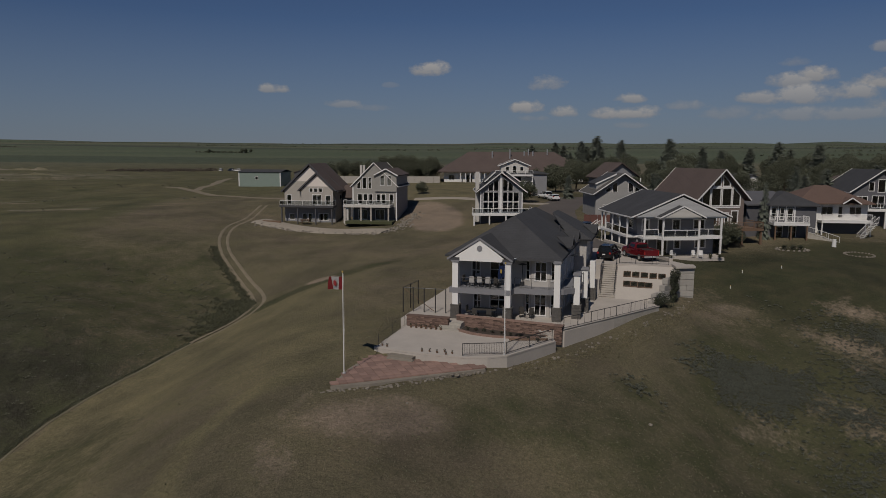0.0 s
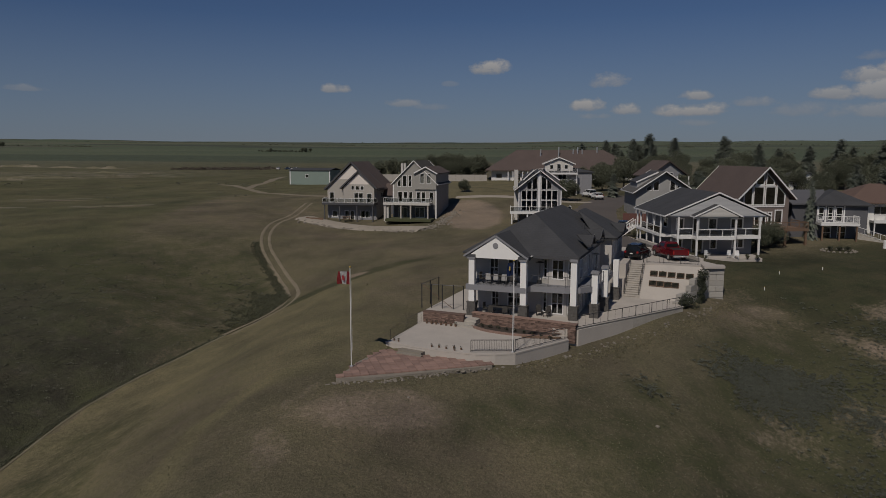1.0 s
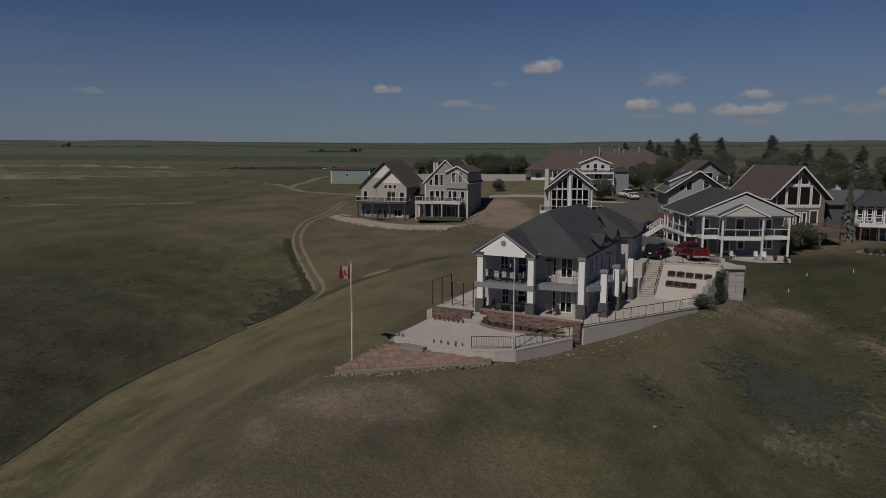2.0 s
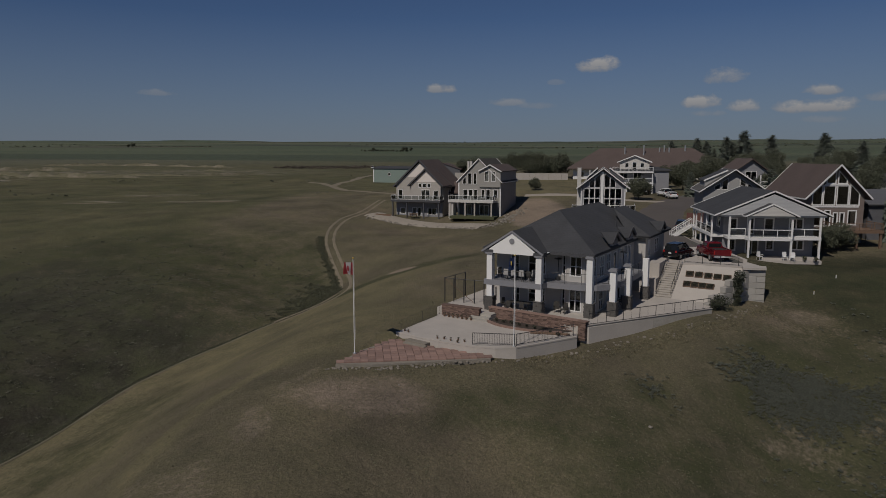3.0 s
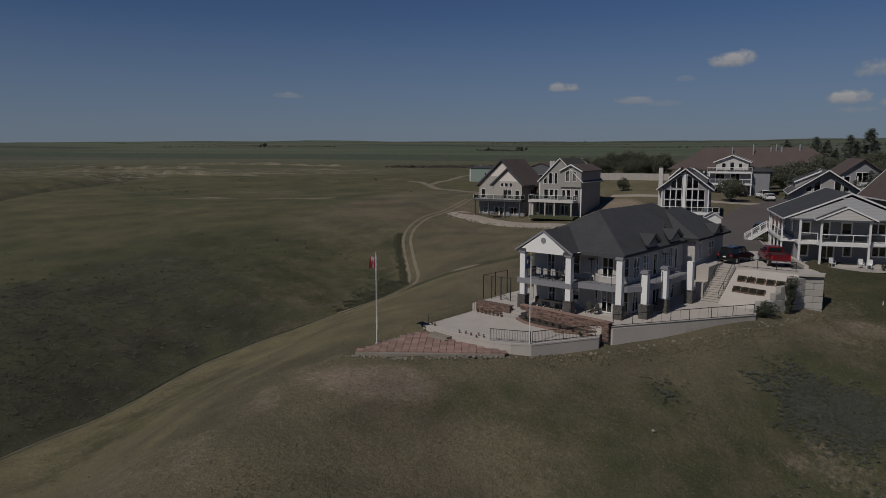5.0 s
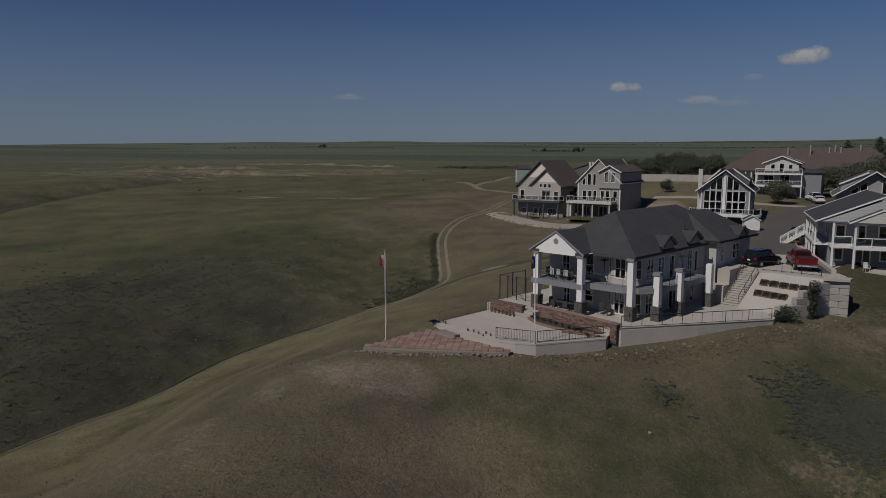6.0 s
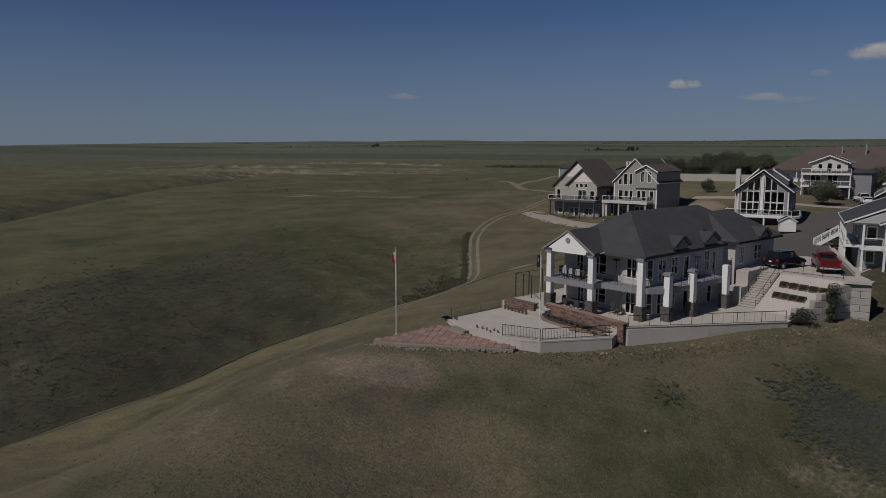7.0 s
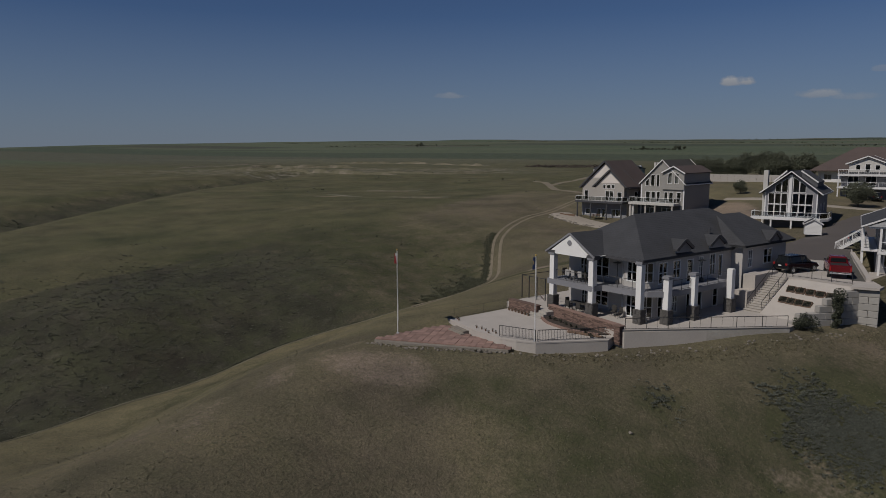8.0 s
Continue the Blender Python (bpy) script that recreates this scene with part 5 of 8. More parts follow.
# little gables over the side wall
for v, u, w, zp in ((7.2, 9.95, 1.25, 7.15), (12.6, 9.95, 1.3, 7.15), (21.0, 11.15, 1.15, 7.1)):
    bm = bmesh.new()
    M = right_wall(u)
    ze = zp - 0.85
    prism(bm, [(v - w + 0.2, ze - 0.35), (v + w - 0.2, ze - 0.35), (v + w - 0.2, ze + 0.02), (v, zp - 0.12), (v - w + 0.2, ze + 0.02)], 0.06, 0.25, M)
    part("dormer_face", bm, GREY_FASCIA, house)
    bm = bmesh.new()
    slab(bm, [M @ Vector(p) for p in ((v - w, -0.12, ze), (v, -0.12, zp), (v, 1.5, zp), (v - w, 0.3, ze))], 0.14)
    slab(bm, [M @ Vector(p) for p in ((v, -0.12, zp + 0.003), (v + w, -0.12, ze), (v + w, 0.3, ze), (v, 1.5, zp + 0.003))], 0.14)
    part("dormer_roof", bm, SLATE_ROOF, house)
    bm = bmesh.new()
    bar(bm, (v - w, ze - 0.02), (v, zp - 0.04), 0.3, -0.19, -0.125, M)
    bar(bm, (v, zp - 0.036), (v + w, ze - 0.02), 0.3, -0.19, -0.125, M)
    part("dormer_trim", bm, DARK_TRIM, house)
bm = bmesh.new()
tube(bm, (7.8, 14.5, 6.7), (7.8, 14.5, 7.5), 0.09, n=8)
part("vent_pipe", bm, DARK_TRIM, house)

# ---- neighbouring houses ----
def body(parent, x0, x1, y0, y1, z0, z1, material, holes_front=(), holes_right=(), grids=(1, 1), frame_mat=None, top=None, breaks=(), left_holes=(), bar_w=0.09, split=1.3):
    """Four walls with openings; the front may have its own outline, given by top(x)."""
    t = 0.2
    bm = bmesh.new()
    F = Matrix.Translation((0, y0, 0))
    wall(bm, x0, x1, z0, top or z1, list(holes_front), 0, t, F, breaks)
    part("front_wall", bm, material, parent)
    bm = bmesh.new()
    Rm = right_wall(x1)
    wall(bm, y0 + t, y1, z0, z1, list(holes_right), 0, t, Rm)
    part("right_wall", bm, material, parent)
    bm = bmesh.new()
    Lm = left_wall(x0, y1)
    wall(bm, 0, y1 - y0 - t, z0, z1, list(left_holes), 0, t, Lm)
    part("left_wall", bm, material, parent)
    bm = bmesh.new()
    box(bm, x0 + t, x1 - t, y1 - t, y1, z0, z1)
    part("back_wall", bm, material, parent)
    bm = bmesh.new()
    box(bm, x0 + t, x1 - t, y0 + t, y1 - t, z0 - 0.05, z0 + 0.03)
    part("floor", bm, FLOORING, parent)
    for h in holes_front:
        w = h[1] - h[0]
        window(parent, h[:4], 2 if w > split else grids[0], grids[1], F, frame_mat, w=bar_w)
    for h in holes_right:
        window(parent, h[:4], 2 if h[1] - h[0] > 1.3 else grids[0], grids[1], Rm, frame_mat)
    for h in left_holes:
        window(parent, h[:4], grids[0], grids[1], Lm, frame_mat)


def gable_back(parent, x0, x1, ze, zp, y, material, xm=None, t=0.2):
    xm = (x0 + x1) / 2 if xm is None else xm
    bm = bmesh.new()
    prism(bm, [(x0, ze), (x1, ze), (xm, zp)], y, y + t)
    part("gable_end", bm, material, parent)


def posts(parent, spots, z0, z1, w, material, name="post"):
    for x, y in spots:
        bm = bmesh.new()
        box(bm, x - w / 2, x + w / 2, y - w / 2, y + w / 2, z0, z1)
        part(name, bm, material, parent)


def deck(parent, pts, z, t, material, fascia=None):
    bm = bmesh.new()
    slab(bm, [(x, y, z) for x, y in pts], t)
    return part("deck", bm, material, parent)


# grey house with a broad double gable and a two-storey verandah
D = thing("house", pose(24.5, 89.6, 2.85, 0, 0, 5), "two-storey grey house with white trim and a glazed verandah", "house")
LOW, DECKZ, EV, PK = 0.0, 2.65, 5.2, 8.0
WY = 2.2
body(D, 1.6, 12.2, WY, 13.0, -0.2, EV, GREY_SIDING,
     [(4.3, 5.9, 0.05, 2.15), (6.7, 7.7, 0.7, 2.1), (9.6, 11.2, 0.8, 2.1), (2.2, 3.2, 0.6, 2.1), (2.2, 3.3, DECKZ + 0.5, DECKZ + 2.1), (4.4, 5.3, DECKZ + 0.05, DECKZ + 2.15), (6.4, 7.6, DECKZ + 0.6, DECKZ + 2.1), (9.3, 11.0, DECKZ + 0.7, DECKZ + 2.1)],
     left_holes=[(7.6, 9.4, DECKZ + 0.7, DECKZ + 2.0), (3, 4.4, DECKZ + 0.7, DECKZ + 2.0)], bar_w=0.15)
bm = bmesh.new()
prism(bm, [(0.6, EV + 0.05), (12.8, EV + 0.05), (6.7, PK - 0.2)], -0.16, 0.0)
part("gable_face", bm, LIGHT_SIDING, D, "pale grey gable face")
gable_back(D, 1.6, 12.2, EV, PK - 0.4, 12.8, BLUE_SIDING)
gable_roof(D, 0.5, 12.9, EV + 0.1, PK, -0.2, 13.6, SLATE_ROOF, over=0.55, trim=WHITE)
gable_roof(D, 3.55, 8.75, EV + 0.1, PK - 1.45, -1.75, 1.0, SLATE_ROOF, over=0.4, trim=WHITE, name="bay_roof")
bm = bmesh.new()
prism(bm, [(3.6, EV + 0.1), (8.7, EV + 0.1), (6.15, PK - 1.5)], -1.70, -1.56)
part("bay_gable", bm, PALE_SIDING, D)
VER = [(1.6, -0.1), (3.5, -0.1), (3.7, -1.35), (8.6, -1.35), (8.8, -0.1), (12.3, -0.1), (12.3, WY - 0.01), (1.6, WY - 0.01)]
deck(D, VER, DECKZ, 0.32, WHITE)
bm = bmesh.new()
slab(bm, [(0.7, 0.0, EV + 0.06), (12.8, 0.0, EV + 0.06), (12.8, WY, EV + 0.06), (0.7, WY, EV + 0.06)], 0.2)
box(bm, 3.5, 8.8, -1.32, -0.01, EV - 0.14, EV + 0.08)
part("verandah_beam", bm, WHITE, D)
for spots, a, b in ((((1.8, 0.05), (3.75, -1.2), (8.55, -1.2), (12.15, 0.05)), -0.3, DECKZ - 0.32), (((1.8, 0.05), (3.75, -1.2), (8.55, -1.2), (12.15, 0.05)), DECKZ, EV - 0.14)):
    posts(D, spots, a, b, 0.22, WHITE)
for pts in ([(1.8, 0.05), (3.65, 0.05)], [(3.75, -1.2), (8.55, -1.2)], [(8.65, 0.05), (12.15, 0.05)]):
    railing(D, [(x, y, DECKZ) for x, y in pts], 0.95, gap=9, material=WHITE, post=0.09, posts_every=1.7, glassy=True)
# open screened gallery along the left side
deck(D, [(0.1, 2.0), (1.59, 2.0), (1.59, 12.8), (0.1, 12.8)], DECKZ, 0.3, WHITE)
posts(D, [(0.25, 2.2), (0.25, 5), (0.25, 8), (0.25, 11), (0.25, 12.6)], -0.3, EV - 0.05, 0.18, WHITE)
railing(D, [(0.2, 2.2, DECKZ), (0.2, 10.5, DECKZ)], 0.95, gap=9, material=WHITE, post=0.08, posts_every=2.8, glassy=True)
deck(D, [(0.1, 12.81), (1.59, 12.81), (1.59, 14.4), (0.1, 14.4)], DECKZ, 0.3, WHITE)
for k in range(10):
    bm = bmesh.new()
    box(bm, -0.2 - 0.27 * k, 0.09 - 0.27 * k, 13.0, 14.3, DECKZ - 0.19 * (k + 1) - 0.04, DECKZ - 0.19 * (k + 1))
    part("stair_tread", bm, WHITE, D)
for y in (13.0, 14.3):
    bm = bmesh.new()
    prism(bm, [(-2.7, DECKZ - 2.2), (-2.7, DECKZ - 1.9), (0.1, DECKZ), (0.1, DECKZ - 0.3)][::-1], y - 0.03, y + 0.03)
    part("stair_stringer", bm, WHITE, D)
    railing(D, [(-2.6, y, DECKZ - 1.85), (0.1, y, DECKZ)], 0.95, gap=0.14, material=WHITE, post=0.09, posts_every=1.3)
bm = bmesh.new()
slab(bm, [(1.0, -2.1, 0.06), (11.9, -1.7, 0.06), (12.4, 2.2, 0.06), (1.0, 2.2, 0.06)], 0.4)
part("patio_slab", bm, CONCRETE, D)

# narrow house with a glazed gable front
C = thing("house", pose(7.2, 128.6, 3.2, 0, 0, 0), "tall grey house with a fully glazed white-framed gable", "house")
DZ, EV, PK = 2.2, 6.45, 9.5
roofline = gable_top(0, 3.85, 7.9, EV, PK - 0.25)
under = lambda x: roofline(x) - 0.3
cols = [(0.55, 1.5), (1.53, 2.46), (2.49, 3.44), (4.16, 5.12), (5.15, 6.1), (6.13, 7.2)]
holes = []
for i, (a, b) in enumerate(cols):
    holes += [(a, b, DZ + 0.1, DZ + 2.0), (a, b, DZ + 2.05, DZ + 3.85)]
    if i in (1, 2, 3, 4):
        holes.append((a, b, DZ + 4.0, under))
body(C, 0, 7.9, 0, 11, -0.3, EV, GREY_SIDING, holes, bar_w=0.065, top=roofline, breaks=(3.85,), holes_right=[(3, 4.2, DZ + 0.8, DZ + 2.1), (6.5, 7.5, DZ + 0.8, DZ + 2.1)])
gable_back(C, 0, 7.9, EV, PK - 0.2, 10.8, GREY_SIDING, 3.9)
gable_roof(C, 0, 7.9, EV, PK, -0.7, 11.4, SLATE_ROOF, over=0.75, trim=WHITE, xm=3.9, t=0.18)
bm = bmesh.new()
box(bm, 3.58, 4.02, -0.16, -0.002, DZ, PK - 0.45)
part("centre_post", bm, WHITE, C)
for x in (0.02, 7.7):
    bm = bmesh.new()
    box(bm, x, x + 0.18, -0.06, -0.002, -0.2, EV - 0.35)
    part("corner_board", bm, WHITE, C)
# shed dormers on both slopes
for s, xa, xb in ((-1, 0.9, 2.9), (1, 5.0, 7.6)):
    bm = bmesh.new()
    za, zb = (EV + 1.0, PK - 0.2) if s < 0 else (PK - 0.2, EV + 1.0)
    slab(bm, [(xa, 1.6, za + 0.45), (xb, 1.6, zb + 0.45), (xb, 8.5, zb + 0.45), (xa, 8.5, za + 0.45)], 0.16)
    part("dormer_roof", bm, SLATE_ROOF, C)
    bm = bmesh.new()
    bar(bm, (xa, za + 0.4), (xb, zb + 0.4), 0.22, 1.52, 1.595)
    part("dormer_trim", bm, WHITE, C)
    bm = bmesh.new()
    prism(bm, [(xa + 0.1, min(za, zb) - 0.3), (xb - 0.1, min(za, zb) - 0.3), (xb - 0.1, zb + 0.28), (xa + 0.1, za + 0.28)], 1.75, 8.3)
    part("dormer_wall", bm, DARK_SIDING, C)
bm = bmesh.new()
box(bm, -0.75, -0.05, 2.0, 2.9, -0.3, 9.7)
part("chimney", bm, PALE_SIDING, C, "pale boxed chimney")
deck(C, [(-1.5, -2.6), (8.7, -2.6), (9.7, -1.0), (9.7, 3.0), (7.91, 3.0), (7.91, -0.01), (-1.5, -0.01)], DZ, 0.35, WHITE)
railing(C, [(-1.4, -0.1, DZ), (-1.4, -2.5, DZ), (8.65, -2.5, DZ), (9.6, -1.0, DZ), (9.6, 2.9, DZ)], 0.95, gap=9, material=WHITE, post=0.08, posts_every=1.8, glassy=True)
posts(C, [(-1.2, -2.4), (1.6, -2.4), (4.6, -2.4), (7.6, -2.4)], -0.8, DZ - 0.35, 0.24, WHITE)
bm = bmesh.new()
box(bm, 0.2, 7.7, -0.35, -0.02, -0.2, DZ - 0.4)
part("lower_wall", bm, DARK_SIDING, C)
shed = thing("garden_shed", pose(15.3, 116.0, 4.0, 0, 0, 12), "small white garden shed with a gabled front", "shed")
bm = bmesh.new()
prism(bm, [(0, 0), (2.2, 0), (2.2, 1.55), (1.1, 2.2), (0, 1.55)], 0, 2.0)
part("shell", bm, WHITE_SIDING, shed)
gable_roof(shed, 0, 2.2, 1.55, 2.2, -0.15, 2.15, SLATE_ROOF, over=0.15, t=0.08, trim=WHITE, trim_w=0.12)

# steep double-gabled house with a long balcony
A_ = thing("house", pose(-32.4, 143.0, 2.0, 0, 0, -8), "steep brown-roofed house with pale gables and a balcony", "house")
DZ = 3.8
rl = gable_top(0, 5.6, 11.2, 6.7, 12.0)
r2 = gable_top(3.8, 7.45, 11.1, 6.9, 10.2)
body(A_, 0.2, 11.0, 0, 10.5, -0.3, 6.7, TAUPE,
     [(0.7, 1.7, DZ + 0.1, DZ + 2.1), (4.6, 5.1, DZ + 0.9, DZ + 2.2), (2.4, 3.3, 0.6, 2.0), (5.0, 6.6, 0.1, 2.1), (7.6, 9.2, 0.5, 2.1)],
     top=lambda x: min(rl(x), 8.6), breaks=(2.2, 9.0), holes_right=[(3, 4.2, DZ + 0.8, DZ + 2.0)])
bm = bmesh.new()
prism(bm, [(0.5, 7.1), (10.7, 7.1), (5.6, 11.6)], 0.03, 0.19)
part("gable_face", bm, CREAM, A_, "pale stuccoed gable")
bm = bmesh.new()
wall(bm, 4.1, 10.8, DZ, lambda x: min(r2(x) - 0.1, 7.6), [(6.4, 8.4, DZ + 0.1, DZ + 2.2), (9.2, 10.3, DZ + 0.1, DZ + 2.0), (5.8, 6.5, 6.4, 7.3), (6.7, 7.6, 6.4, 7.3), (7.8, 8.6, 6.4, 7.3)], -0.95, -0.75, breaks=(4.8, 10.2))
part("bay_wall", bm, TAUPE, A_)
for h in ((6.4, 8.4, DZ + 0.1, DZ + 2.2), (9.2, 10.3, DZ + 0.1, DZ + 2.0), (5.8, 6.5, 6.4, 7.3), (6.7, 7.6, 6.4, 7.3), (7.8, 8.6, 6.4, 7.3)):
    window(A_, h, 2 if h[1] - h[0] > 1.3 else 1, 1, Matrix.Translation((0, -0.95, 0)))
bm = bmesh.new()
prism(bm, [(4.75, 7.6), (10.15, 7.6), (7.45, 9.95)], -0.93, -0.77)
part("bay_gable", bm, CREAM, A_)
gable_back(A_, 0.2, 11.0, 6.7, 11.8, 10.3, TAUPE)
gable_roof(A_, 0, 11.2, 6.7, 12.0, -0.4, 11, BROWN_ROOF, over=0.4, trim=DARK_TRIM, trim_w=0.3)
gable_roof(A_, 3.8, 11.1, 6.9, 10.2, -1.3, 4.0, BROWN_ROOF, over=0.35, trim=DARK_TRIM, trim_w=0.3, name="bay_roof")
deck(A_, [(-0.1, -2.3), (11.2, -2.3), (11.2, -0.01), (-0.1, -0.01)], DZ, 0.4, DARK_TRIM)
railing(A_, [(0, -0.1, DZ), (0, -2.2, DZ), (11.1, -2.2, DZ), (11.1, -0.1, DZ)], 0.95, gap=9, material=WHITE, post=0.07, posts_every=1.6, glassy=True)
posts(A_, [(0.3, -2.0), (3.6, -2.0), (7.4, -2.0), (10.8, -2.0)], -0.4, DZ - 0.4, 0.22, DARK_TRIM)
bm = bmesh.new()
slab(bm, [(11.0, 4, 5.2), (16, 4, 5.2), (16, 7.2, 7.6), (11.0, 7.2, 7.6)], 0.2)
slab(bm, [(11.0, 7.2, 7.604), (16, 7.2, 7.604), (16, 10.5, 5.2), (11.0, 10.5, 5.2)], 0.2)
part("wing_roof", bm, BROWN_ROOF, A_)
bm = bmesh.new()
box(bm, 11.0, 15.6, 4.4, 10.1, -0.3, 5.1)
part("wing_wall", bm, DARK_SIDING, A_)
# grey lower wall, darker than the taupe above: the deck's shade put into its colour
bm = bmesh.new()
LOWER = ((1.2, 2.4, 0.7, 2.0), (4.0, 5.0, 0.1, 2.1), (5.2, 6.2, 0.1, 2.1), (7.4, 9.6, 0.6, 2.1))
wall(bm, 0.3, 10.9, -0.25, DZ - 0.42, LOWER, -0.12, -0.02)
part("lower_wall", bm, GREY_SIDING, A_)
for h in LOWER:
    window(A_, h, 2 if h[1] - h[0] > 1.3 else 1, 1, Matrix.Translation((0, -0.12, 0)))
bm = bmesh.new()
box(bm, -3.4, 0.4, -3.2, -3.05, -0.2, 0.75)
box(bm, -3.4, -3.25, -3.04, -0.5, -0.2, 0.75)
part("low_fence", bm, TIMBER, A_)
tb = thing("picnic_table", pose(-27.5, 139.8, 2.3, 0, 0, 20), "brown timber picnic table on gravel", "table")
bm = bmesh.new()
box(bm, -0.9, 0.9, -0.4, 0.4, 0.7, 0.76)
part("tabletop", bm, TIMBER, tb)
for s in (-1, 1):
    bm = bmesh.new()
    box(bm, -0.9, 0.9, s * 0.7 - 0.13, s * 0.7 + 0.13, 0.42, 0.47)
    part("bench", bm, TIMBER, tb)
    bm = bmesh.new()
    box(bm, s * 0.6 - 0.05, s * 0.6 + 0.05, -0.7, 0.7, 0.34, 0.418)
    box(bm, s * 0.6 - 0.05, s * 0.6 + 0.05, -0.35, -0.25, -0.05, 0.699)
    box(bm, s * 0.6 - 0.05, s * 0.6 + 0.05, 0.25, 0.35, -0.05, 0.699)
    part("leg", bm, TIMBER, tb)

# tall grey-green house with stepped gables
B_ = thing("house", pose(-17.7, 138.9, 3.0, 0, 0, -8), "tall grey-green house with white trim and two gables", "house")
DZ = 3.2
rl = gable_top(0, 4.4, 9.0, 6.9, 11.3)
body(B_, 0, 9.0, 0, 11.5, -0.3, 6.9, SAGE,
     [(1.0, 2.0, DZ + 0.1, DZ + 2.1), (2.2, 3.1, DZ + 0.7, DZ + 2.1), (3.3, 4.1, DZ + 0.1, DZ + 2.1), (4.9, 5.7, DZ + 0.4, DZ + 2.1), (5.9, 6.8, DZ + 0.1, DZ + 2.1), (7.5, 8.4, DZ + 0.4, DZ + 2.1), (0.9, 1.7, 6.3, lambda x: min(rl(x) - 0.6, 8.6)), (2.0, 2.9, 6.3, 8.6), (3.2, 3.9, 6.3, 8.6)],
     top=lambda x: rl(x) if x < 4.4 else max(rl(x) - 0.05, 9.2), breaks=(2.2, 2.25, 4.4, 6.55), grids=(1, 1))
bm = bmesh.new()
r2 = gable_top(4.6, 6.9, 9.1, 9.0, 10.2)
wall(bm, 4.6, 9.02, DZ + 2.6, lambda x: r2(x) - 0.05, [(5.7, 6.6, 6.9, 9.0), (7.1, 8.0, 6.9, 9.0)], -0.32, -0.12, breaks=(6.9,))
part("bay_wall", bm, SAGE, B_)
for h in ((5.7, 6.6, 6.9, lambda x: 8.9 + 0.25 * (x - 5.7)), (7.1, 8.0, 6.9, lambda x: 9.1 - 0.25 * (x - 7.1))):
    window(B_, h, 1, 1, Matrix.Translation((0, -0.32, 0)))
gable_roof(B_, 0, 9.0, 6.9, 11.3, -0.3, 12, surface("grey_brown_shingle", (0.075, 0.068, 0.058), 0.9, fine=8, vary=0.25, relief=0.02, lap=0.14), over=0.35, trim=WHITE, xm=4.4)
bm = bmesh.new()
box(bm, 4.4, 9.01, 0.02, 11.4, 6.9, 9.1)
part("upper_wall", bm, SAGE, B_)
bm = bmesh.new()
slab(bm, [(4.4, -0.7, 9.05), (6.9, -0.7, 10.35), (6.9, 11.8, 10.35), (4.4, 11.8, 9.05)][::-1], 0.16)
slab(bm, [(6.9, -0.7, 10.354), (9.3, -0.7, 9.0), (9.3, 11.8, 9.0), (6.9, 11.8, 10.354)], 0.16)
part("bay_roof", bm, BROWN_ROOF, B_)
bm = bmesh.new()
bar(bm, (4.5, 9.0), (6.9, 10.25), 0.22, -0.76, -0.704)
bar(bm, (6.9, 10.254), (9.35, 8.9), 0.22, -0.76, -0.704)
part("barge_board", bm, WHITE, B_)
for x in (-0.02, 8.8):
    bm = bmesh.new()
    box(bm, x, x + 0.24, -0.05, -0.002, -0.2, 6.8)
    part("corner_board", bm, WHITE, B_)
for x in (0.75, 1.35):
    bm = bmesh.new()
    box(bm, x - 0.22, x + 0.22, 4.0, 4.6, 6.5, 10.9)
    part("chimney", bm, PALE_SIDING, B_, "pale boxed chimney flue")
deck(B_, [(-1.3, -2.6), (8.2, -2.6), (8.2, -0.01), (-1.3, -0.01)], DZ, 0.45, PALE_SIDING)
railing(B_, [(-1.2, -0.1, DZ), (-1.2, -2.5, DZ), (8.1, -2.5, DZ), (8.1, -0.1, DZ)], 0.95, gap=9, material=WHITE, post=0.07, posts_every=1.6, glassy=True)
posts(B_, [(-0.9, -2.3), (2.3, -2.3), (4.3, -2.3), (7.8, -2.3)], -0.7, DZ - 0.45, 0.28, TAUPE)
bm = bmesh.new()
box(bm, -1.3, -0.3, -2.2, -0.5, -0.5, DZ - 0.46)
part("stair_wall", bm, PALE_SIDING, B_)
# added dark wall and doors stand in for the shade of an open carport
bm = bmesh.new()
wall(bm, 0.3, 8.7, -0.25, DZ - 0.5, [(1.2, 3.0, 0.1, 2.2), (4.6, 6.6, 0.1, 2.2)], -0.12, -0.02)
part("lower_wall", bm, DARK_SIDING, B_)
for h in ((1.2, 3.0, 0.1, 2.2), (4.6, 6.6, 0.1, 2.2)):
    window(B_, h, 2, 1, Matrix.Translation((0, -0.12, 0)))
bm = bmesh.new()
slab(bm, [(-0.5, -3.9, 0.1), (8.8, -3.9, 0.1), (8.8, -0.4, 0.12), (-0.5, -0.4, 0.12)], 0.5)
part("grass_terrace", bm, surface("mown_lawn", (0.07, 0.075, 0.035), 0.95, fine=10, vary=0.3, relief=0.03), B_)

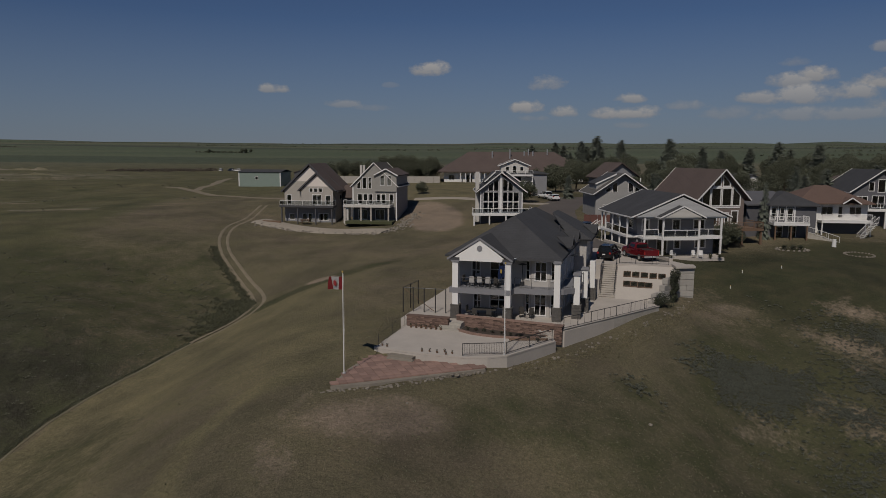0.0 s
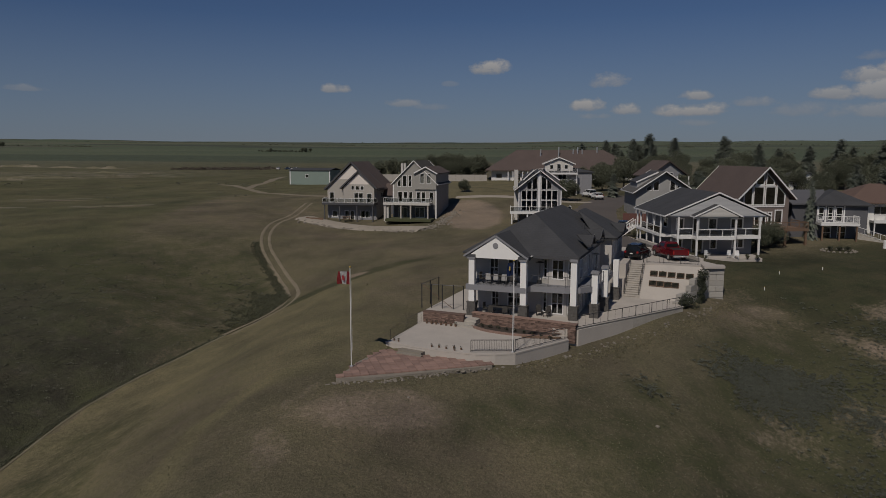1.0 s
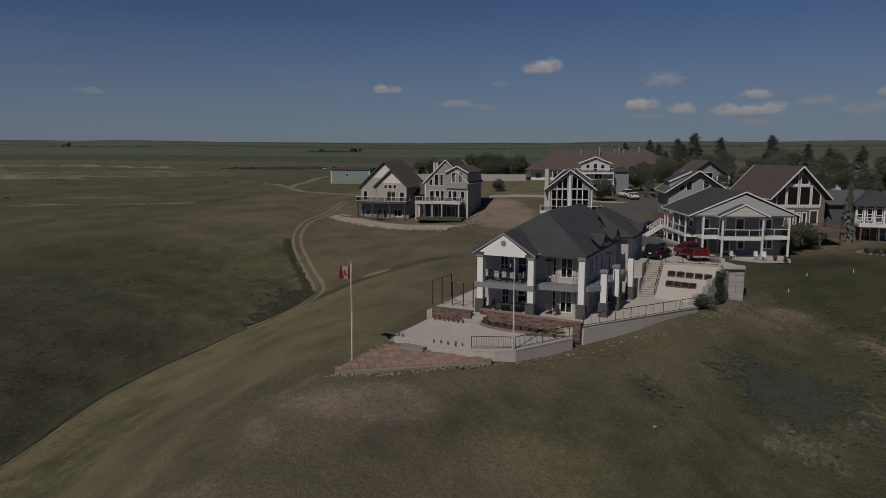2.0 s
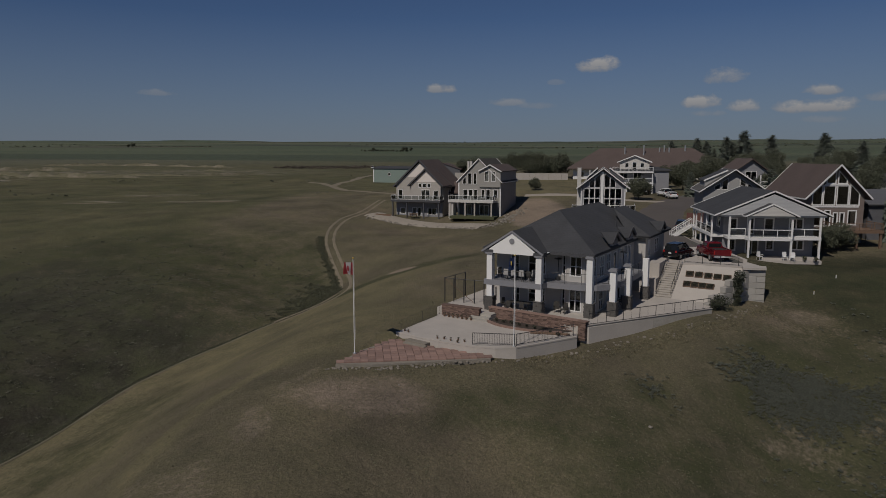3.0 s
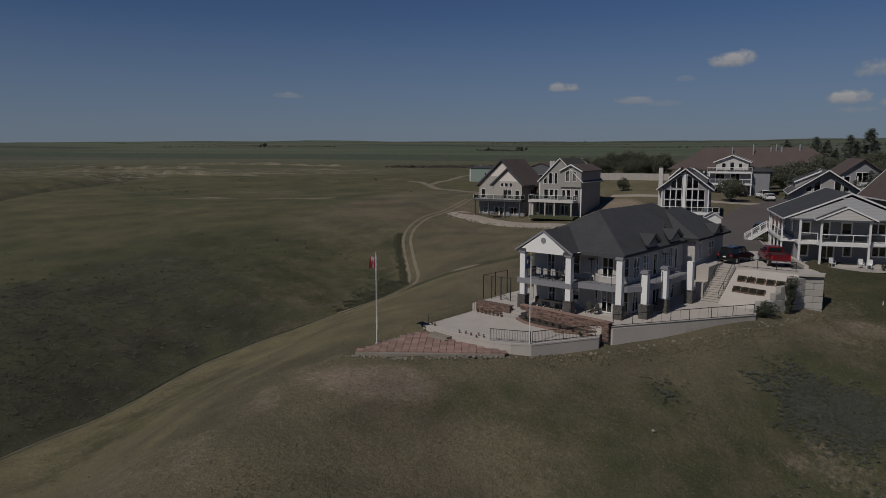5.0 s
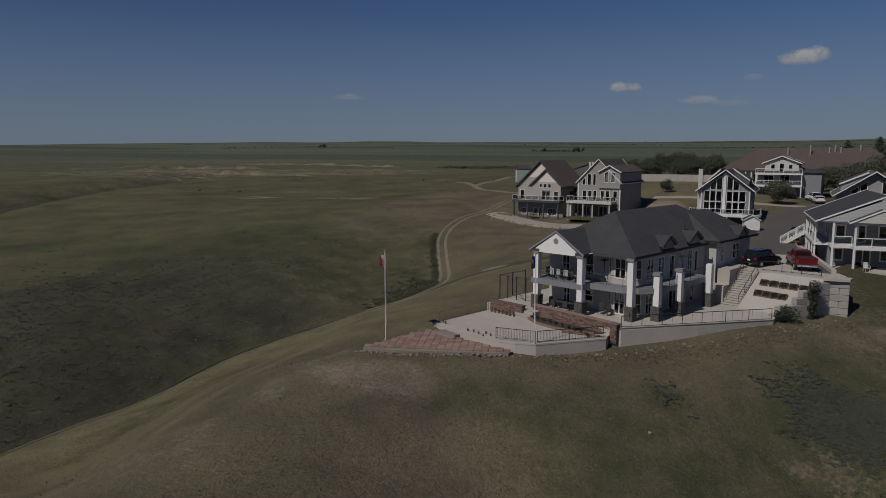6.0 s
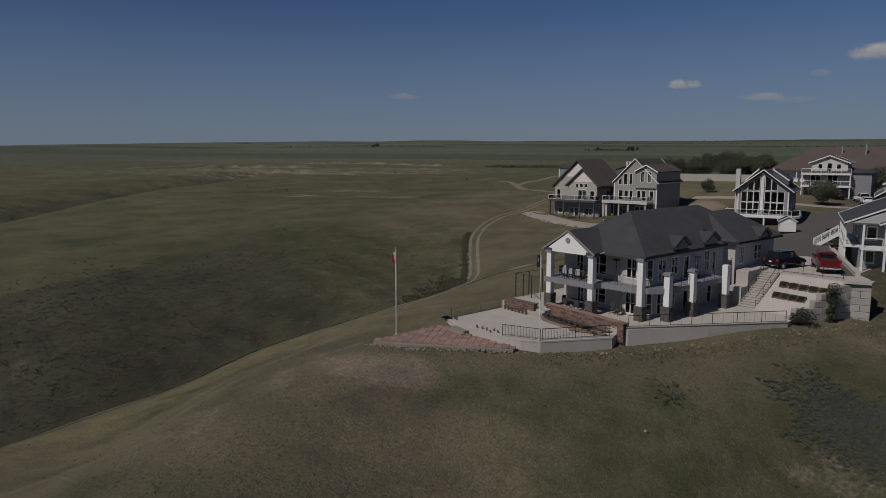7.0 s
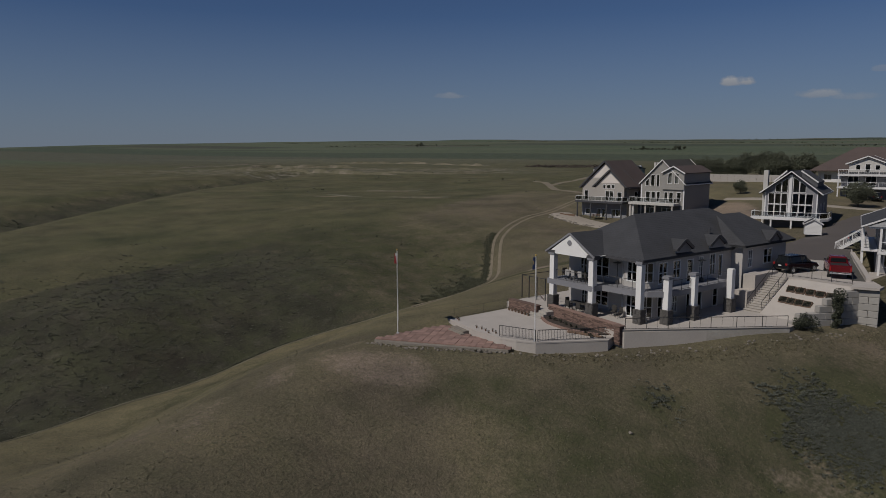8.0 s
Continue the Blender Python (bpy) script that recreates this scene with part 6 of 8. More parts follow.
# A-frame fronted house behind the verandah house
F_ = thing("house", pose(38.35, 104.3, 3.0, 0, 0, 9) @ Matrix.Diagonal((0.88, 1, 1, 1)), "brown-roofed house with a glazed triangular gable", "house")
DZ = 2.4
rl = gable_top(0, 4.5, 9.0, 6.66, 10.8)
lower = [(1.0, 2.5, DZ + 0.1, DZ + 2.4), (2.9, 3.9, DZ + 0.1, DZ + 2.4), (6.4, 7.8, DZ + 0.3, DZ + 2.4), (4.2, 5.0, DZ + 0.1, DZ + 2.1), (5.2, 6.0, DZ + 0.1, DZ + 2.1)]
upper = [(0.9, 2.5, 5.4, lambda x: rl(x) - 0.45), (2.55, 4.45, 5.4, 8.2), (4.55, 6.45, 5.4, 8.2), (6.5, 8.1, 5.4, lambda x: rl(x) - 0.45), (2.9, 4.4, 8.35, lambda x: rl(x) - 0.4), (4.6, 6.1, 8.35, lambda x: rl(x) - 0.4)]
body(F_, 0.2, 8.8, 0, 14, -0.5, 6.4, BROWN_SIDING, lower + upper, top=lambda x: rl(x) - 0.1, breaks=(4.5,), bar_w=0.16, split=9)
for z in (5.25, 8.28):
    bm = bmesh.new()
    bar(bm, (1.0 if z < 6 else 2.7, z), (8.0 if z < 6 else 6.3, z), 0.18, -0.08, -0.045)
    part("white_band", bm, WHITE, F_)
gable_back(F_, 0.2, 8.8, 6.4, 10.6, 13.8, TAUPE)
gable_roof(F_, 0, 9.0, 6.66, 10.8, -0.9, 14.4, BROWN_ROOF, over=0.5, trim=WHITE, trim_w=0.2)
deck(F_, [(2.2, -4.6), (9.3, -4.6), (9.3, -0.01), (2.2, -0.01)], DZ, 0.3, TIMBER)
railing(F_, [(2.3, -0.2, DZ), (2.3, -4.5, DZ), (9.2, -4.5, DZ), (9.2, -0.2, DZ)], 0.95, gap=0.16, material=TIMBER, post=0.09, posts_every=1.8)
posts(F_, [(2.5, -4.3), (5.6, -4.3), (9.0, -4.3)], -1.4, DZ - 0.3, 0.3, TIMBER)
bm = bmesh.new()
box(bm, 0.4, 8.6, -0.3, -0.02, -1.2, DZ - 0.35)
part("lower_wall", bm, DARK_SIDING, F_)
bm = bmesh.new()
slab(bm, [(10.0, 1.0, 5.6), (19.0, 1.0, 5.6), (19.0, 6.0, 7.4), (10.0, 6.0, 7.4)], 0.2)
slab(bm, [(10.0, 6.0, 7.404), (19.0, 6.0, 7.404), (19.0, 11, 5.6), (10.0, 11, 5.6)], 0.2)
box(bm, 10.4, 18.6, 1.5, 10.5, 0.0, 5.5)
part("rear_wing", bm, DARK_SIDING, F_)

# small pale house with a bay and a balcony
H_ = thing("house", pose(50.6, 107.0, 3.2, 0, 0, -6), "small dark-roofed house with a white bay and balcony", "house")
DZ = 2.7
body(H_, 0, 7.0, 0, 9, -0.4, 5.3, DARK_SIDING, [(0.3, 1.1, DZ + 0.3, DZ + 2.2), (1.6, 2.3, DZ + 0.3, DZ + 2.2), (2.7, 3.6, DZ + 0.1, DZ + 2.2), (1.0, 2.2, 0.2, 2.1), (3.0, 4.2, 0.2, 2.1)], grids=(1, 2))
for x in (0.1, 1.2, 2.4, 3.7):
    bm = bmesh.new()
    box(bm, x, x + 0.2, -0.07, -0.045, DZ, 5.2)
    part("white_pilaster", bm, WHITE, H_)
hip_roof(H_, -0.6, 7.6, -0.6, 9.6, 5.3, 2.0, SLATE_ROOF)
deck(H_, [(0, -2.4), (5.2, -2.4), (5.2, -0.01), (0, -0.01)], DZ, 0.35, WHITE)
railing(H_, [(0.1, -0.1, DZ), (0.1, -2.3, DZ), (5.1, -2.3, DZ), (5.1, -0.1, DZ)], 1.0, gap=0.15, material=WHITE, post=0.1, posts_every=1.6)
posts(H_, [(0.3, -2.2), (2.6, -2.2), (4.9, -2.2)], -0.7, DZ - 0.35, 0.2, TIMBER)

# long white house with a red-brown hip roof
I_ = thing("house", pose(59.5, 110.0, 3.1, 0, 0, -8) @ Matrix.Diagonal((0.75, 1, 1, 1)), "long white bungalow with a red-brown hip roof and balcony", "house")
DZ = 2.9
body(I_, 0, 10.2, 0, 11, -0.4, 5.6, WHITE_SIDING, [(1.0, 3.4, DZ + 0.7, DZ + 2.1), (4.4, 5.3, DZ + 0.3, DZ + 2.2), (6.6, 9.0, DZ + 0.7, DZ + 2.1), (1.0, 2.6, 0.5, 2.0), (4.2, 5.4, 0.2, 2.1), (7.0, 9.0, 0.5, 2.0)])
hip_roof(I_, -4.6, 10.9, -1.4, 11.6, 5.6, 2.6, RED_ROOF)
bm = bmesh.new()
slab(bm, [(4.2, -1.9, 5.6), (6.0, -1.9, 6.5), (6.0, 3.0, 6.5), (4.2, 3.0, 5.6)][::-1], 0.15)
slab(bm, [(6.0, -1.9, 6.504), (7.8, -1.9, 5.6), (7.8, 3.0, 5.6), (6.0, 3.0, 6.504)], 0.15)
part("porch_gable", bm, RED_ROOF, I_)
bm = bmesh.new()
bar(bm, (4.2, 5.55), (6.0, 6.45), 0.2, -1.97, -1.91)
bar(bm, (6.0, 6.454), (7.8, 5.55), 0.2, -1.97, -1.91)
part("barge_board", bm, WHITE, I_)
deck(I_, [(0.3, -2.0), (10.2, -2.0), (10.2, -0.01), (0.3, -0.01)], DZ, 0.35, WHITE)
railing(I_, [(0.4, -1.9, DZ), (10.1, -1.9, DZ)], 1.0, gap=0.16, material=WHITE, post=0.09, posts_every=1.9)
posts(I_, [(0.5, -1.8), (10.0, -1.8)], -0.6, DZ - 0.35, 0.2, WHITE)
bm = bmesh.new()
box(bm, 0.6, 9.9, -0.12, -0.045, -0.3, DZ - 0.5)
part("lower_wall", bm, DARK_SIDING, I_)
for k in range(12):
    bm = bmesh.new()
    box(bm, 10.3 - 0.27 * k, 10.6 - 0.27 * k, -3.4, -2.1, DZ - 0.24 * (k + 1) - 0.05, DZ - 0.24 * (k + 1))
    part("stair_tread", bm, WHITE, I_)
railing(I_, [(10.5, -3.4, DZ - 0.1), (7.3, -3.4, 0.0)], 0.95, gap=0.2, material=WHITE, post=0.08, posts_every=1.4)
railing(I_, [(10.5, -2.1, DZ - 0.1), (7.3, -2.1, 0.0)], 0.95, gap=0.2, material=WHITE, post=0.08, posts_every=1.4)
walk_steps = thing("garden_stairs", pose(56.4, 106.5, 3.2, 0, 0, -38), "concrete garden stairs with a pale handrail", "stairs")
for k in range(7):
    bm = bmesh.new()
    box(bm, 0.6 * k, 0.6 * k + 0.62, -0.7, 0.7, -0.6, 1.2 - 0.2 * k)
    part("step", bm, OLD_CONCRETE, walk_steps)
railing(walk_steps, [(0.2, -0.75, 1.2), (4.6, -0.75, -0.1)], 0.9, gap=1.0, material=WHITE, post=0.07, posts_every=1.5, name="handrail")

# dark house at the end of the row
J_ = thing("house", pose(68.9, 116.6, 4.8, 0, 0, -10), "dark house with a white-trimmed arched gable window", "house")
rl = gable_top(0, 4.6, 9.2, 5.4, 8.8)
body(J_, 0.1, 9.1, 0, 12, -0.4, 5.4, DARK_SIDING, [(2.6, 3.5, 5.4, 7.0), (4.0, 5.2, 5.2, 7.4), (5.7, 6.6, 5.4, 7.0), (0.8, 2.6, 2.8, 4.6), (3.2, 5.2, 2.7, 4.7), (6.0, 8.2, 2.8, 4.6)], top=lambda x: rl(x) - 0.1, breaks=(4.6,))
gable_back(J_, 0.1, 9.1, 5.4, 8.6, 11.8, DARK_SIDING)
gable_roof(J_, 0, 9.2, 5.4, 8.8, -0.6, 12.6, SLATE_ROOF, over=0.5, trim=WHITE)
deck(J_, [(0, -2.4), (9.2, -2.4), (9.2, -0.01), (0, -0.01)], 2.5, 0.3, WHITE)
railing(J_, [(0.1, -2.3, 2.5), (9.1, -2.3, 2.5)], 0.95, gap=9, material=WHITE, post=0.08, posts_every=1.8, glassy=True)
posts(J_, [(0.3, -2.2), (4.6, -2.2), (8.9, -2.2)], -0.6, 2.2, 0.24, WHITE)

# pale house across the street, with a second gabled house behind it
G_ = thing("house", pose(27.4, 124.0, 4.9, 0, 0, 0), "grey-roofed house with a pale gable and dark lower walls", "house")
rl = gable_top(0, 5.0, 10.0, 4.4, 7.8)
body(G_, 0.2, 9.8, 0, 11, -0.3, 4.4, MID_SIDING, [(1.9, 2.9, 4.6, lambda x: rl(x) - 0.6), (3.1, 4.1, 4.6, lambda x: rl(x) - 0.6), (5.9, 6.9, 4.6, lambda x: rl(x) - 0.6), (7.1, 8.0, 4.6, lambda x: rl(x) - 0.6), (1.5, 3.0, 1.2, 2.4)], top=lambda x: rl(x) - 0.1, breaks=(5.0,))
gable_back(G_, 0.2, 9.8, 4.4, 7.6, 10.8, MID_SIDING)
gable_roof(G_, 0, 10, 4.4, 7.8, -1.0, 11.5, surface("weathered_grey_shingle", (0.10, 0.095, 0.09), 0.9, fine=8, vary=0.2, relief=0.02, lap=0.14), over=0.5, trim=WHITE)
bm = bmesh.new()
slab(bm, [(0.4, 1.5, 6.1), (4.2, 1.5, 7.9), (4.2, 8.0, 7.9), (0.4, 8.0, 6.1)][::-1], 0.2)
part("dormer_roof", bm, SLATE_ROOF, G_)
bm = bmesh.new()
bar(bm, (0.4, 6.0), (4.2, 7.8), 0.24, 1.43, 1.495)
part("dormer_trim", bm, WHITE, G_)
bm = bmesh.new()
prism(bm, [(0.6, 4.6), (4.2, 4.6), (4.2, 7.65), (0.6, 5.9)], 1.7, 7.8)
part("dormer_wall", bm, MID_SIDING, G_)
fence = thing("board_fence", pose(24.6, 119.3, 4.4, 0, 0, -5), "dark red-brown board fence beside the street", "fence")
for k in range(8):
    bm = bmesh.new()
    box(bm, 1.15 * k, 1.15 * k + 1.12, 0, 0.06, -0.2, 1.5)
    part("board_panel", bm, REDWOOD, fence)
K_ = thing("house", pose(38.8, 166.0, 5.0, 0, 0, 8), "grey house with a front gable and white porch", "house")
rl = gable_top(0, 4.4, 8.8, 6.0, 9.2)
body(K_, 0.1, 8.7, 0, 10, -0.3, 6.0, GREY_SIDING, [(3.2, 5.6, 4.4, 6.6), (1.0, 2.2, 4.4, 5.8), (6.6, 7.8, 4.4, 5.8)], top=lambda x: rl(x) - 0.1, breaks=(4.4,))
gable_back(K_, 0.1, 8.7, 6.0, 9.0, 9.8, GREY_SIDING)
gable_roof(K_, 0, 8.8, 6.0, 9.2, -0.8, 10.6, BROWN_ROOF, over=0.5)
deck(K_, [(0, -2.2), (8.8, -2.2), (8.8, -0.01), (0, -0.01)], 3.4, 0.3, WHITE)
railing(K_, [(0.1, -2.1, 3.4), (8.7, -2.1, 3.4)], 1.0, gap=0.16, material=WHITE, post=0.09, posts_every=1.9)
posts(K_, [(0.3, -2.0), (3.0, -2.0), (5.8, -2.0), (8.5, -2.0)], -0.4, 5.8, 0.22, WHITE)

# three-storey house with a gabled upper room
E_ = thing("house", pose(13.6, 171.5, 6.0, 0, 0, -3), "three-storey grey house with balconies and a gabled top room", "house")
body(E_, 0, 12.5, 0, 12, -0.3, 5.6, GREY_SIDING, [(1.2, 3.2, 3.2, 4.9), (4.4, 6.4, 3.0, 5.0), (1.0, 2.6, 0.4, 2.2), (4.0, 6.0, 0.2, 2.2)], holes_right=[(3, 4.5, 3.2, 4.7)])
hip_roof(E_, -0.5, 13.0, -0.4, 12.5, 5.6, 1.2, SLATE_ROOF)
rl = gable_top(0.9, 4.6, 8.3, 7.4, 8.9)
body(E_, 1.2, 8.0, 0.6, 9, 5.3, 7.4, PALE_SIDING, [(2.4, 3.3, 6.1, 7.3), (4.1, 5.1, 5.6, 7.5), (5.9, 6.8, 6.1, 7.3)], top=lambda x: rl(x) - 0.05, breaks=(4.6,))
gable_roof(E_, 0.9, 8.3, 7.4, 8.9, 0.1, 9.4, BROWN_ROOF, over=0.3, trim=WHITE, trim_w=0.22)
for z in (2.7, 5.3):
    deck(E_, [(-0.4, -2.2), (9.0, -2.2), (9.0, -0.01), (-0.4, -0.01)], z, 0.3, WHITE)
    railing(E_, [(-0.3, -2.1, z), (8.9, -2.1, z)], 1.0, gap=0.3, material=WHITE, post=0.1, posts_every=1.9)
posts(E_, [(-0.2, -2.0), (3.0, -2.0), (6.0, -2.0), (8.8, -2.0)], -0.5, 2.4, 0.22, WHITE)
posts(E_, [(-0.2, -2.0), (8.8, -2.0)], 2.7, 5.0, 0.18, WHITE)

# long low building with a great brown roof
L_ = thing("hall", pose(-0.3, 231.0, 6.9, 0, 0, 0), "long low building under a broad brown hip roof", "building")
body(L_, 1.5, 48, 1.5, 18.5, -0.3, 3.8, WHITE_SIDING, [(3, 5, 1, 2.6), (9, 11, 0.2, 2.6), (16, 18, 1, 2.6), (24, 26, 1, 2.6), (33, 35, 1, 2.6)])
hip_roof(L_, -0.5, 50, -0.5, 20.5, 3.8, 6.6, BROWN_ROOF, 0.3)
posts(L_, [(7 + 1.6 * k, -0.1) for k in range(6)], -0.4, 3.6, 0.3, WHITE)
for k, (x, y) in enumerate(((18, 7), (24, 6.5), (29, 8), (30.5, 8.3), (32, 8), (37, 8.5))):
    bm = bmesh.new()
    tube(bm, (x, y, 7.4), (x, y, 10.6 + 0.7 * (k % 2)), 0.22, n=8)
    part("roof_vent", bm, STEEL, L_)
yard = thing("panel_fence", pose(-38, 229.5, 7.1, 0, 0, 0), "long pale panel fence behind the lawn", "fence")
for k in range(18):
    bm = bmesh.new()
    box(bm, 2.1 * k, 2.1 * k + 2.06, 0, 0.08, -0.6, 2.0)
    part("panel", bm, TAUPE, yard)

# steel shed out on the prairie
S_ = thing("steel_shed", pose(-64.5, 222, 6.2, 0, 0, -8), "sage-green steel shed with a low grey roof", "shed")
body(S_, 0, 14, 0, 9, -0.3, 4.4, GREEN_STEEL, [(5.5, 6.5, 2.0, 3.0)])

bm = bmesh.new()
slab(bm, [(-0.3, -0.3, 4.42), (14.3, -0.3, 4.42), (14.3, 4.5, 5.1), (-0.3, 4.5, 5.1)], 0.15)
slab(bm, [(-0.3, 4.5, 5.104), (14.3, 4.5, 5.104), (14.3, 9.3, 4.42), (-0.3, 9.3, 4.42)], 0.15)
part("roof", bm, SLATE_ROOF, S_)
for x in (-0.02, 13.7):
    bm = bmesh.new()
    box(bm, x, x + 0.32, -0.06, -0.002, -0.2, 4.25)
    part("corner_trim", bm, WHITE, S_)
M_ = thing("farm_shed", pose(-50, 238, 6.4, 0, 0, 0), "low dark farm shed", "shed")
bm = bmesh.new()
prism(bm, [(0, 0), (12, 0), (12, 3.6), (6, 5.6), (0, 3.6)], 0, 8)
part("shell", bm, DARK_SIDING, M_)
gable_roof(M_, 0, 12, 3.6, 5.6, -0.3, 8.3, BROWN_ROOF, over=0.4)
# a few pale buildings deep in the settlement
for k, (x, y, w, h, a) in enumerate(((72, 170, 9, 3.2, 5), (92, 165, 11, 3.2, -8), (104, 172, 9, 3.6, 12), (116, 160, 12, 3.4, 3), (60, 190, 10, 3.2, 0), (128, 182, 10, 3.2, -4))):
    c = thing("cottage", pose(x, y, on(x, y) - 0.1, 0, 0, a), "pale cottage with a low dark roof among trees", "house", "far cottages")
    body(c, 0, w, 0, 8, -0.3, h, WHITE_SIDING, [(1, 2.4, 1, 2.3), (w - 3, w - 1.6, 1, 2.3)])
    gable_back(c, 0, w, h, h + 1.9, -0.05, WHITE_SIDING, t=0.1)
    gable_roof(c, 0, w, h, h + 2, -0.5, 8.5, BROWN_ROOF if k % 2 else SLATE_ROOF, over=0.5)

# ---- flags, furniture and small things ----
def flag_mesh(name, length, height, x0, x1, z0, z1, material, parent, label, push=0.0, label_name=None):
    """Part of a hanging, rippled sheet of cloth, from x0..x1 of its length and z0..z1 of its height."""
    bm = bmesh.new()
    nx = max(2, int((x1 - x0) * 14))
    nz = max(2, int((z1 - z0) * 8))
    grid = []
    for i in range(nx + 1):
        row = []
        for j in range(nz + 1):
            s, h = x0 + (x1 - x0) * i / nx, z0 + (z1 - z0) * j / nz
            rip = 0.16 * s * math.sin(s * 7.5 + h * 1.8) + push
            row.append(bm.verts.new((s * length * 0.93, rip, h * height - 0.32 * s * s * height - 0.10 * s * math.sin(5 * s) * height)))
        grid.append(row)
    for i in range(nx):
        for j in range(nz):
            bm.faces.new((grid[i][j], grid[i + 1][j], grid[i + 1][j + 1], grid[i][j + 1]))
    bmesh.ops.solidify(bm, geom=list(bm.faces), thickness=0.012)
    return part(name, bm, material, parent, label)


def cloth(name, color):
    return surface(name, color, 0.9, fine=40, vary=0.1, relief=0.002)


CLOTH_RED, CLOTH_WHITE, CLOTH_BLUE, CLOTH_GOLD = cloth("red_cloth", (0.30, 0.03, 0.035)), cloth("white_cloth", (0.60, 0.59, 0.58)), cloth("blue_cloth", (0.02, 0.04, 0.12)), cloth("gold_cloth", (0.45, 0.32, 0.08))


def flagpole(x, y, z, h, label):
    top = thing("flagpole", pose(x, y, z), label, "flagpole")
    bm = bmesh.new()
    tube(bm, (0, 0, -0.2), (0, 0, h), 0.045, 0.024, 10)
    part("pole", bm, WHITE, top)
    bm = bmesh.new()
    tube(bm, (0, 0, -0.1), (0, 0, 0.12), 0.14, 0.12, 12)
    part("base_collar", bm, STEEL, top)
    bm = bmesh.new()
    bmesh.ops.create_icosphere(bm, subdivisions=2, radius=0.075, matrix=Matrix.Translation((0, 0, h + 0.06)))
    part("finial", bm, CLOTH_GOLD, top)
    bm = bmesh.new()
    tube(bm, (0.09, 0, 1.2), (0.07, 0, h - 0.1), 0.008, n=4)
    part("halyard", bm, WHITE, top)
    return top


flagpole(-7.33, 50.3, -0.1, 7.55, "tall white flagpole at the edge of the pavers")
fl = thing("flag", pose(-7.33, 50.3, 6.2, 0, 0, 133) @ Matrix.Translation((0.06, 0, 0)) @ Matrix.Diagonal((0.92, 1, 1, 1)), "red and white flag with a red leaf", "flag")
for a, b, mt in ((0, 0.25, CLOTH_RED), (0.252, 0.748, CLOTH_WHITE), (0.75, 1.0, CLOTH_RED)):
    flag_mesh("stripe", 1.9, 0.95, a, b, 0, 1, mt, fl, "red stripe" if mt is CLOTH_RED else "white field")
bm = bmesh.new()
leafpts = []
for k in range(22):
    a = math.pi / 2 + 2 * math.pi * k / 22
    rr = (0.30 if k % 2 == 0 else 0.17) * (1.0 if k not in (10, 11, 12) else 0.7)
    leafpts.append((0.9 + math.cos(a) * rr, 0.36 + math.sin(a) * rr))
for yy in (-0.10, 0.06):
    prism(bm, leafpts, yy, yy + 0.01)
part("leaf", bm, CLOTH_RED, fl, "red leaf shape")
flagpole(4.75, 53.5, 0.36, 7.25, "tall white flagpole at the corner of the patio")
fl = thing("flag", pose(4.75, 53.5, 6.55, 0, 0, 128) @ Matrix.Translation((0.06, 0, 0)) @ Matrix.Diagonal((0.6, 1, 1, 1)), "dark blue flag with a small pale shield", "flag")
flag_mesh("field", 1.1, 1.0, 0, 1, 0, 1, CLOTH_BLUE, fl, "dark blue field")
bm = bmesh.new()
for yy in (-0.13, 0.10):
    prism(bm, [(0.4, 0.35), (0.53, 0.25), (0.65, 0.35), (0.65, 0.6), (0.4, 0.6)], yy, yy + 0.01)
part("shield", bm, CLOTH_GOLD, fl)


def chair(name, m, mat_seat, mat_frame, label, group):
    c = thing(name, m, label, "chair", group)
    bm = bmesh.new()
    box(bm, -0.25, 0.25, -0.25, 0.25, 0.38, 0.46)
    bmesh.ops.bevel(bm, geom=list(bm.edges), offset=0.02, segments=2, affect="EDGES")
    part("seat", bm, mat_seat, c)
    bm = bmesh.new()
    prism(bm, [(-0.25, 0.46), (0.25, 0.46), (0.22, 1.0), (-0.22, 1.0)], 0.2, 0.27)
    part("backrest", bm, mat_seat, c)
    for x, y in ((-0.22, -0.22), (0.22, -0.22), (-0.22, 0.22), (0.22, 0.22)):
        bm = bmesh.new()
        tube(bm, (x, y, 0), (x, y, 0.38), 0.022, n=6)
        part("leg", bm, mat_frame, c)
    for x in (-0.27, 0.27):
        bm = bmesh.new()
        tube(bm, (x, -0.22, 0.64), (x, 0.22, 0.66), 0.022, n=6)
        tube(bm, (x, -0.22, 0.4), (x, -0.22, 0.64), 0.018, n=6)
        part("armrest", bm, mat_frame, c)
    return c


def table(m, w, d, mat_top, mat_leg, label):
    t = thing("patio_table", m, label, "table")
    bm = bmesh.new()
    box(bm, -w / 2, w / 2, -d / 2, d / 2, 0.7, 0.75)
    bmesh.ops.bevel(bm, geom=list(bm.edges), offset=0.012, segments=1, affect="EDGES")
    part("tabletop", bm, mat_top, t)
    for x in (-w / 2 + 0.1, w / 2 - 0.1):
        for y in (-d / 2 + 0.1, d / 2 - 0.1):
            bm = bmesh.new()
            tube(bm, (x, y, 0), (x, y, 0.7), 0.03, n=6)
            part("leg", bm, mat_leg, t)
    return t


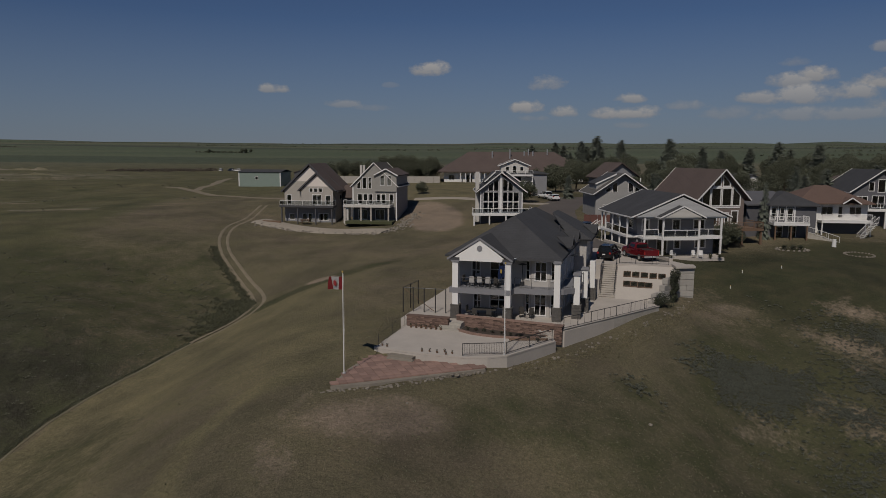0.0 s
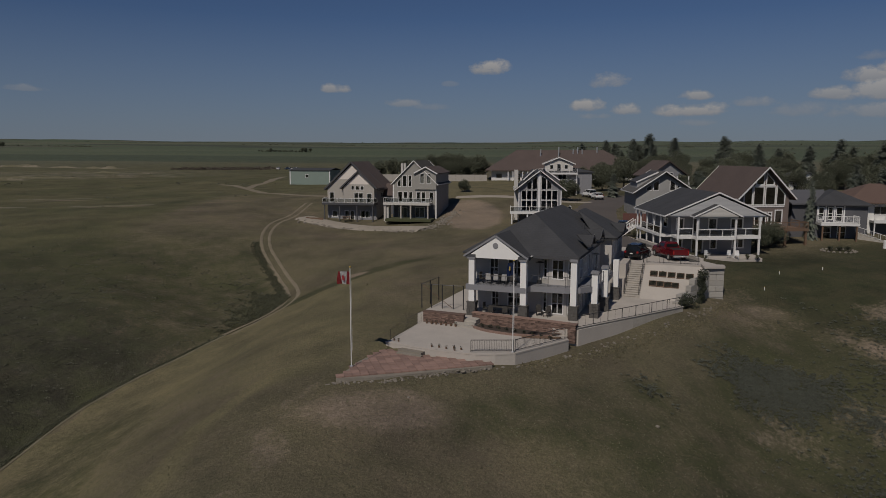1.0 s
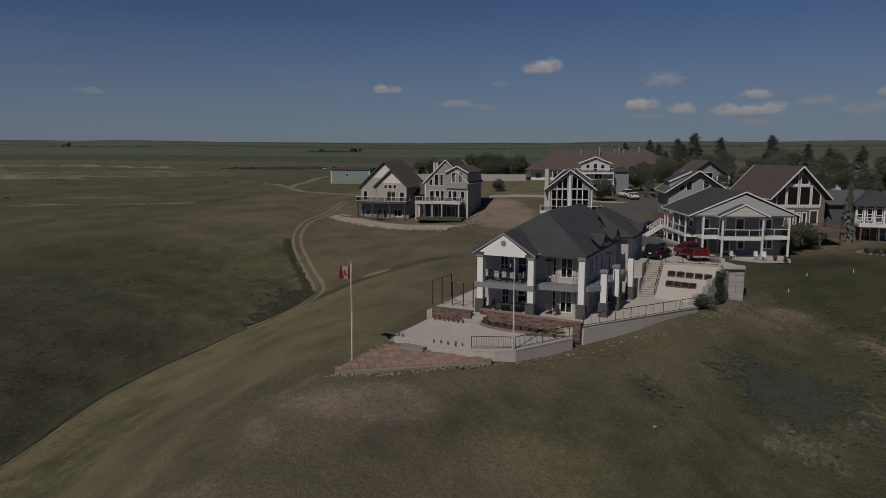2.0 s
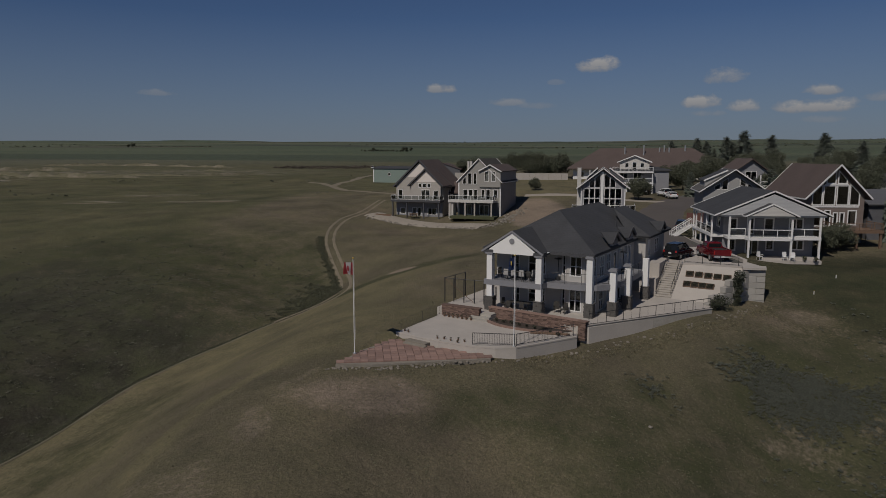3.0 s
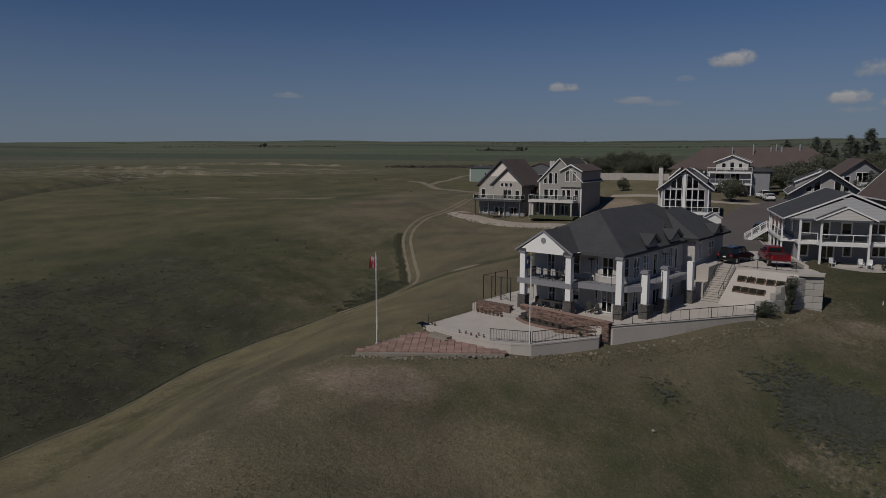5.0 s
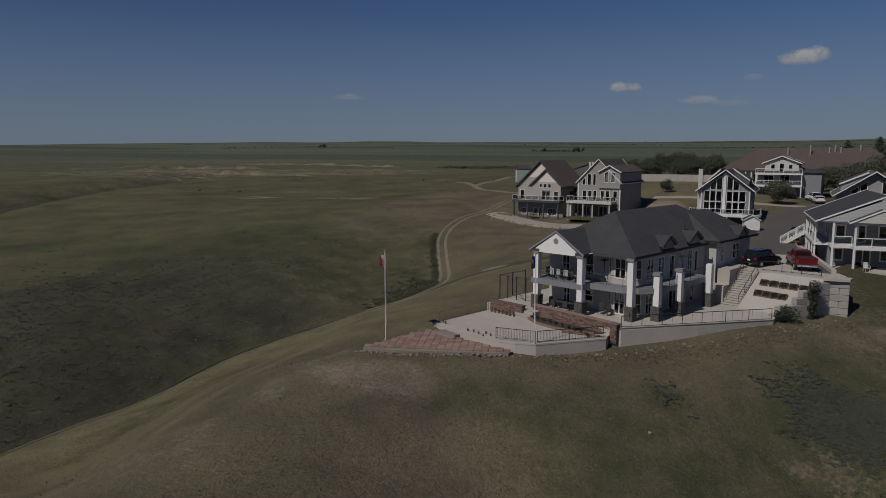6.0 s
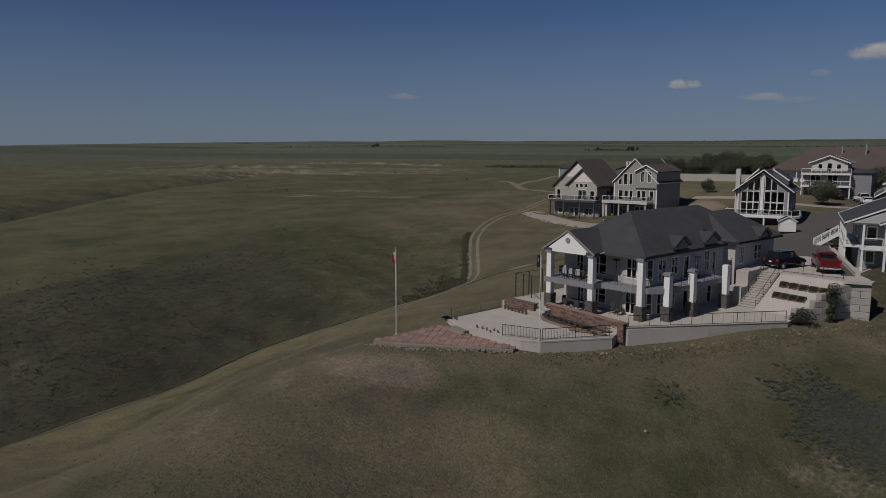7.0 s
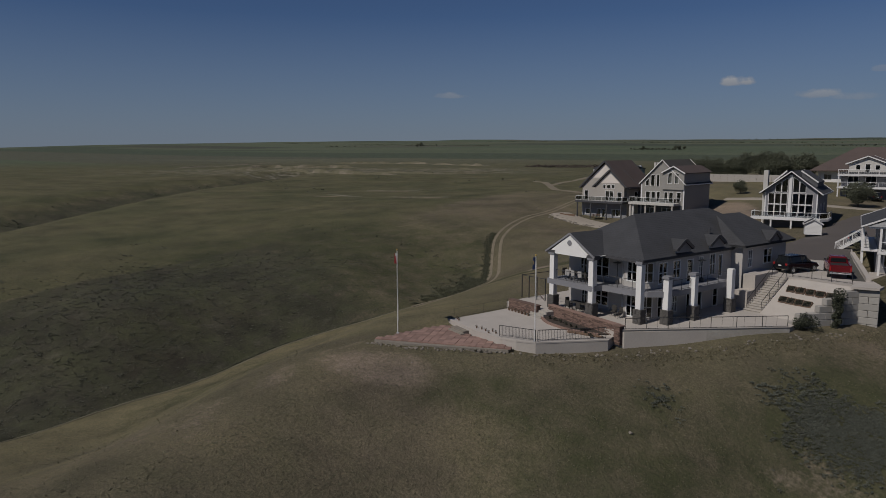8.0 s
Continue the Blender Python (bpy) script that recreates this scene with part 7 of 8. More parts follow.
UPZ = 2.9
table(HOUSE @ Matrix.Translation((2.3, 1.6, UPZ)), 1.7, 0.95, WICKER, METAL, "dark dining table on the upper balcony")
first = chair("patio_chair", HOUSE @ pose(1.6, 1.0, UPZ, 0, 0, 180), FABRIC, METAL, "pale cushioned patio chair on the upper balcony", "balcony chairs")
for u, v, a in ((2.4, 0.95, 170), (3.1, 1.05, 185), (1.7, 2.4, 5), (2.6, 2.4, -8), (3.7, 1.7, -90)):
    copy_thing(first, HOUSE @ pose(u, v, UPZ, 0, 0, a))
dark = chair("patio_chair", HOUSE @ pose(4.0, 0.9, UPZ, 0, 0, 150), WICKER, METAL, "dark wicker patio chair", "balcony chairs")
copy_thing(dark, HOUSE @ pose(0.9, 1.3, UPZ, 0, 0, 75))
table(HOUSE @ Matrix.Translation((2.7, 1.5, 0)), 2.2, 1.0, WICKER, METAL, "long dark table on the lower terrace")
for u, v, a in ((1.2, 1.5, 80), (2.0, 0.7, 175), (3.3, 0.75, 185), (6.1, 2.2, 20), (6.9, 2.0, -20), (10.2, 8.0, -70), (10.3, 9.0, -100)):
    copy_thing(dark, HOUSE @ pose(u, v, 0, 0, 0, a))
for u, v in ((5.95, 2.8), (9.9, 10.2)):
    um = thing("patio_heater", HOUSE @ Matrix.Translation((u, v, UPZ)), "slim dark patio heater with a flat hood", "patio heater")
    bm = bmesh.new()
    tube(bm, (0, 0, 0), (0, 0, 2.0), 0.035, n=8)
    part("stand", bm, METAL, um)
    bm = bmesh.new()
    tube(bm, (0, 0, 2.0), (0, 0, 2.12), 0.42, 0.1, 16)
    part("hood", bm, METAL, um)
    bm = bmesh.new()
    tube(bm, (0, 0, 0), (0, 0, 0.35), 0.22, 0.2, 14)
    part("tank_cover", bm, METAL, um)


def pot(x, y, z, s, seed, label="small dark pot standing in for a patio figure"):
    p = thing("pot_plant", pose(x, y, z), label, "pot plant", "patio pots")
    bm = bmesh.new()
    tube(bm, (0, 0, 0), (0, 0, 0.3 * s), 0.12 * s, 0.17 * s, 12)
    part("pot", bm, TIMBER, p)
    bm = bmesh.new()
    leaf_clump(bm, (0, 0, 0.45 * s), 0.2 * s, 60, 0.05 * s, random.Random(seed))
    part("foliage", bm, PLANTER_LEAF, p)


# dark pots added in place of two rows of small pale figures
for k in range(7):
    pot(-2.9 + 0.45 * k, 62.35 - 0.16 * k, 0.36, 0.7, 200 + k)
for k, (x, y) in enumerate(((-5.0, 56.3), (-4.6, 56.0), (-1.7, 54.6), (-1.1, 54.5), (-0.5, 54.2), (0.1, 54.4), (0.7, 54.0), (0.2, 53.6))):
    pot(x, y, 0.36, 0.5, 230 + k)
bm = bmesh.new()
tube(bm, (5.6, 58.0, 0.42), (8.9, 58.0, 0.44), 0.13, 0.1, 8)
lone("driftwood_log", bm, TIMBER, "weathered log lying in front of the garden wall", "log")
for x, y, s in ((14.95, 48.74, 0.16), (-2.5, 46.3, 0.1), (31.5, 84.2, 0.0)):
    if s:
        m = Matrix.Translation((x, y, on(x, y) + s * 0.4)) @ Matrix.Scale(s, 4)
        ob = tagged(new("pale_stone", BOULDERS[0]), "single pale stone lying in the grass", "stone")
        ob.matrix_basis = m
for x, y in ((36.5, 83.5), (42.0, 85.0), (33.0, 78.5)):
    peg = thing("marker_peg", pose(x, y, on(x, y)), "short white marker peg in the lawn", "peg", "lawn pegs")
    bm = bmesh.new()
    tube(bm, (0, 0, -0.1), (0, 0, 0.35), 0.045, n=8)
    part("shaft", bm, WHITE, peg)
    bm = bmesh.new()
    tube(bm, (0, 0, 0.35), (0, 0, 0.4), 0.045, 0.015, 8)
    part("tip", bm, CLOTH_GOLD, peg)
gch = chair("garden_chair", pose(32.4, 88.6, 2.92, 0, 0, 10), WHITE, WHITE, "white plastic garden chair on the verandah slab", "garden chairs")
for x, y, a in ((33.2, 88.4, -20), (29.6, 88.4, 30)):
    copy_thing(gch, pose(x, y, 2.92, 0, 0, a))
bush("pot_shrub", 34.6, 88.7, 2.9, 0.7, 0.7, BRUSH_LEAF, "small dark shrub beside the verandah slab", 301, 300, 0.06)
bush("pot_shrub", 35.8, 88.6, 2.9, 0.6, 0.8, BRUSH_LEAF, "small dark shrub beside the verandah slab", 302, 300, 0.06)
bush("shrub", 23.2, 101.8, 4.0, 1.0, 1.2, BRUSH_LEAF, "small dark shrub beside the stairs", 303, 500, 0.07)


# a stone-ringed bed, a pale ring of gravel and a white stump on the far lawn
def stone_ring(name, x, y, rx, ry, n, size, label, category):
    top = thing(name, pose(x, y, on(x, y)), label, category)
    r = random.Random(n)
    for k in range(n):
        a = 6.283 * k / n
        px, py = math.cos(a) * rx, math.sin(a) * ry
        q = size * r.uniform(0.8, 1.2)
        shared("stone", r.choice(BOULDERS), top, Matrix.Translation((px, py, on(x + px, y + py) - on(x, y) + q * 0.3)) @ Matrix.Rotation(r.uniform(0, 6.28), 4, "Z") @ Matrix.Scale(q, 4))
    return top


stone_ring("garden_bed", 49.6, 97.4, 2.2, 1.3, 18, 0.24, "oval garden bed ringed with pale stones", "garden bed")
for k, (dx, dy) in enumerate(((-0.9, 0.1), (0.2, 0.3), (1.1, -0.1))):
    bush("garden_shrub", 49.6 + dx, 97.4 + dy, on(49.6 + dx, 97.4 + dy), 0.8, 1.1, VINE_LEAF, "low dark shrub in the stone-ringed bed", 120 + k, 300, 0.08, "bed shrubs")
stone_ring("fire_ring", 58.2, 95.8, 2.0, 1.4, 26, 0.16, "low ring of pale stones set in the lawn", "stone ring")
bm = bmesh.new()
tube(bm, (57.3, 100.5, on(57.3, 100.5) - 0.1), (57.3, 100.5, on(57.3, 100.5) + 1.1), 0.32, 0.26, 12)
lone("garden_post", bm, WHITE, "short thick white post at the foot of the stairs", "post")

# ---- vehicles ----
def loft(bm, sections):
    """Skin over cross-sections, each a list of points of equal length; ends are closed."""
    rows = [[bm.verts.new(p) for p in s] for s in sections]
    n = len(rows[0])
    for a, b in zip(rows, rows[1:]):
        for i in range(n):
            bm.faces.new((a[i], a[(i + 1) % n], b[(i + 1) % n], b[i]))
    bm.faces.new(rows[0][::-1])
    bm.faces.new(rows[-1])


def ring(y, w0, w1, z0, z1, r=0.12):
    """A rounded cross-section at y: half widths below and above, and heights."""
    return [(-w0 + r, y, z0), (w0 - r, y, z0), (w0, y, z0 + r), (w1, y, z1 - r), (w1 - r, y, z1), (-w1 + r, y, z1), (-w1, y, z1 - r), (-w0, y, z0 + r)]


def wheels(car, spots, r=0.36, w=0.24):
    for x, y in spots:
        bm = bmesh.new()
        tube(bm, (x - w / 2, y, r), (x + w / 2, y, r), r, n=18)
        tyre = part("wheel", bm, RUBBER, car)
        bm = bmesh.new()
        s = 1 if x > 0 else -1
        tube(bm, (x + s * (w / 2 - 0.02), y, r), (x + s * (w / 2 + 0.015), y, r), r * 0.62, r * 0.55, 14)
        part("rim", bm, STEEL, tyre)


def lamps(car, spots, material, name):
    for x, y, z, sx, sz in spots:
        bm = bmesh.new()
        box(bm, x - sx / 2, x + sx / 2, y - 0.03, y + 0.03, z - sz / 2, z + sz / 2)
        part(name, bm, material, car)


LAMP_RED = surface("lamp_red", (0.30, 0.02, 0.02), 0.2, vary=0.05, relief=0.0)
LAMP_CLEAR = surface("lamp_clear", (0.7, 0.7, 0.7), 0.15, vary=0.05, relief=0.0)
CAR_GLASS = surface("tinted_glass", (0.012, 0.014, 0.016), 0.06, vary=0.05, relief=0.0)


def pickup(m, paint, label):
    c = thing("pickup_truck", m, label, "truck")
    bm = bmesh.new()
    loft(bm, [ring(-2.85, 0.86, 0.86, 0.55, 1.15), ring(-2.8, 0.95, 0.95, 0.45, 1.25), ring(0.3, 0.97, 0.95, 0.42, 1.25), ring(1.6, 0.97, 0.95, 0.42, 1.27), ring(2.5, 0.95, 0.88, 0.42, 1.2), ring(2.85, 0.86, 0.8, 0.5, 1.02)])
    body_ = part("body", bm, paint, c)
    bm = bmesh.new()
    box(bm, -0.76, 0.76, -2.68, -0.62, 1.0, 1.257)
    part("bed_liner", bm, RUBBER, body_)
    for x in (-0.95, 0.79):
        bm = bmesh.new()
        box(bm, x, x + 0.16, -2.8, -0.6, 1.2, 1.36)
        part("bed_rail", bm, paint, body_)
    bm = bmesh.new()
    box(bm, -0.8, 0.8, -2.84, -2.72, 0.7, 1.34)
    part("tailgate", bm, paint, body_)
    bm = bmesh.new()
    loft(bm, [ring(-0.58, 0.9, 0.72, 1.2, 1.78), ring(-0.45, 0.92, 0.74, 1.2, 1.88), ring(0.75, 0.92, 0.72, 1.2, 1.87), ring(1.5, 0.9, 0.86, 1.2, 1.3, 0.04)])
    cab = part("cab", bm, paint, c)
    bm = bmesh.new()
    box(bm, -0.66, 0.66, -0.62, -0.555, 1.38, 1.74)
    part("rear_window", bm, CAR_GLASS, cab)
    bm = bmesh.new()
    for s in (-1, 1):
        slab(bm, [(s * 0.9, -0.4, 1.36), (s * 0.9, 0.85, 1.36), (s * 0.79, 0.6, 1.74), (s * 0.79, -0.35, 1.74)], 0.03)
    part("side_window", bm, CAR_GLASS, cab)
    bm = bmesh.new()
    slab(bm, [(-0.8, 1.42, 1.36), (0.8, 1.42, 1.36), (0.68, 0.84, 1.84), (-0.68, 0.84, 1.84)], 0.03)
    part("windscreen", bm, CAR_GLASS, cab)
    bm = bmesh.new()
    box(bm, -0.9, 0.9, -3.0, -2.83, 0.5, 0.68)
    part("rear_bumper", bm, STEEL, c)
    bm = bmesh.new()
    box(bm, -0.9, 0.9, 2.8, 2.98, 0.45, 0.66)
    part("front_bumper", bm, STEEL, c)
    lamps(c, [(-0.87, -2.84, 1.0, 0.13, 0.4), (0.87, -2.84, 1.0, 0.13, 0.4)], LAMP_RED, "tail_light")
    lamps(c, [(-0.7, 2.83, 0.85, 0.3, 0.18), (0.7, 2.83, 0.85, 0.3, 0.18)], LAMP_CLEAR, "headlight")
    lamps(c, [(0, -3.01, 0.6, 0.3, 0.12)], WHITE, "plate")
    for s in (-1, 1):
        bm = bmesh.new()
        box(bm, s * 0.95 - 0.1 + s * 0.08, s * 0.95 + 0.1 + s * 0.08, 0.85, 1.0, 1.3, 1.5)
        part("mirror", bm, METAL, c)
    wheels(c, [(-0.86, -1.75), (0.86, -1.75), (-0.86, 1.85), (0.86, 1.85)], 0.39, 0.26)
    return c


def wagon(m, paint, label, name="car", length=4.6, roof=1.72):
    c = thing(name, m, label, "car")
    L = length / 2
    bm = bmesh.new()
    loft(bm, [ring(-L, 0.78, 0.74, 0.5, 1.0), ring(-L + 0.12, 0.9, 0.86, 0.38, 1.08), ring(0.2, 0.93, 0.88, 0.32, 1.05), ring(L - 0.9, 0.92, 0.84, 0.34, 1.0), ring(L - 0.15, 0.85, 0.7, 0.4, 0.84), ring(L, 0.72, 0.62, 0.48, 0.74)])
    part("body", bm, paint, c)
    bm = bmesh.new()
    loft(bm, [ring(-L + 0.06, 0.82, 0.7, 0.95, 1.12, 0.05), ring(-L + 0.45, 0.84, 0.62, 0.98, roof - 0.06), ring(-0.3, 0.86, 0.64, 0.98, roof), ring(0.5, 0.86, 0.62, 0.98, roof - 0.08), ring(1.25, 0.84, 0.76, 0.96, 1.04, 0.03)])
    gh = part("glasshouse", bm, CAR_GLASS, c, "dark tinted windows")
    bm = bmesh.new()
    loft(bm, [ring(-L + 0.42, 0.64, 0.6, roof - 0.1, roof - 0.01, 0.04), ring(-0.3, 0.66, 0.62, roof - 0.06, roof + 0.03, 0.04), ring(0.5, 0.62, 0.58, roof - 0.12, roof - 0.04, 0.04)])
    part("roof_panel", bm, paint, gh)
    for s in (-1, 1):
        for y in (-L + 0.5, -0.35, 0.45):
            bm = bmesh.new()
            tube(bm, (s * 0.86, y + 0.08, 1.02), (s * 0.645, y, roof - 0.06), 0.035, n=5)
            part("pillar", bm, paint, gh)
    lamps(c, [(-0.7, -L + 0.02, 0.95, 0.2, 0.22), (0.7, -L + 0.02, 0.95, 0.2, 0.22)], LAMP_RED, "tail_light")
    lamps(c, [(-0.62, L - 0.06, 0.68, 0.26, 0.14), (0.62, L - 0.06, 0.68, 0.26, 0.14)], LAMP_CLEAR, "headlight")
    lamps(c, [(0, -L - 0.01, 0.78, 0.32, 0.13)], WHITE, "plate")
    wheels(c, [(-0.82, -L + 0.85), (0.82, -L + 0.85), (-0.82, L - 0.9), (0.82, L - 0.9)], 0.34, 0.22)
    return c


pickup(pose(23.3, 81.6, 3.9, 0, 0, 12), RED_CAR, "red pickup truck parked on the concrete pad")
wagon(pose(19.7, 81.4, 3.9, 0, 0, -29), BLACK_CAR, "black sport utility car parked on the pad", "suv", 4.8, 1.76)
wagon(pose(24.6, 163.5, on(24.6, 163.5) + 0.1, 0, 0, 20), WHITE_CAR, "white car parked beside the street")
wagon(pose(25.6, 157.5, on(25.6, 157.5) + 0.12, 0, 0, 10), WHITE_CAR, "white car parked at the street corner", "car", 4.2, 1.45)
wagon(pose(22.8, 108.5, on(22.8, 108.5) + 0.12, 0, 0, -8), BLUE_CAR, "dark blue car parked by the verandah house")
wagon(pose(20.2, 167.0, on(20.2, 167.0), 0, 0, 15), BLACK_CAR, "dark car under the balcony")
for k, (x, y, a) in enumerate(((-46, 226, 20), (-42, 229, 60), (-44, 234, 100), (-134, 424, 10), (-129, 428, 70), (-124, 425, 85))):
    wagon(pose(x, y, on(x, y), 0, 0, a), (WHITE_CAR, BLUE_CAR, WHITE_CAR)[k % 3], "old vehicle parked by the farm sheds")

# ---- trees ----
def spruce(seed, h, label):
    r = random.Random(seed)
    t = thing("spruce_tree", I4, label, "tree", "spruces")
    bm = bmesh.new()
    tube(bm, (0, 0, -0.3), (0, 0, h), 0.022 * h, 0.02, 7)
    part("trunk", bm, BARK, t)
    bm = bmesh.new()
    n = int(h * 6)
    for k in range(n):
        f = k / n
        z = h * (0.08 + 0.92 * f)
        reach = h * 0.26 * (1 - f) ** 0.45 * r.uniform(0.75, 1.15) + 0.3
        for b in range(r.randint(6, 9)):
            a = r.uniform(0, 6.283)
            long_ = reach
            reach = long_ * (0.85 + 0.5 * noise.noise(Vector((math.cos(a) * 1.3, math.sin(a) * 1.3, z * 0.35 + seed * 7))))
            d = Vector((math.cos(a), math.sin(a), -0.28 + 0.5 * f)).normalized()
            s = Vector((-math.sin(a), math.cos(a), 0))
            for q in range(4):
                p = Vector((0, 0, z)) + d * reach * (0.3 + 0.23 * q) + Vector((0, 0, r.uniform(-0.1, 0.1)))
                w = reach * 0.24 * (1.15 - 0.2 * q)
                drop = r.uniform(0.2, 1.5)
                v = [bm.verts.new(p + o) for o in (d * -w * 1.1, s * w + Vector((0, 0, -w * 0.8 * drop)), d * w * 1.3 + Vector((0, 0, -w * drop)), s * -w + Vector((0, 0, -w * 0.8 * drop)))]
                bm.faces.new(v)
            reach = long_
    part("crown", bm, SPRUCE_LEAF, t)
    return t


def broadleaf(seed, h, wide, label, material=None, leaf=0.17, count=9500):
    r = random.Random(seed)
    t = thing("broadleaf_tree", I4, label, "tree", "broadleaf trees")
    bm = bmesh.new()
    tube(bm, (0, 0, -0.3), (0.05 * h, 0.02 * h, h * 0.42), 0.03 * h, 0.018 * h, 8)
    part("trunk", bm, BARK, t)
    heads = []
    for k in range(13):
        a = k * 2.4 + r.uniform(-0.4, 0.4)
        q = wide * 0.5 * r.uniform(0.25, 0.8)
        heads.append(Vector((math.cos(a) * q, math.sin(a) * q, h * r.uniform(0.3, 0.84))))
    heads.append(Vector((0, 0, h * 0.86)))
    for hd in heads[:6]:
        bm = bmesh.new()
        tube(bm, (0.04 * h, 0.015 * h, h * 0.36), hd * 0.9, 0.013 * h, 0.005 * h, 5)
        part("limb", bm, BARK, t)
    bm = bmesh.new()
    for hd in heads:
        leaf_clump(bm, hd, wide * r.uniform(0.19, 0.31), count // 14, leaf, r, 0.85)
    part("crown", bm, material or BROAD_LEAF, t)
    return t


S1, S2, S3 = spruce(11, 14, "tall dark spruce behind the houses"), spruce(12, 12, "tall dark spruce behind the houses"), spruce(13, 7, "dark young spruce between houses")
B1, B2, B3 = broadleaf(21, 8, 8, "full dark green shelterbelt tree"), broadleaf(22, 7, 7, "rounded dark green garden tree"), broadleaf(23, 9.5, 8, "tall dark green shelterbelt tree")


def plant(proto, x, y, k=1.0, turn=0.0, lift=0.0):
    c = copy_thing(proto, pose(x, y, on(x, y) + lift, 0, 0, turn))
    c.scale = (k, k, k)
    return c


rt = random.Random(5)
for x, y, k in ((34.3, 261.5, 1.04), (42.9, 260, 0.95), (46, 259.7, 1.02), (49, 263, 0.8), (52.4, 258.6, 0.98), (55, 262, 0.85), (57.9, 257.5, 1.12), (60, 261, 0.85), (73.9, 224.9, 1.02), (88.5, 219.6, 0.9), (96.2, 216.4, 0.95), (103.4, 213.1, 0.95), (106, 211, 0.8), (113.3, 208.0, 0.92), (131, 203, 0.9), (150, 210, 1.0)):
    plant(rt.choice((S1, S1, S2)), x, y, k, rt.uniform(0, 360))
for x, y, k in ((-28, 236, 0.85), (-23, 238, 0.8), (-19, 234, 1.0), (-14, 236, 1.1), (-10, 234, 0.95), (-6, 237, 1.1), (-3, 240, 1.0), (-33, 240, 0.75), (-38, 243, 0.7), (-12, 242, 1.1), (-25, 244, 0.9)):
    plant(rt.choice((B1, B2, B3)), x, y, k * rt.uniform(0.95, 1.1), rt.uniform(0, 360))
for k in range(105):
    x, y = rt.uniform(54, 165), rt.uniform(165, 245)
    plant(rt.choice((B1, B2, B3, B1, S3)), x, y, rt.uniform(0.7, 1.05), rt.uniform(0, 360))
for x, y, k in ((36, 222, 0.85), (41, 219, 0.95), (46, 224, 0.9), (51, 221, 0.95), (31, 186, 0.95), (37, 190, 0.9), (27, 196, 0.8), (42, 178, 0.9), (47, 168, 0.8), (56, 160, 0.9), (61, 150, 0.75), (50, 150, 0.8), (66, 140, 0.8), (78, 142, 0.9), (85, 138, 0.85), (73, 132, 0.7), (95, 140, 0.9), (105, 146, 1.0), (112, 138, 0.9), (90, 126, 0.7), (120, 130, 0.9)):
    plant(rt.choice((B1, B2, B3)), x, y, k, rt.uniform(0, 360))
for x, y, k in ((38.5, 126, 1.15), (40.5, 129, 1.0), (36.8, 129, 0.9), (30, 163, 0.8), (71, 128, 1.2), (83, 132, 1.3), (99, 132, 1.3), (104, 150, 1.4)):
    plant(S3, x, y, k, rt.uniform(0, 360))
plant(B2, -4.5, 163.3, 0.4, 40)
plant(B2, 18.6, 153.7, 0.66, 100)
plant(B2, 39.0, 98.0, 0.48, 10)
plant(S3, 49.3, 105.8, 1.25, 10).scale = (0.5, 0.5, 1.25)
plant(B2, 41.4, 99.5, 0.5, 60)
for k in range(40):
    plant(rt.choice((B1, B3)), -368 + 1.9 * k + rt.uniform(-2, 2), 1060 + rt.uniform(-10, 10), rt.uniform(0.25, 0.45), rt.uniform(0, 360))
for x, y, k in ((-300, 1056, 0.8), (-296, 1060, 0.9), (-288, 1058, 0.7), (-352, 1062, 0.75), (-1010, 1330, 1.0), (-1002, 1334, 1.3)):
    plant(rt.choice((B1, B3)), x, y, k, rt.uniform(0, 360))
# the first of each kind stands in the wood too
for proto, x, y in ((S1, 66, 254), (S2, 82, 218), (S3, 68, 130), (B1, 96, 190), (B2, 58, 176), (B3, 110, 186)):
    proto.matrix_basis = pose(x, y, on(x, y))

# ---- wild plants ----
def strew(name, centers, sizes, per, leaf, material, label, category, upright=0.0, flat=0.75, seed=0):
    """Leaves strewn round many centres, as one mesh."""
    r = np.random.RandomState(seed)
    n = len(centers) * per
    c, s = np.repeat(centers, per, 0), np.repeat(sizes, per)
    d = r.normal(size=(n, 3))
    d /= np.linalg.norm(d, axis=1)[:, None]
    d[:, 2] = np.abs(d[:, 2]) * flat
    p = c + d * (s * (0.35 + 0.65 * r.rand(n)))[:, None]
    a = r.normal(size=(n, 3)) * (1, 1, 0.6 + upright * 3)
    a /= np.linalg.norm(a, axis=1)[:, None]
    b = np.cross(a, r.normal(size=(n, 3)))
    b /= np.linalg.norm(b, axis=1)[:, None]
    L = (leaf * r.uniform(0.6, 1.4, n) * (0.5 + s / np.mean(sizes) * 0.5))[:, None]
    v = np.stack([p - a * L, p - b * L * 0.5, p + a * L, p + b * L * 0.5], 1).reshape(-1, 3)
    f = np.arange(n * 4).reshape(-1, 4)
    me = bpy.data.meshes.new(name)
    me.from_pydata(v.tolist(), [], f.tolist())
    me.materials.append(material)
    return tagged(new(name, me), label, category, kind="stuff")


rn = np.random.RandomState(4)


def clear(x, y):
    """True where no paving or building stands."""
    u = (x - 0.9) * 0.955 - (y - 63.5) * 0.295
    v = (x - 0.9) * 0.295 + (y - 63.5) * 0.955
    return ~(((u > -5) & (u < 22.5) & (v > -1.8 - 9.5 * smooth(10.5, 8.5, u)) & (u < 11.2 + 0.62 * (v + 1.8)) & (v < 45)) | ((x > -8.4) & (x < 2) & (y > 48.2 + 0.37 * (x + 8.3)) & (y < 57)))


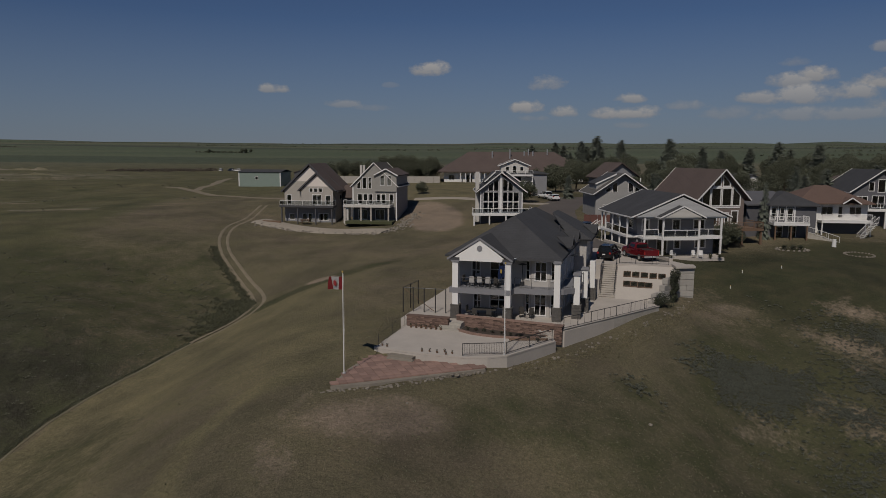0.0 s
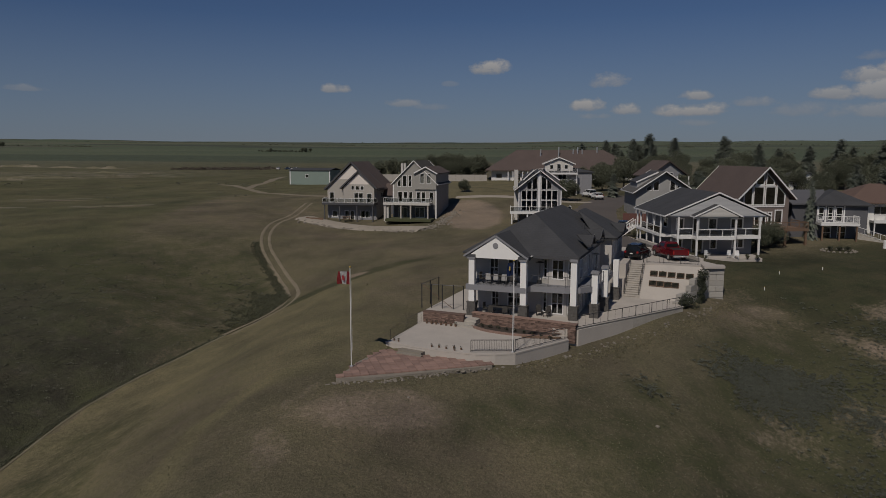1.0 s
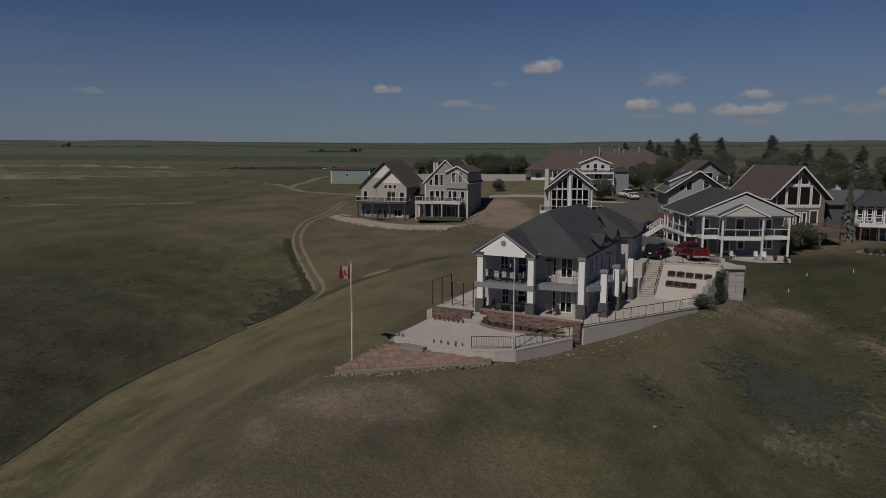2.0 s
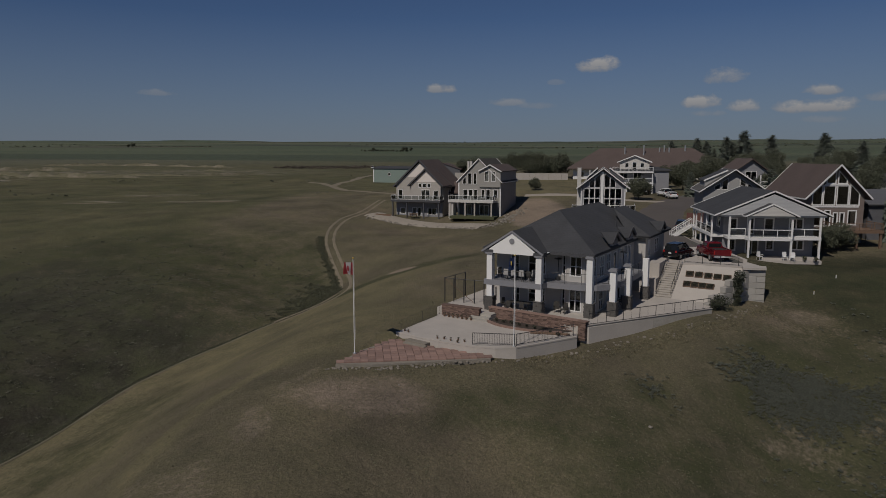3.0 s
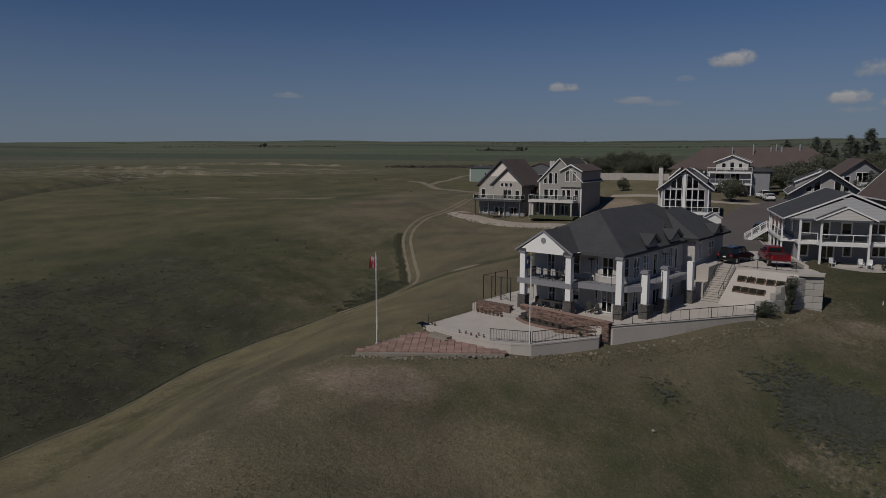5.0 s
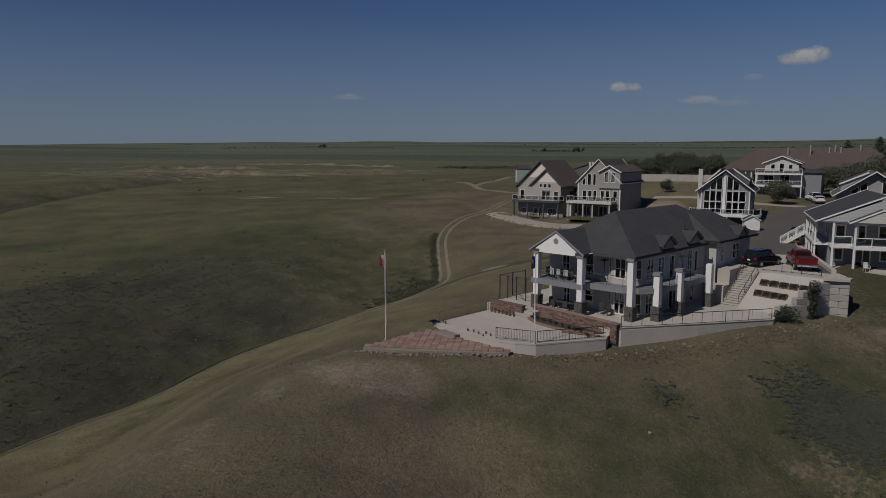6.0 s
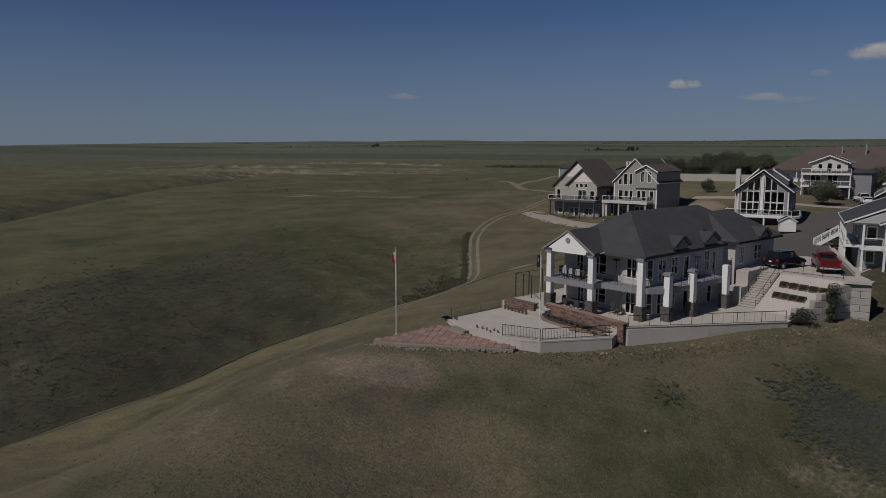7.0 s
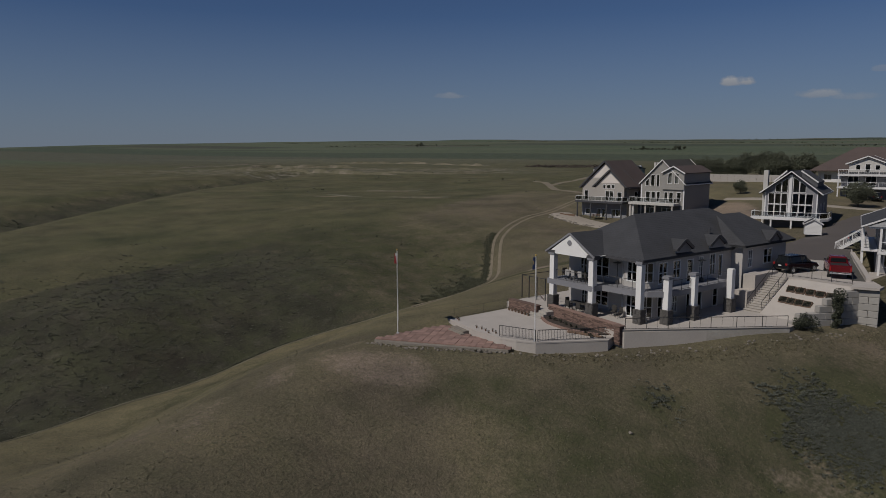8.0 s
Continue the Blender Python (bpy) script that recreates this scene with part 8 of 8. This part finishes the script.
def ground_pts(x, y):
    d, s = off_track(x, y)
    z = land(x, y) - 0.7 * np.exp(-((d - 2.2) / 1.3) ** 2) * (s > 0) * smooth(95, 85, y)
    return np.column_stack([x, y, z]), d, s


# sagebrush on the eastern slope
xy = []
for cx, cy, rx, ry, t, n in ((35, 57, 7, 2.6, -20, 700), (44, 68, 8, 4, -40, 900), (40, 61, 7, 5, -45, 900), (36, 52, 5, 5, -40, 500), (31, 50, 7, 5, -30, 260), (15.5, 53.6, 1.5, 1.9, 30, 60)):
    a, q = rn.uniform(0, 6.283, n), np.abs(rn.normal(0, 0.62, n))
    px, py = np.cos(a) * q * rx, np.sin(a) * q * ry
    c, s = math.cos(radians(t)), math.sin(radians(t))
    xy.append(np.column_stack([cx + px * c - py * s, cy + px * s + py * c]))
# the close mat of it, filled out to a ragged rim
a, q = rn.uniform(0, 6.283, 3200), np.sqrt(rn.rand(3200)) * (0.6 + 0.7 * rn.rand(3200))
rim = 1 + 0.2 * np.sin(3 * a + 1) + 0.13 * np.sin(7 * a) + 0.08 * np.sin(17 * a)
px, py = np.cos(a) * q * rim * 5.3, np.sin(a) * q * rim * 3.2
xy.append(np.column_stack([27.4 + px * 0.985 - py * 0.174, 59.4 + px * 0.174 + py * 0.985]))
xy = np.vstack(xy)
pts, _, _ = ground_pts(xy[:, 0], xy[:, 1])
strew("sagebrush", pts + (0, 0, 0.1), rn.uniform(0.09, 0.27, len(pts)), 30, 0.045, SAGE_LEAF, "grey-green sagebrush clumps on the slope", "sagebrush", flat=0.6, seed=1)
# dark brush in the coulee
x, y = rn.uniform(-90, -24, 11000), rn.uniform(20, 104, 11000)
pts, d, s = ground_pts(x, y)
keep = (s > 0) & (d > 2.0) & (rn.rand(len(x)) < np.clip(0.36 + 0.55 * waves(x, y, 19, 12) + 0.35 * waves(x, y, 5, 13) - 0.5 * smooth(18, 44, d), 0.02, 0.8))
pts = pts[keep]
strew("coulee_brush", pts + (0, 0, 0.02), rn.uniform(0.12, 0.42, len(pts)), 26, 0.05, COULEE_LEAF, "dark tangled brush over the coulee floor", "brush", flat=0.24, seed=2)
# darker thicket in the bottom of the coulee
c = np.array([(-62, 43), (-59, 49), (-64, 60), (-53, 39), (-49, 46), (-51, 58), (-61, 65)])[rn.randint(0, 7, 700)]
xy = c + rn.normal(size=(700, 2)) * (7.5, 4.5)
pts, d, s = ground_pts(xy[:, 0], xy[:, 1])
pts = pts[(s > 0) & (d > 4)]
strew("coulee_thicket", pts, rn.uniform(0.2, 0.5, len(pts)), 40, 0.055, COULEE_LEAF, "dark thicket in the bottom of the coulee", "brush", flat=0.4, seed=12)
# a thick fringe of brush below the track's bend, thinning to a line along the brow
n = 2600
bend = TRACK_LINE[TRACK_LINE[:, 1] < 95]
k = (rn.rand(n) ** 1.5 * (len(bend) - 1)).astype(int)
xy = bend[k] + rn.rand(n, 1) * (bend[k + 1] - bend[k])
thick = smooth(76, 88, xy[:, 1])
xy = xy + (-0.88, 0.47) * (0.95 + np.abs(rn.normal(size=n)) * (0.3 + 3.0 * thick))[:, None] + rn.normal(size=(n, 2)) * 0.15
pts, d, s = ground_pts(xy[:, 0], xy[:, 1])
ok = (s > 0) & (d > 0.5)
strew("bank_brush", pts[ok], rn.uniform(0.16, 0.32, ok.sum()) + 0.45 * thick[ok] * rn.rand(ok.sum()), 30, 0.075, BRUSH_LEAF, "thick dark brush along the track's bank", "brush", flat=0.55, seed=3)
# dark leaf clumps added to draw the ragged shadow line below the bank's lip
edge = TRACK_LINE[TRACK_LINE[:, 1] < 118]
k = rn.randint(0, len(edge) - 1, 2800)
way = edge[k + 1] - edge[k]
side = np.column_stack([way[:, 1], -way[:, 0]]) / np.linalg.norm(way, axis=1)[:, None]
xy = edge[k] + rn.rand(2800, 1) * way + side * (1.4 + 0.3 * rn.normal(size=(2800, 1))) * np.where(edge[k, 1:] > 84, 1.15, 0.8)
pts, d, s = ground_pts(xy[:, 0], xy[:, 1])
ok = s > 0
strew("bank_shadow_line", pts[ok], rn.uniform(0.12, 0.32, ok.sum()), 24, 0.07, BRUSH_LEAF, "dark leaf clumps set as the shadow line below the bank lip", "brush", flat=0.7, seed=29)
# grass tufts over the spur and its slopes
x, y = rn.uniform(-44, 62, 120000), rn.uniform(20, 92, 120000)
dens = 0.2 + 0.4 * (waves(x, y, 9, 21) + 0.6 * waves(x, y, 3, 22)) + 0.25 * smooth(60, 40, y)
pts, d, s = ground_pts(x, y)
keep = clear(x, y) & ((x > -6) | (rn.rand(len(x)) < 0.12)) & ~((x > 27) & (y > 66 + 0.25 * (45 - x))) & (rn.rand(len(x)) < dens) & ((d > 1.6) & (s < 0) | (x > -24))
pts = pts[keep]
strew("grass_tufts", pts, rn.uniform(0.05, 0.12, len(pts)), 5, 0.038, GRASS_LEAF, "dry olive grass tufts across the hillside", "grass", upright=0.8, flat=1.0, seed=5)
# weeds among the grass
x, y = rn.uniform(-7, 34, 9000), rn.uniform(22, 60, 9000)
pts, d, s = ground_pts(x, y)
keep = clear(x, y) & (waves(x, y, 6, 31) + 0.5 * waves(x, y, 2.2, 32) > 0.12) & (rn.rand(len(x)) < 0.3)
pts = pts[keep]
strew("weed_clumps", pts, rn.uniform(0.05, 0.13, len(pts)), 14, 0.032, WEED_LEAF, "low dark green weeds in the dry grass", "weeds", seed=6)
# eroded clay banks that step across the prairie
def clay_material():
    """Bare clay showing in broken patches through thin prairie grass."""
    m, nt, b = nodes("eroded_clay", 0.95)
    fine, broad = noise_tex(nt, 1.1, 5, 0.7), noise_tex(nt, 0.13, 4, 0.65)
    clay = mixc(nt, fine, (0.135, 0.115, 0.084), (0.24, 0.208, 0.160))
    grass = mixc(nt, fine, (0.075, 0.070, 0.043), (0.150, 0.135, 0.082))
    patch = fmath(nt, "MULTIPLY_ADD", fmath(nt, "ADD", broad, fmath(nt, "MULTIPLY", fine, 0.6)), 5.0, -3.95, True)
    nt.links.new(mixc(nt, patch, grass, clay), b.inputs["Base Color"])
    bump(nt, b, fine, 0.9, 0.3)
    return m


CLAY_BANK = clay_material()


def clay_bank(pts, rise, run, seed):
    """A low gullied bank: a steep bare face, a broken brow, then a long fall to the prairie behind."""
    line = line_points(pts, 1.6)
    cuts = np.array([-2.2, -1.2, -0.4, 0.3, 1.0, 1.8, 3.0, 5.0, 8.0, 12.0]) * run / 12
    lift = np.array([-0.3, 0.0, 0.35, 0.75, 1.0, 0.92, 0.8, 0.55, 0.25, -0.3])
    rows = []
    for i, p in enumerate(line):
        d = (line[min(i + 1, len(line) - 1)] - line[max(i - 1, 0)]).normalized()
        out = Vector((-d.y, d.x))
        end = min(1.0, i / 5, (len(line) - 1 - i) / 5)
        gap = max(0.0, min(1.0, 0.62 + 1.5 * noise.noise(Vector((i * 0.11, seed * 3.7, 0)))))
        row = []
        for k, (c, z) in enumerate(zip(cuts, lift)):
            wob = 1.1 * noise.noise(Vector((i * 0.34, seed, k * 0.05))) + 0.4 * noise.noise(Vector((i * 0.9, seed, k * 0.6)))
            q = p + out * (c + wob * run / 10)
            h = z * rise * end * gap * (1 + 0.5 * noise.noise(Vector((i * 0.5, k * 0.7, seed)))) if z > 0 else z
            row.append((q.x, q.y, on(q.x, q.y) + h))
        rows.append(row)
    n = len(cuts)
    me = bpy.data.meshes.new("clay_bank")
    me.from_pydata([v for row in rows for v in row], [], [(a * n + k, a * n + k + 1, (a + 1) * n + k + 1, (a + 1) * n + k) for a in range(len(rows) - 1) for k in range(n - 1)])
    me.materials.append(CLAY_BANK)
    return tagged(new("clay_bank", me), "pale eroded clay bank across the prairie", "bank", kind="structure")


clay_bank([(-302, 250), (-280, 262), (-258, 269), (-232, 254), (-208, 246), (-192, 247), (-176, 251)], 1.7, 7, 1)
clay_bank([(-345, 296), (-336, 312), (-318, 318), (-300, 330), (-280, 338)], 1.7, 8, 2)
clay_bank([(-200, 262), (-180, 266), (-165, 272), (-154, 281), (-140, 300)], 1.1, 6, 3)
clay_bank([(-385, 420), (-359, 434), (-320, 450), (-275, 442), (-240, 430)], 1.6, 10, 4)
clay_bank([(-205, 338), (-185, 335), (-160, 326), (-148, 330)], 1.3, 7, 5)
clay_bank([(-440, 402), (-410, 330), (-381, 284), (-370, 262)], 1.0, 5, 6)
for pts in ([(-124, 156), (-112, 152), (-106, 153)], [(-96, 153), (-85, 152), (-76, 154)], [(-128, 178), (-116, 179), (-108, 182)]):
    clay_bank(pts, 0.22, 3.5, int(pts[0][1]))
# a row of scrub and spoil beyond the lane
x = rn.uniform(-200, -142, 260)
y = 432 + 0.12 * (x + 170) + rn.normal(size=260) * 9
strew("spoil_scrub", np.column_stack([x, y, land(x, y)]), rn.uniform(0.8, 2.4, 260) * (0.5 + 0.7 * rn.rand(260)), 60, 0.32, DRY_BRUSH, "row of dead brown scrub and spoil on the prairie", "scrub", flat=0.8, seed=17)
# scrub on the prairie beyond
x, y = rn.uniform(-190, -60, 500), rn.uniform(150, 330, 500)
keep = waves(x, y, 40, 41) > 0.25
pts = np.column_stack([x, y, land(x, y)])[keep]
strew("prairie_scrub", pts, rn.uniform(0.3, 0.8, len(pts)), 24, 0.13, COULEE_LEAF, "scattered low scrub on the open prairie", "scrub", seed=7)

# brush along the far coulee
k = rn.randint(0, len(WEST_COULEE) - 1, 420)
f = rn.rand(420)[:, None]
xy = WEST_COULEE[k] * (1 - f) + WEST_COULEE[k + 1] * f + rn.normal(size=(420, 2)) * 3.0 + (-2.5, 1.5)
pts = np.column_stack([xy, land(xy[:, 0], xy[:, 1])])
strew("far_brush", pts, rn.uniform(0.3, 0.7, len(pts)), 24, 0.13, BRUSH_LEAF, "dark brush lining the far coulee", "brush", flat=0.5, seed=8)

# shelterbelts and field edges, far out
ends = ((-2600, 2300, 900, 0.05), (-1500, 1500, 700, 0.02), (-900, 2050, 1100, -0.04), (-200, 1450, 620, 0.06), (150, 1900, 1300, 0.03), (500, 1250, 700, -0.05), (700, 2450, 1500, 0.02), (-2000, 2950, 1700, 0.0), (-400, 3100, 1900, -0.03), (380, 930, 420, 0.08), (900, 1700, 900, 0.05))
cs = []
for x0, y0, wide, lean in ends:
    n = int(wide / 7)
    f = np.arange(n) / n
    keep = rn.rand(n) < 0.5 + 0.45 * np.sin(f * 9 + x0)
    cs.append(np.column_stack([x0 + f * wide, y0 + lean * f * wide + rn.normal(size=n) * 4])[keep])
xy = np.vstack(cs)
strew("far_shelterbelt", np.column_stack([xy, land(xy[:, 0], xy[:, 1])]), rn.uniform(2.0, 5.0, len(xy)), 26, 1.1, BROAD_LEAF, "dark broken rows of trees along far fields", "shelterbelt", flat=0.9, seed=23)

# dry grass left standing along the foot of the walls
foot = np.array([(4.9, 53.2), (10.6, 57.3), (16.2, 62.0), (21.8, 66.6), (27.5, 74.0)])
k = rn.randint(0, 4, 650)
f = rn.rand(650)[:, None]
xy = foot[k] * (1 - f) + foot[k + 1] * f + np.abs(rn.normal(size=(650, 1))) * (0.62, -0.7) + rn.normal(size=(650, 2)) * 0.15
pts, d, s = ground_pts(xy[:, 0], xy[:, 1])
strew("dry_grass_edge", pts, rn.uniform(0.06, 0.2, len(pts)), 12, 0.055, DRY_LEAF, "dry yellow grass along the foot of the walls", "grass", upright=0.8, flat=1.0, seed=14)
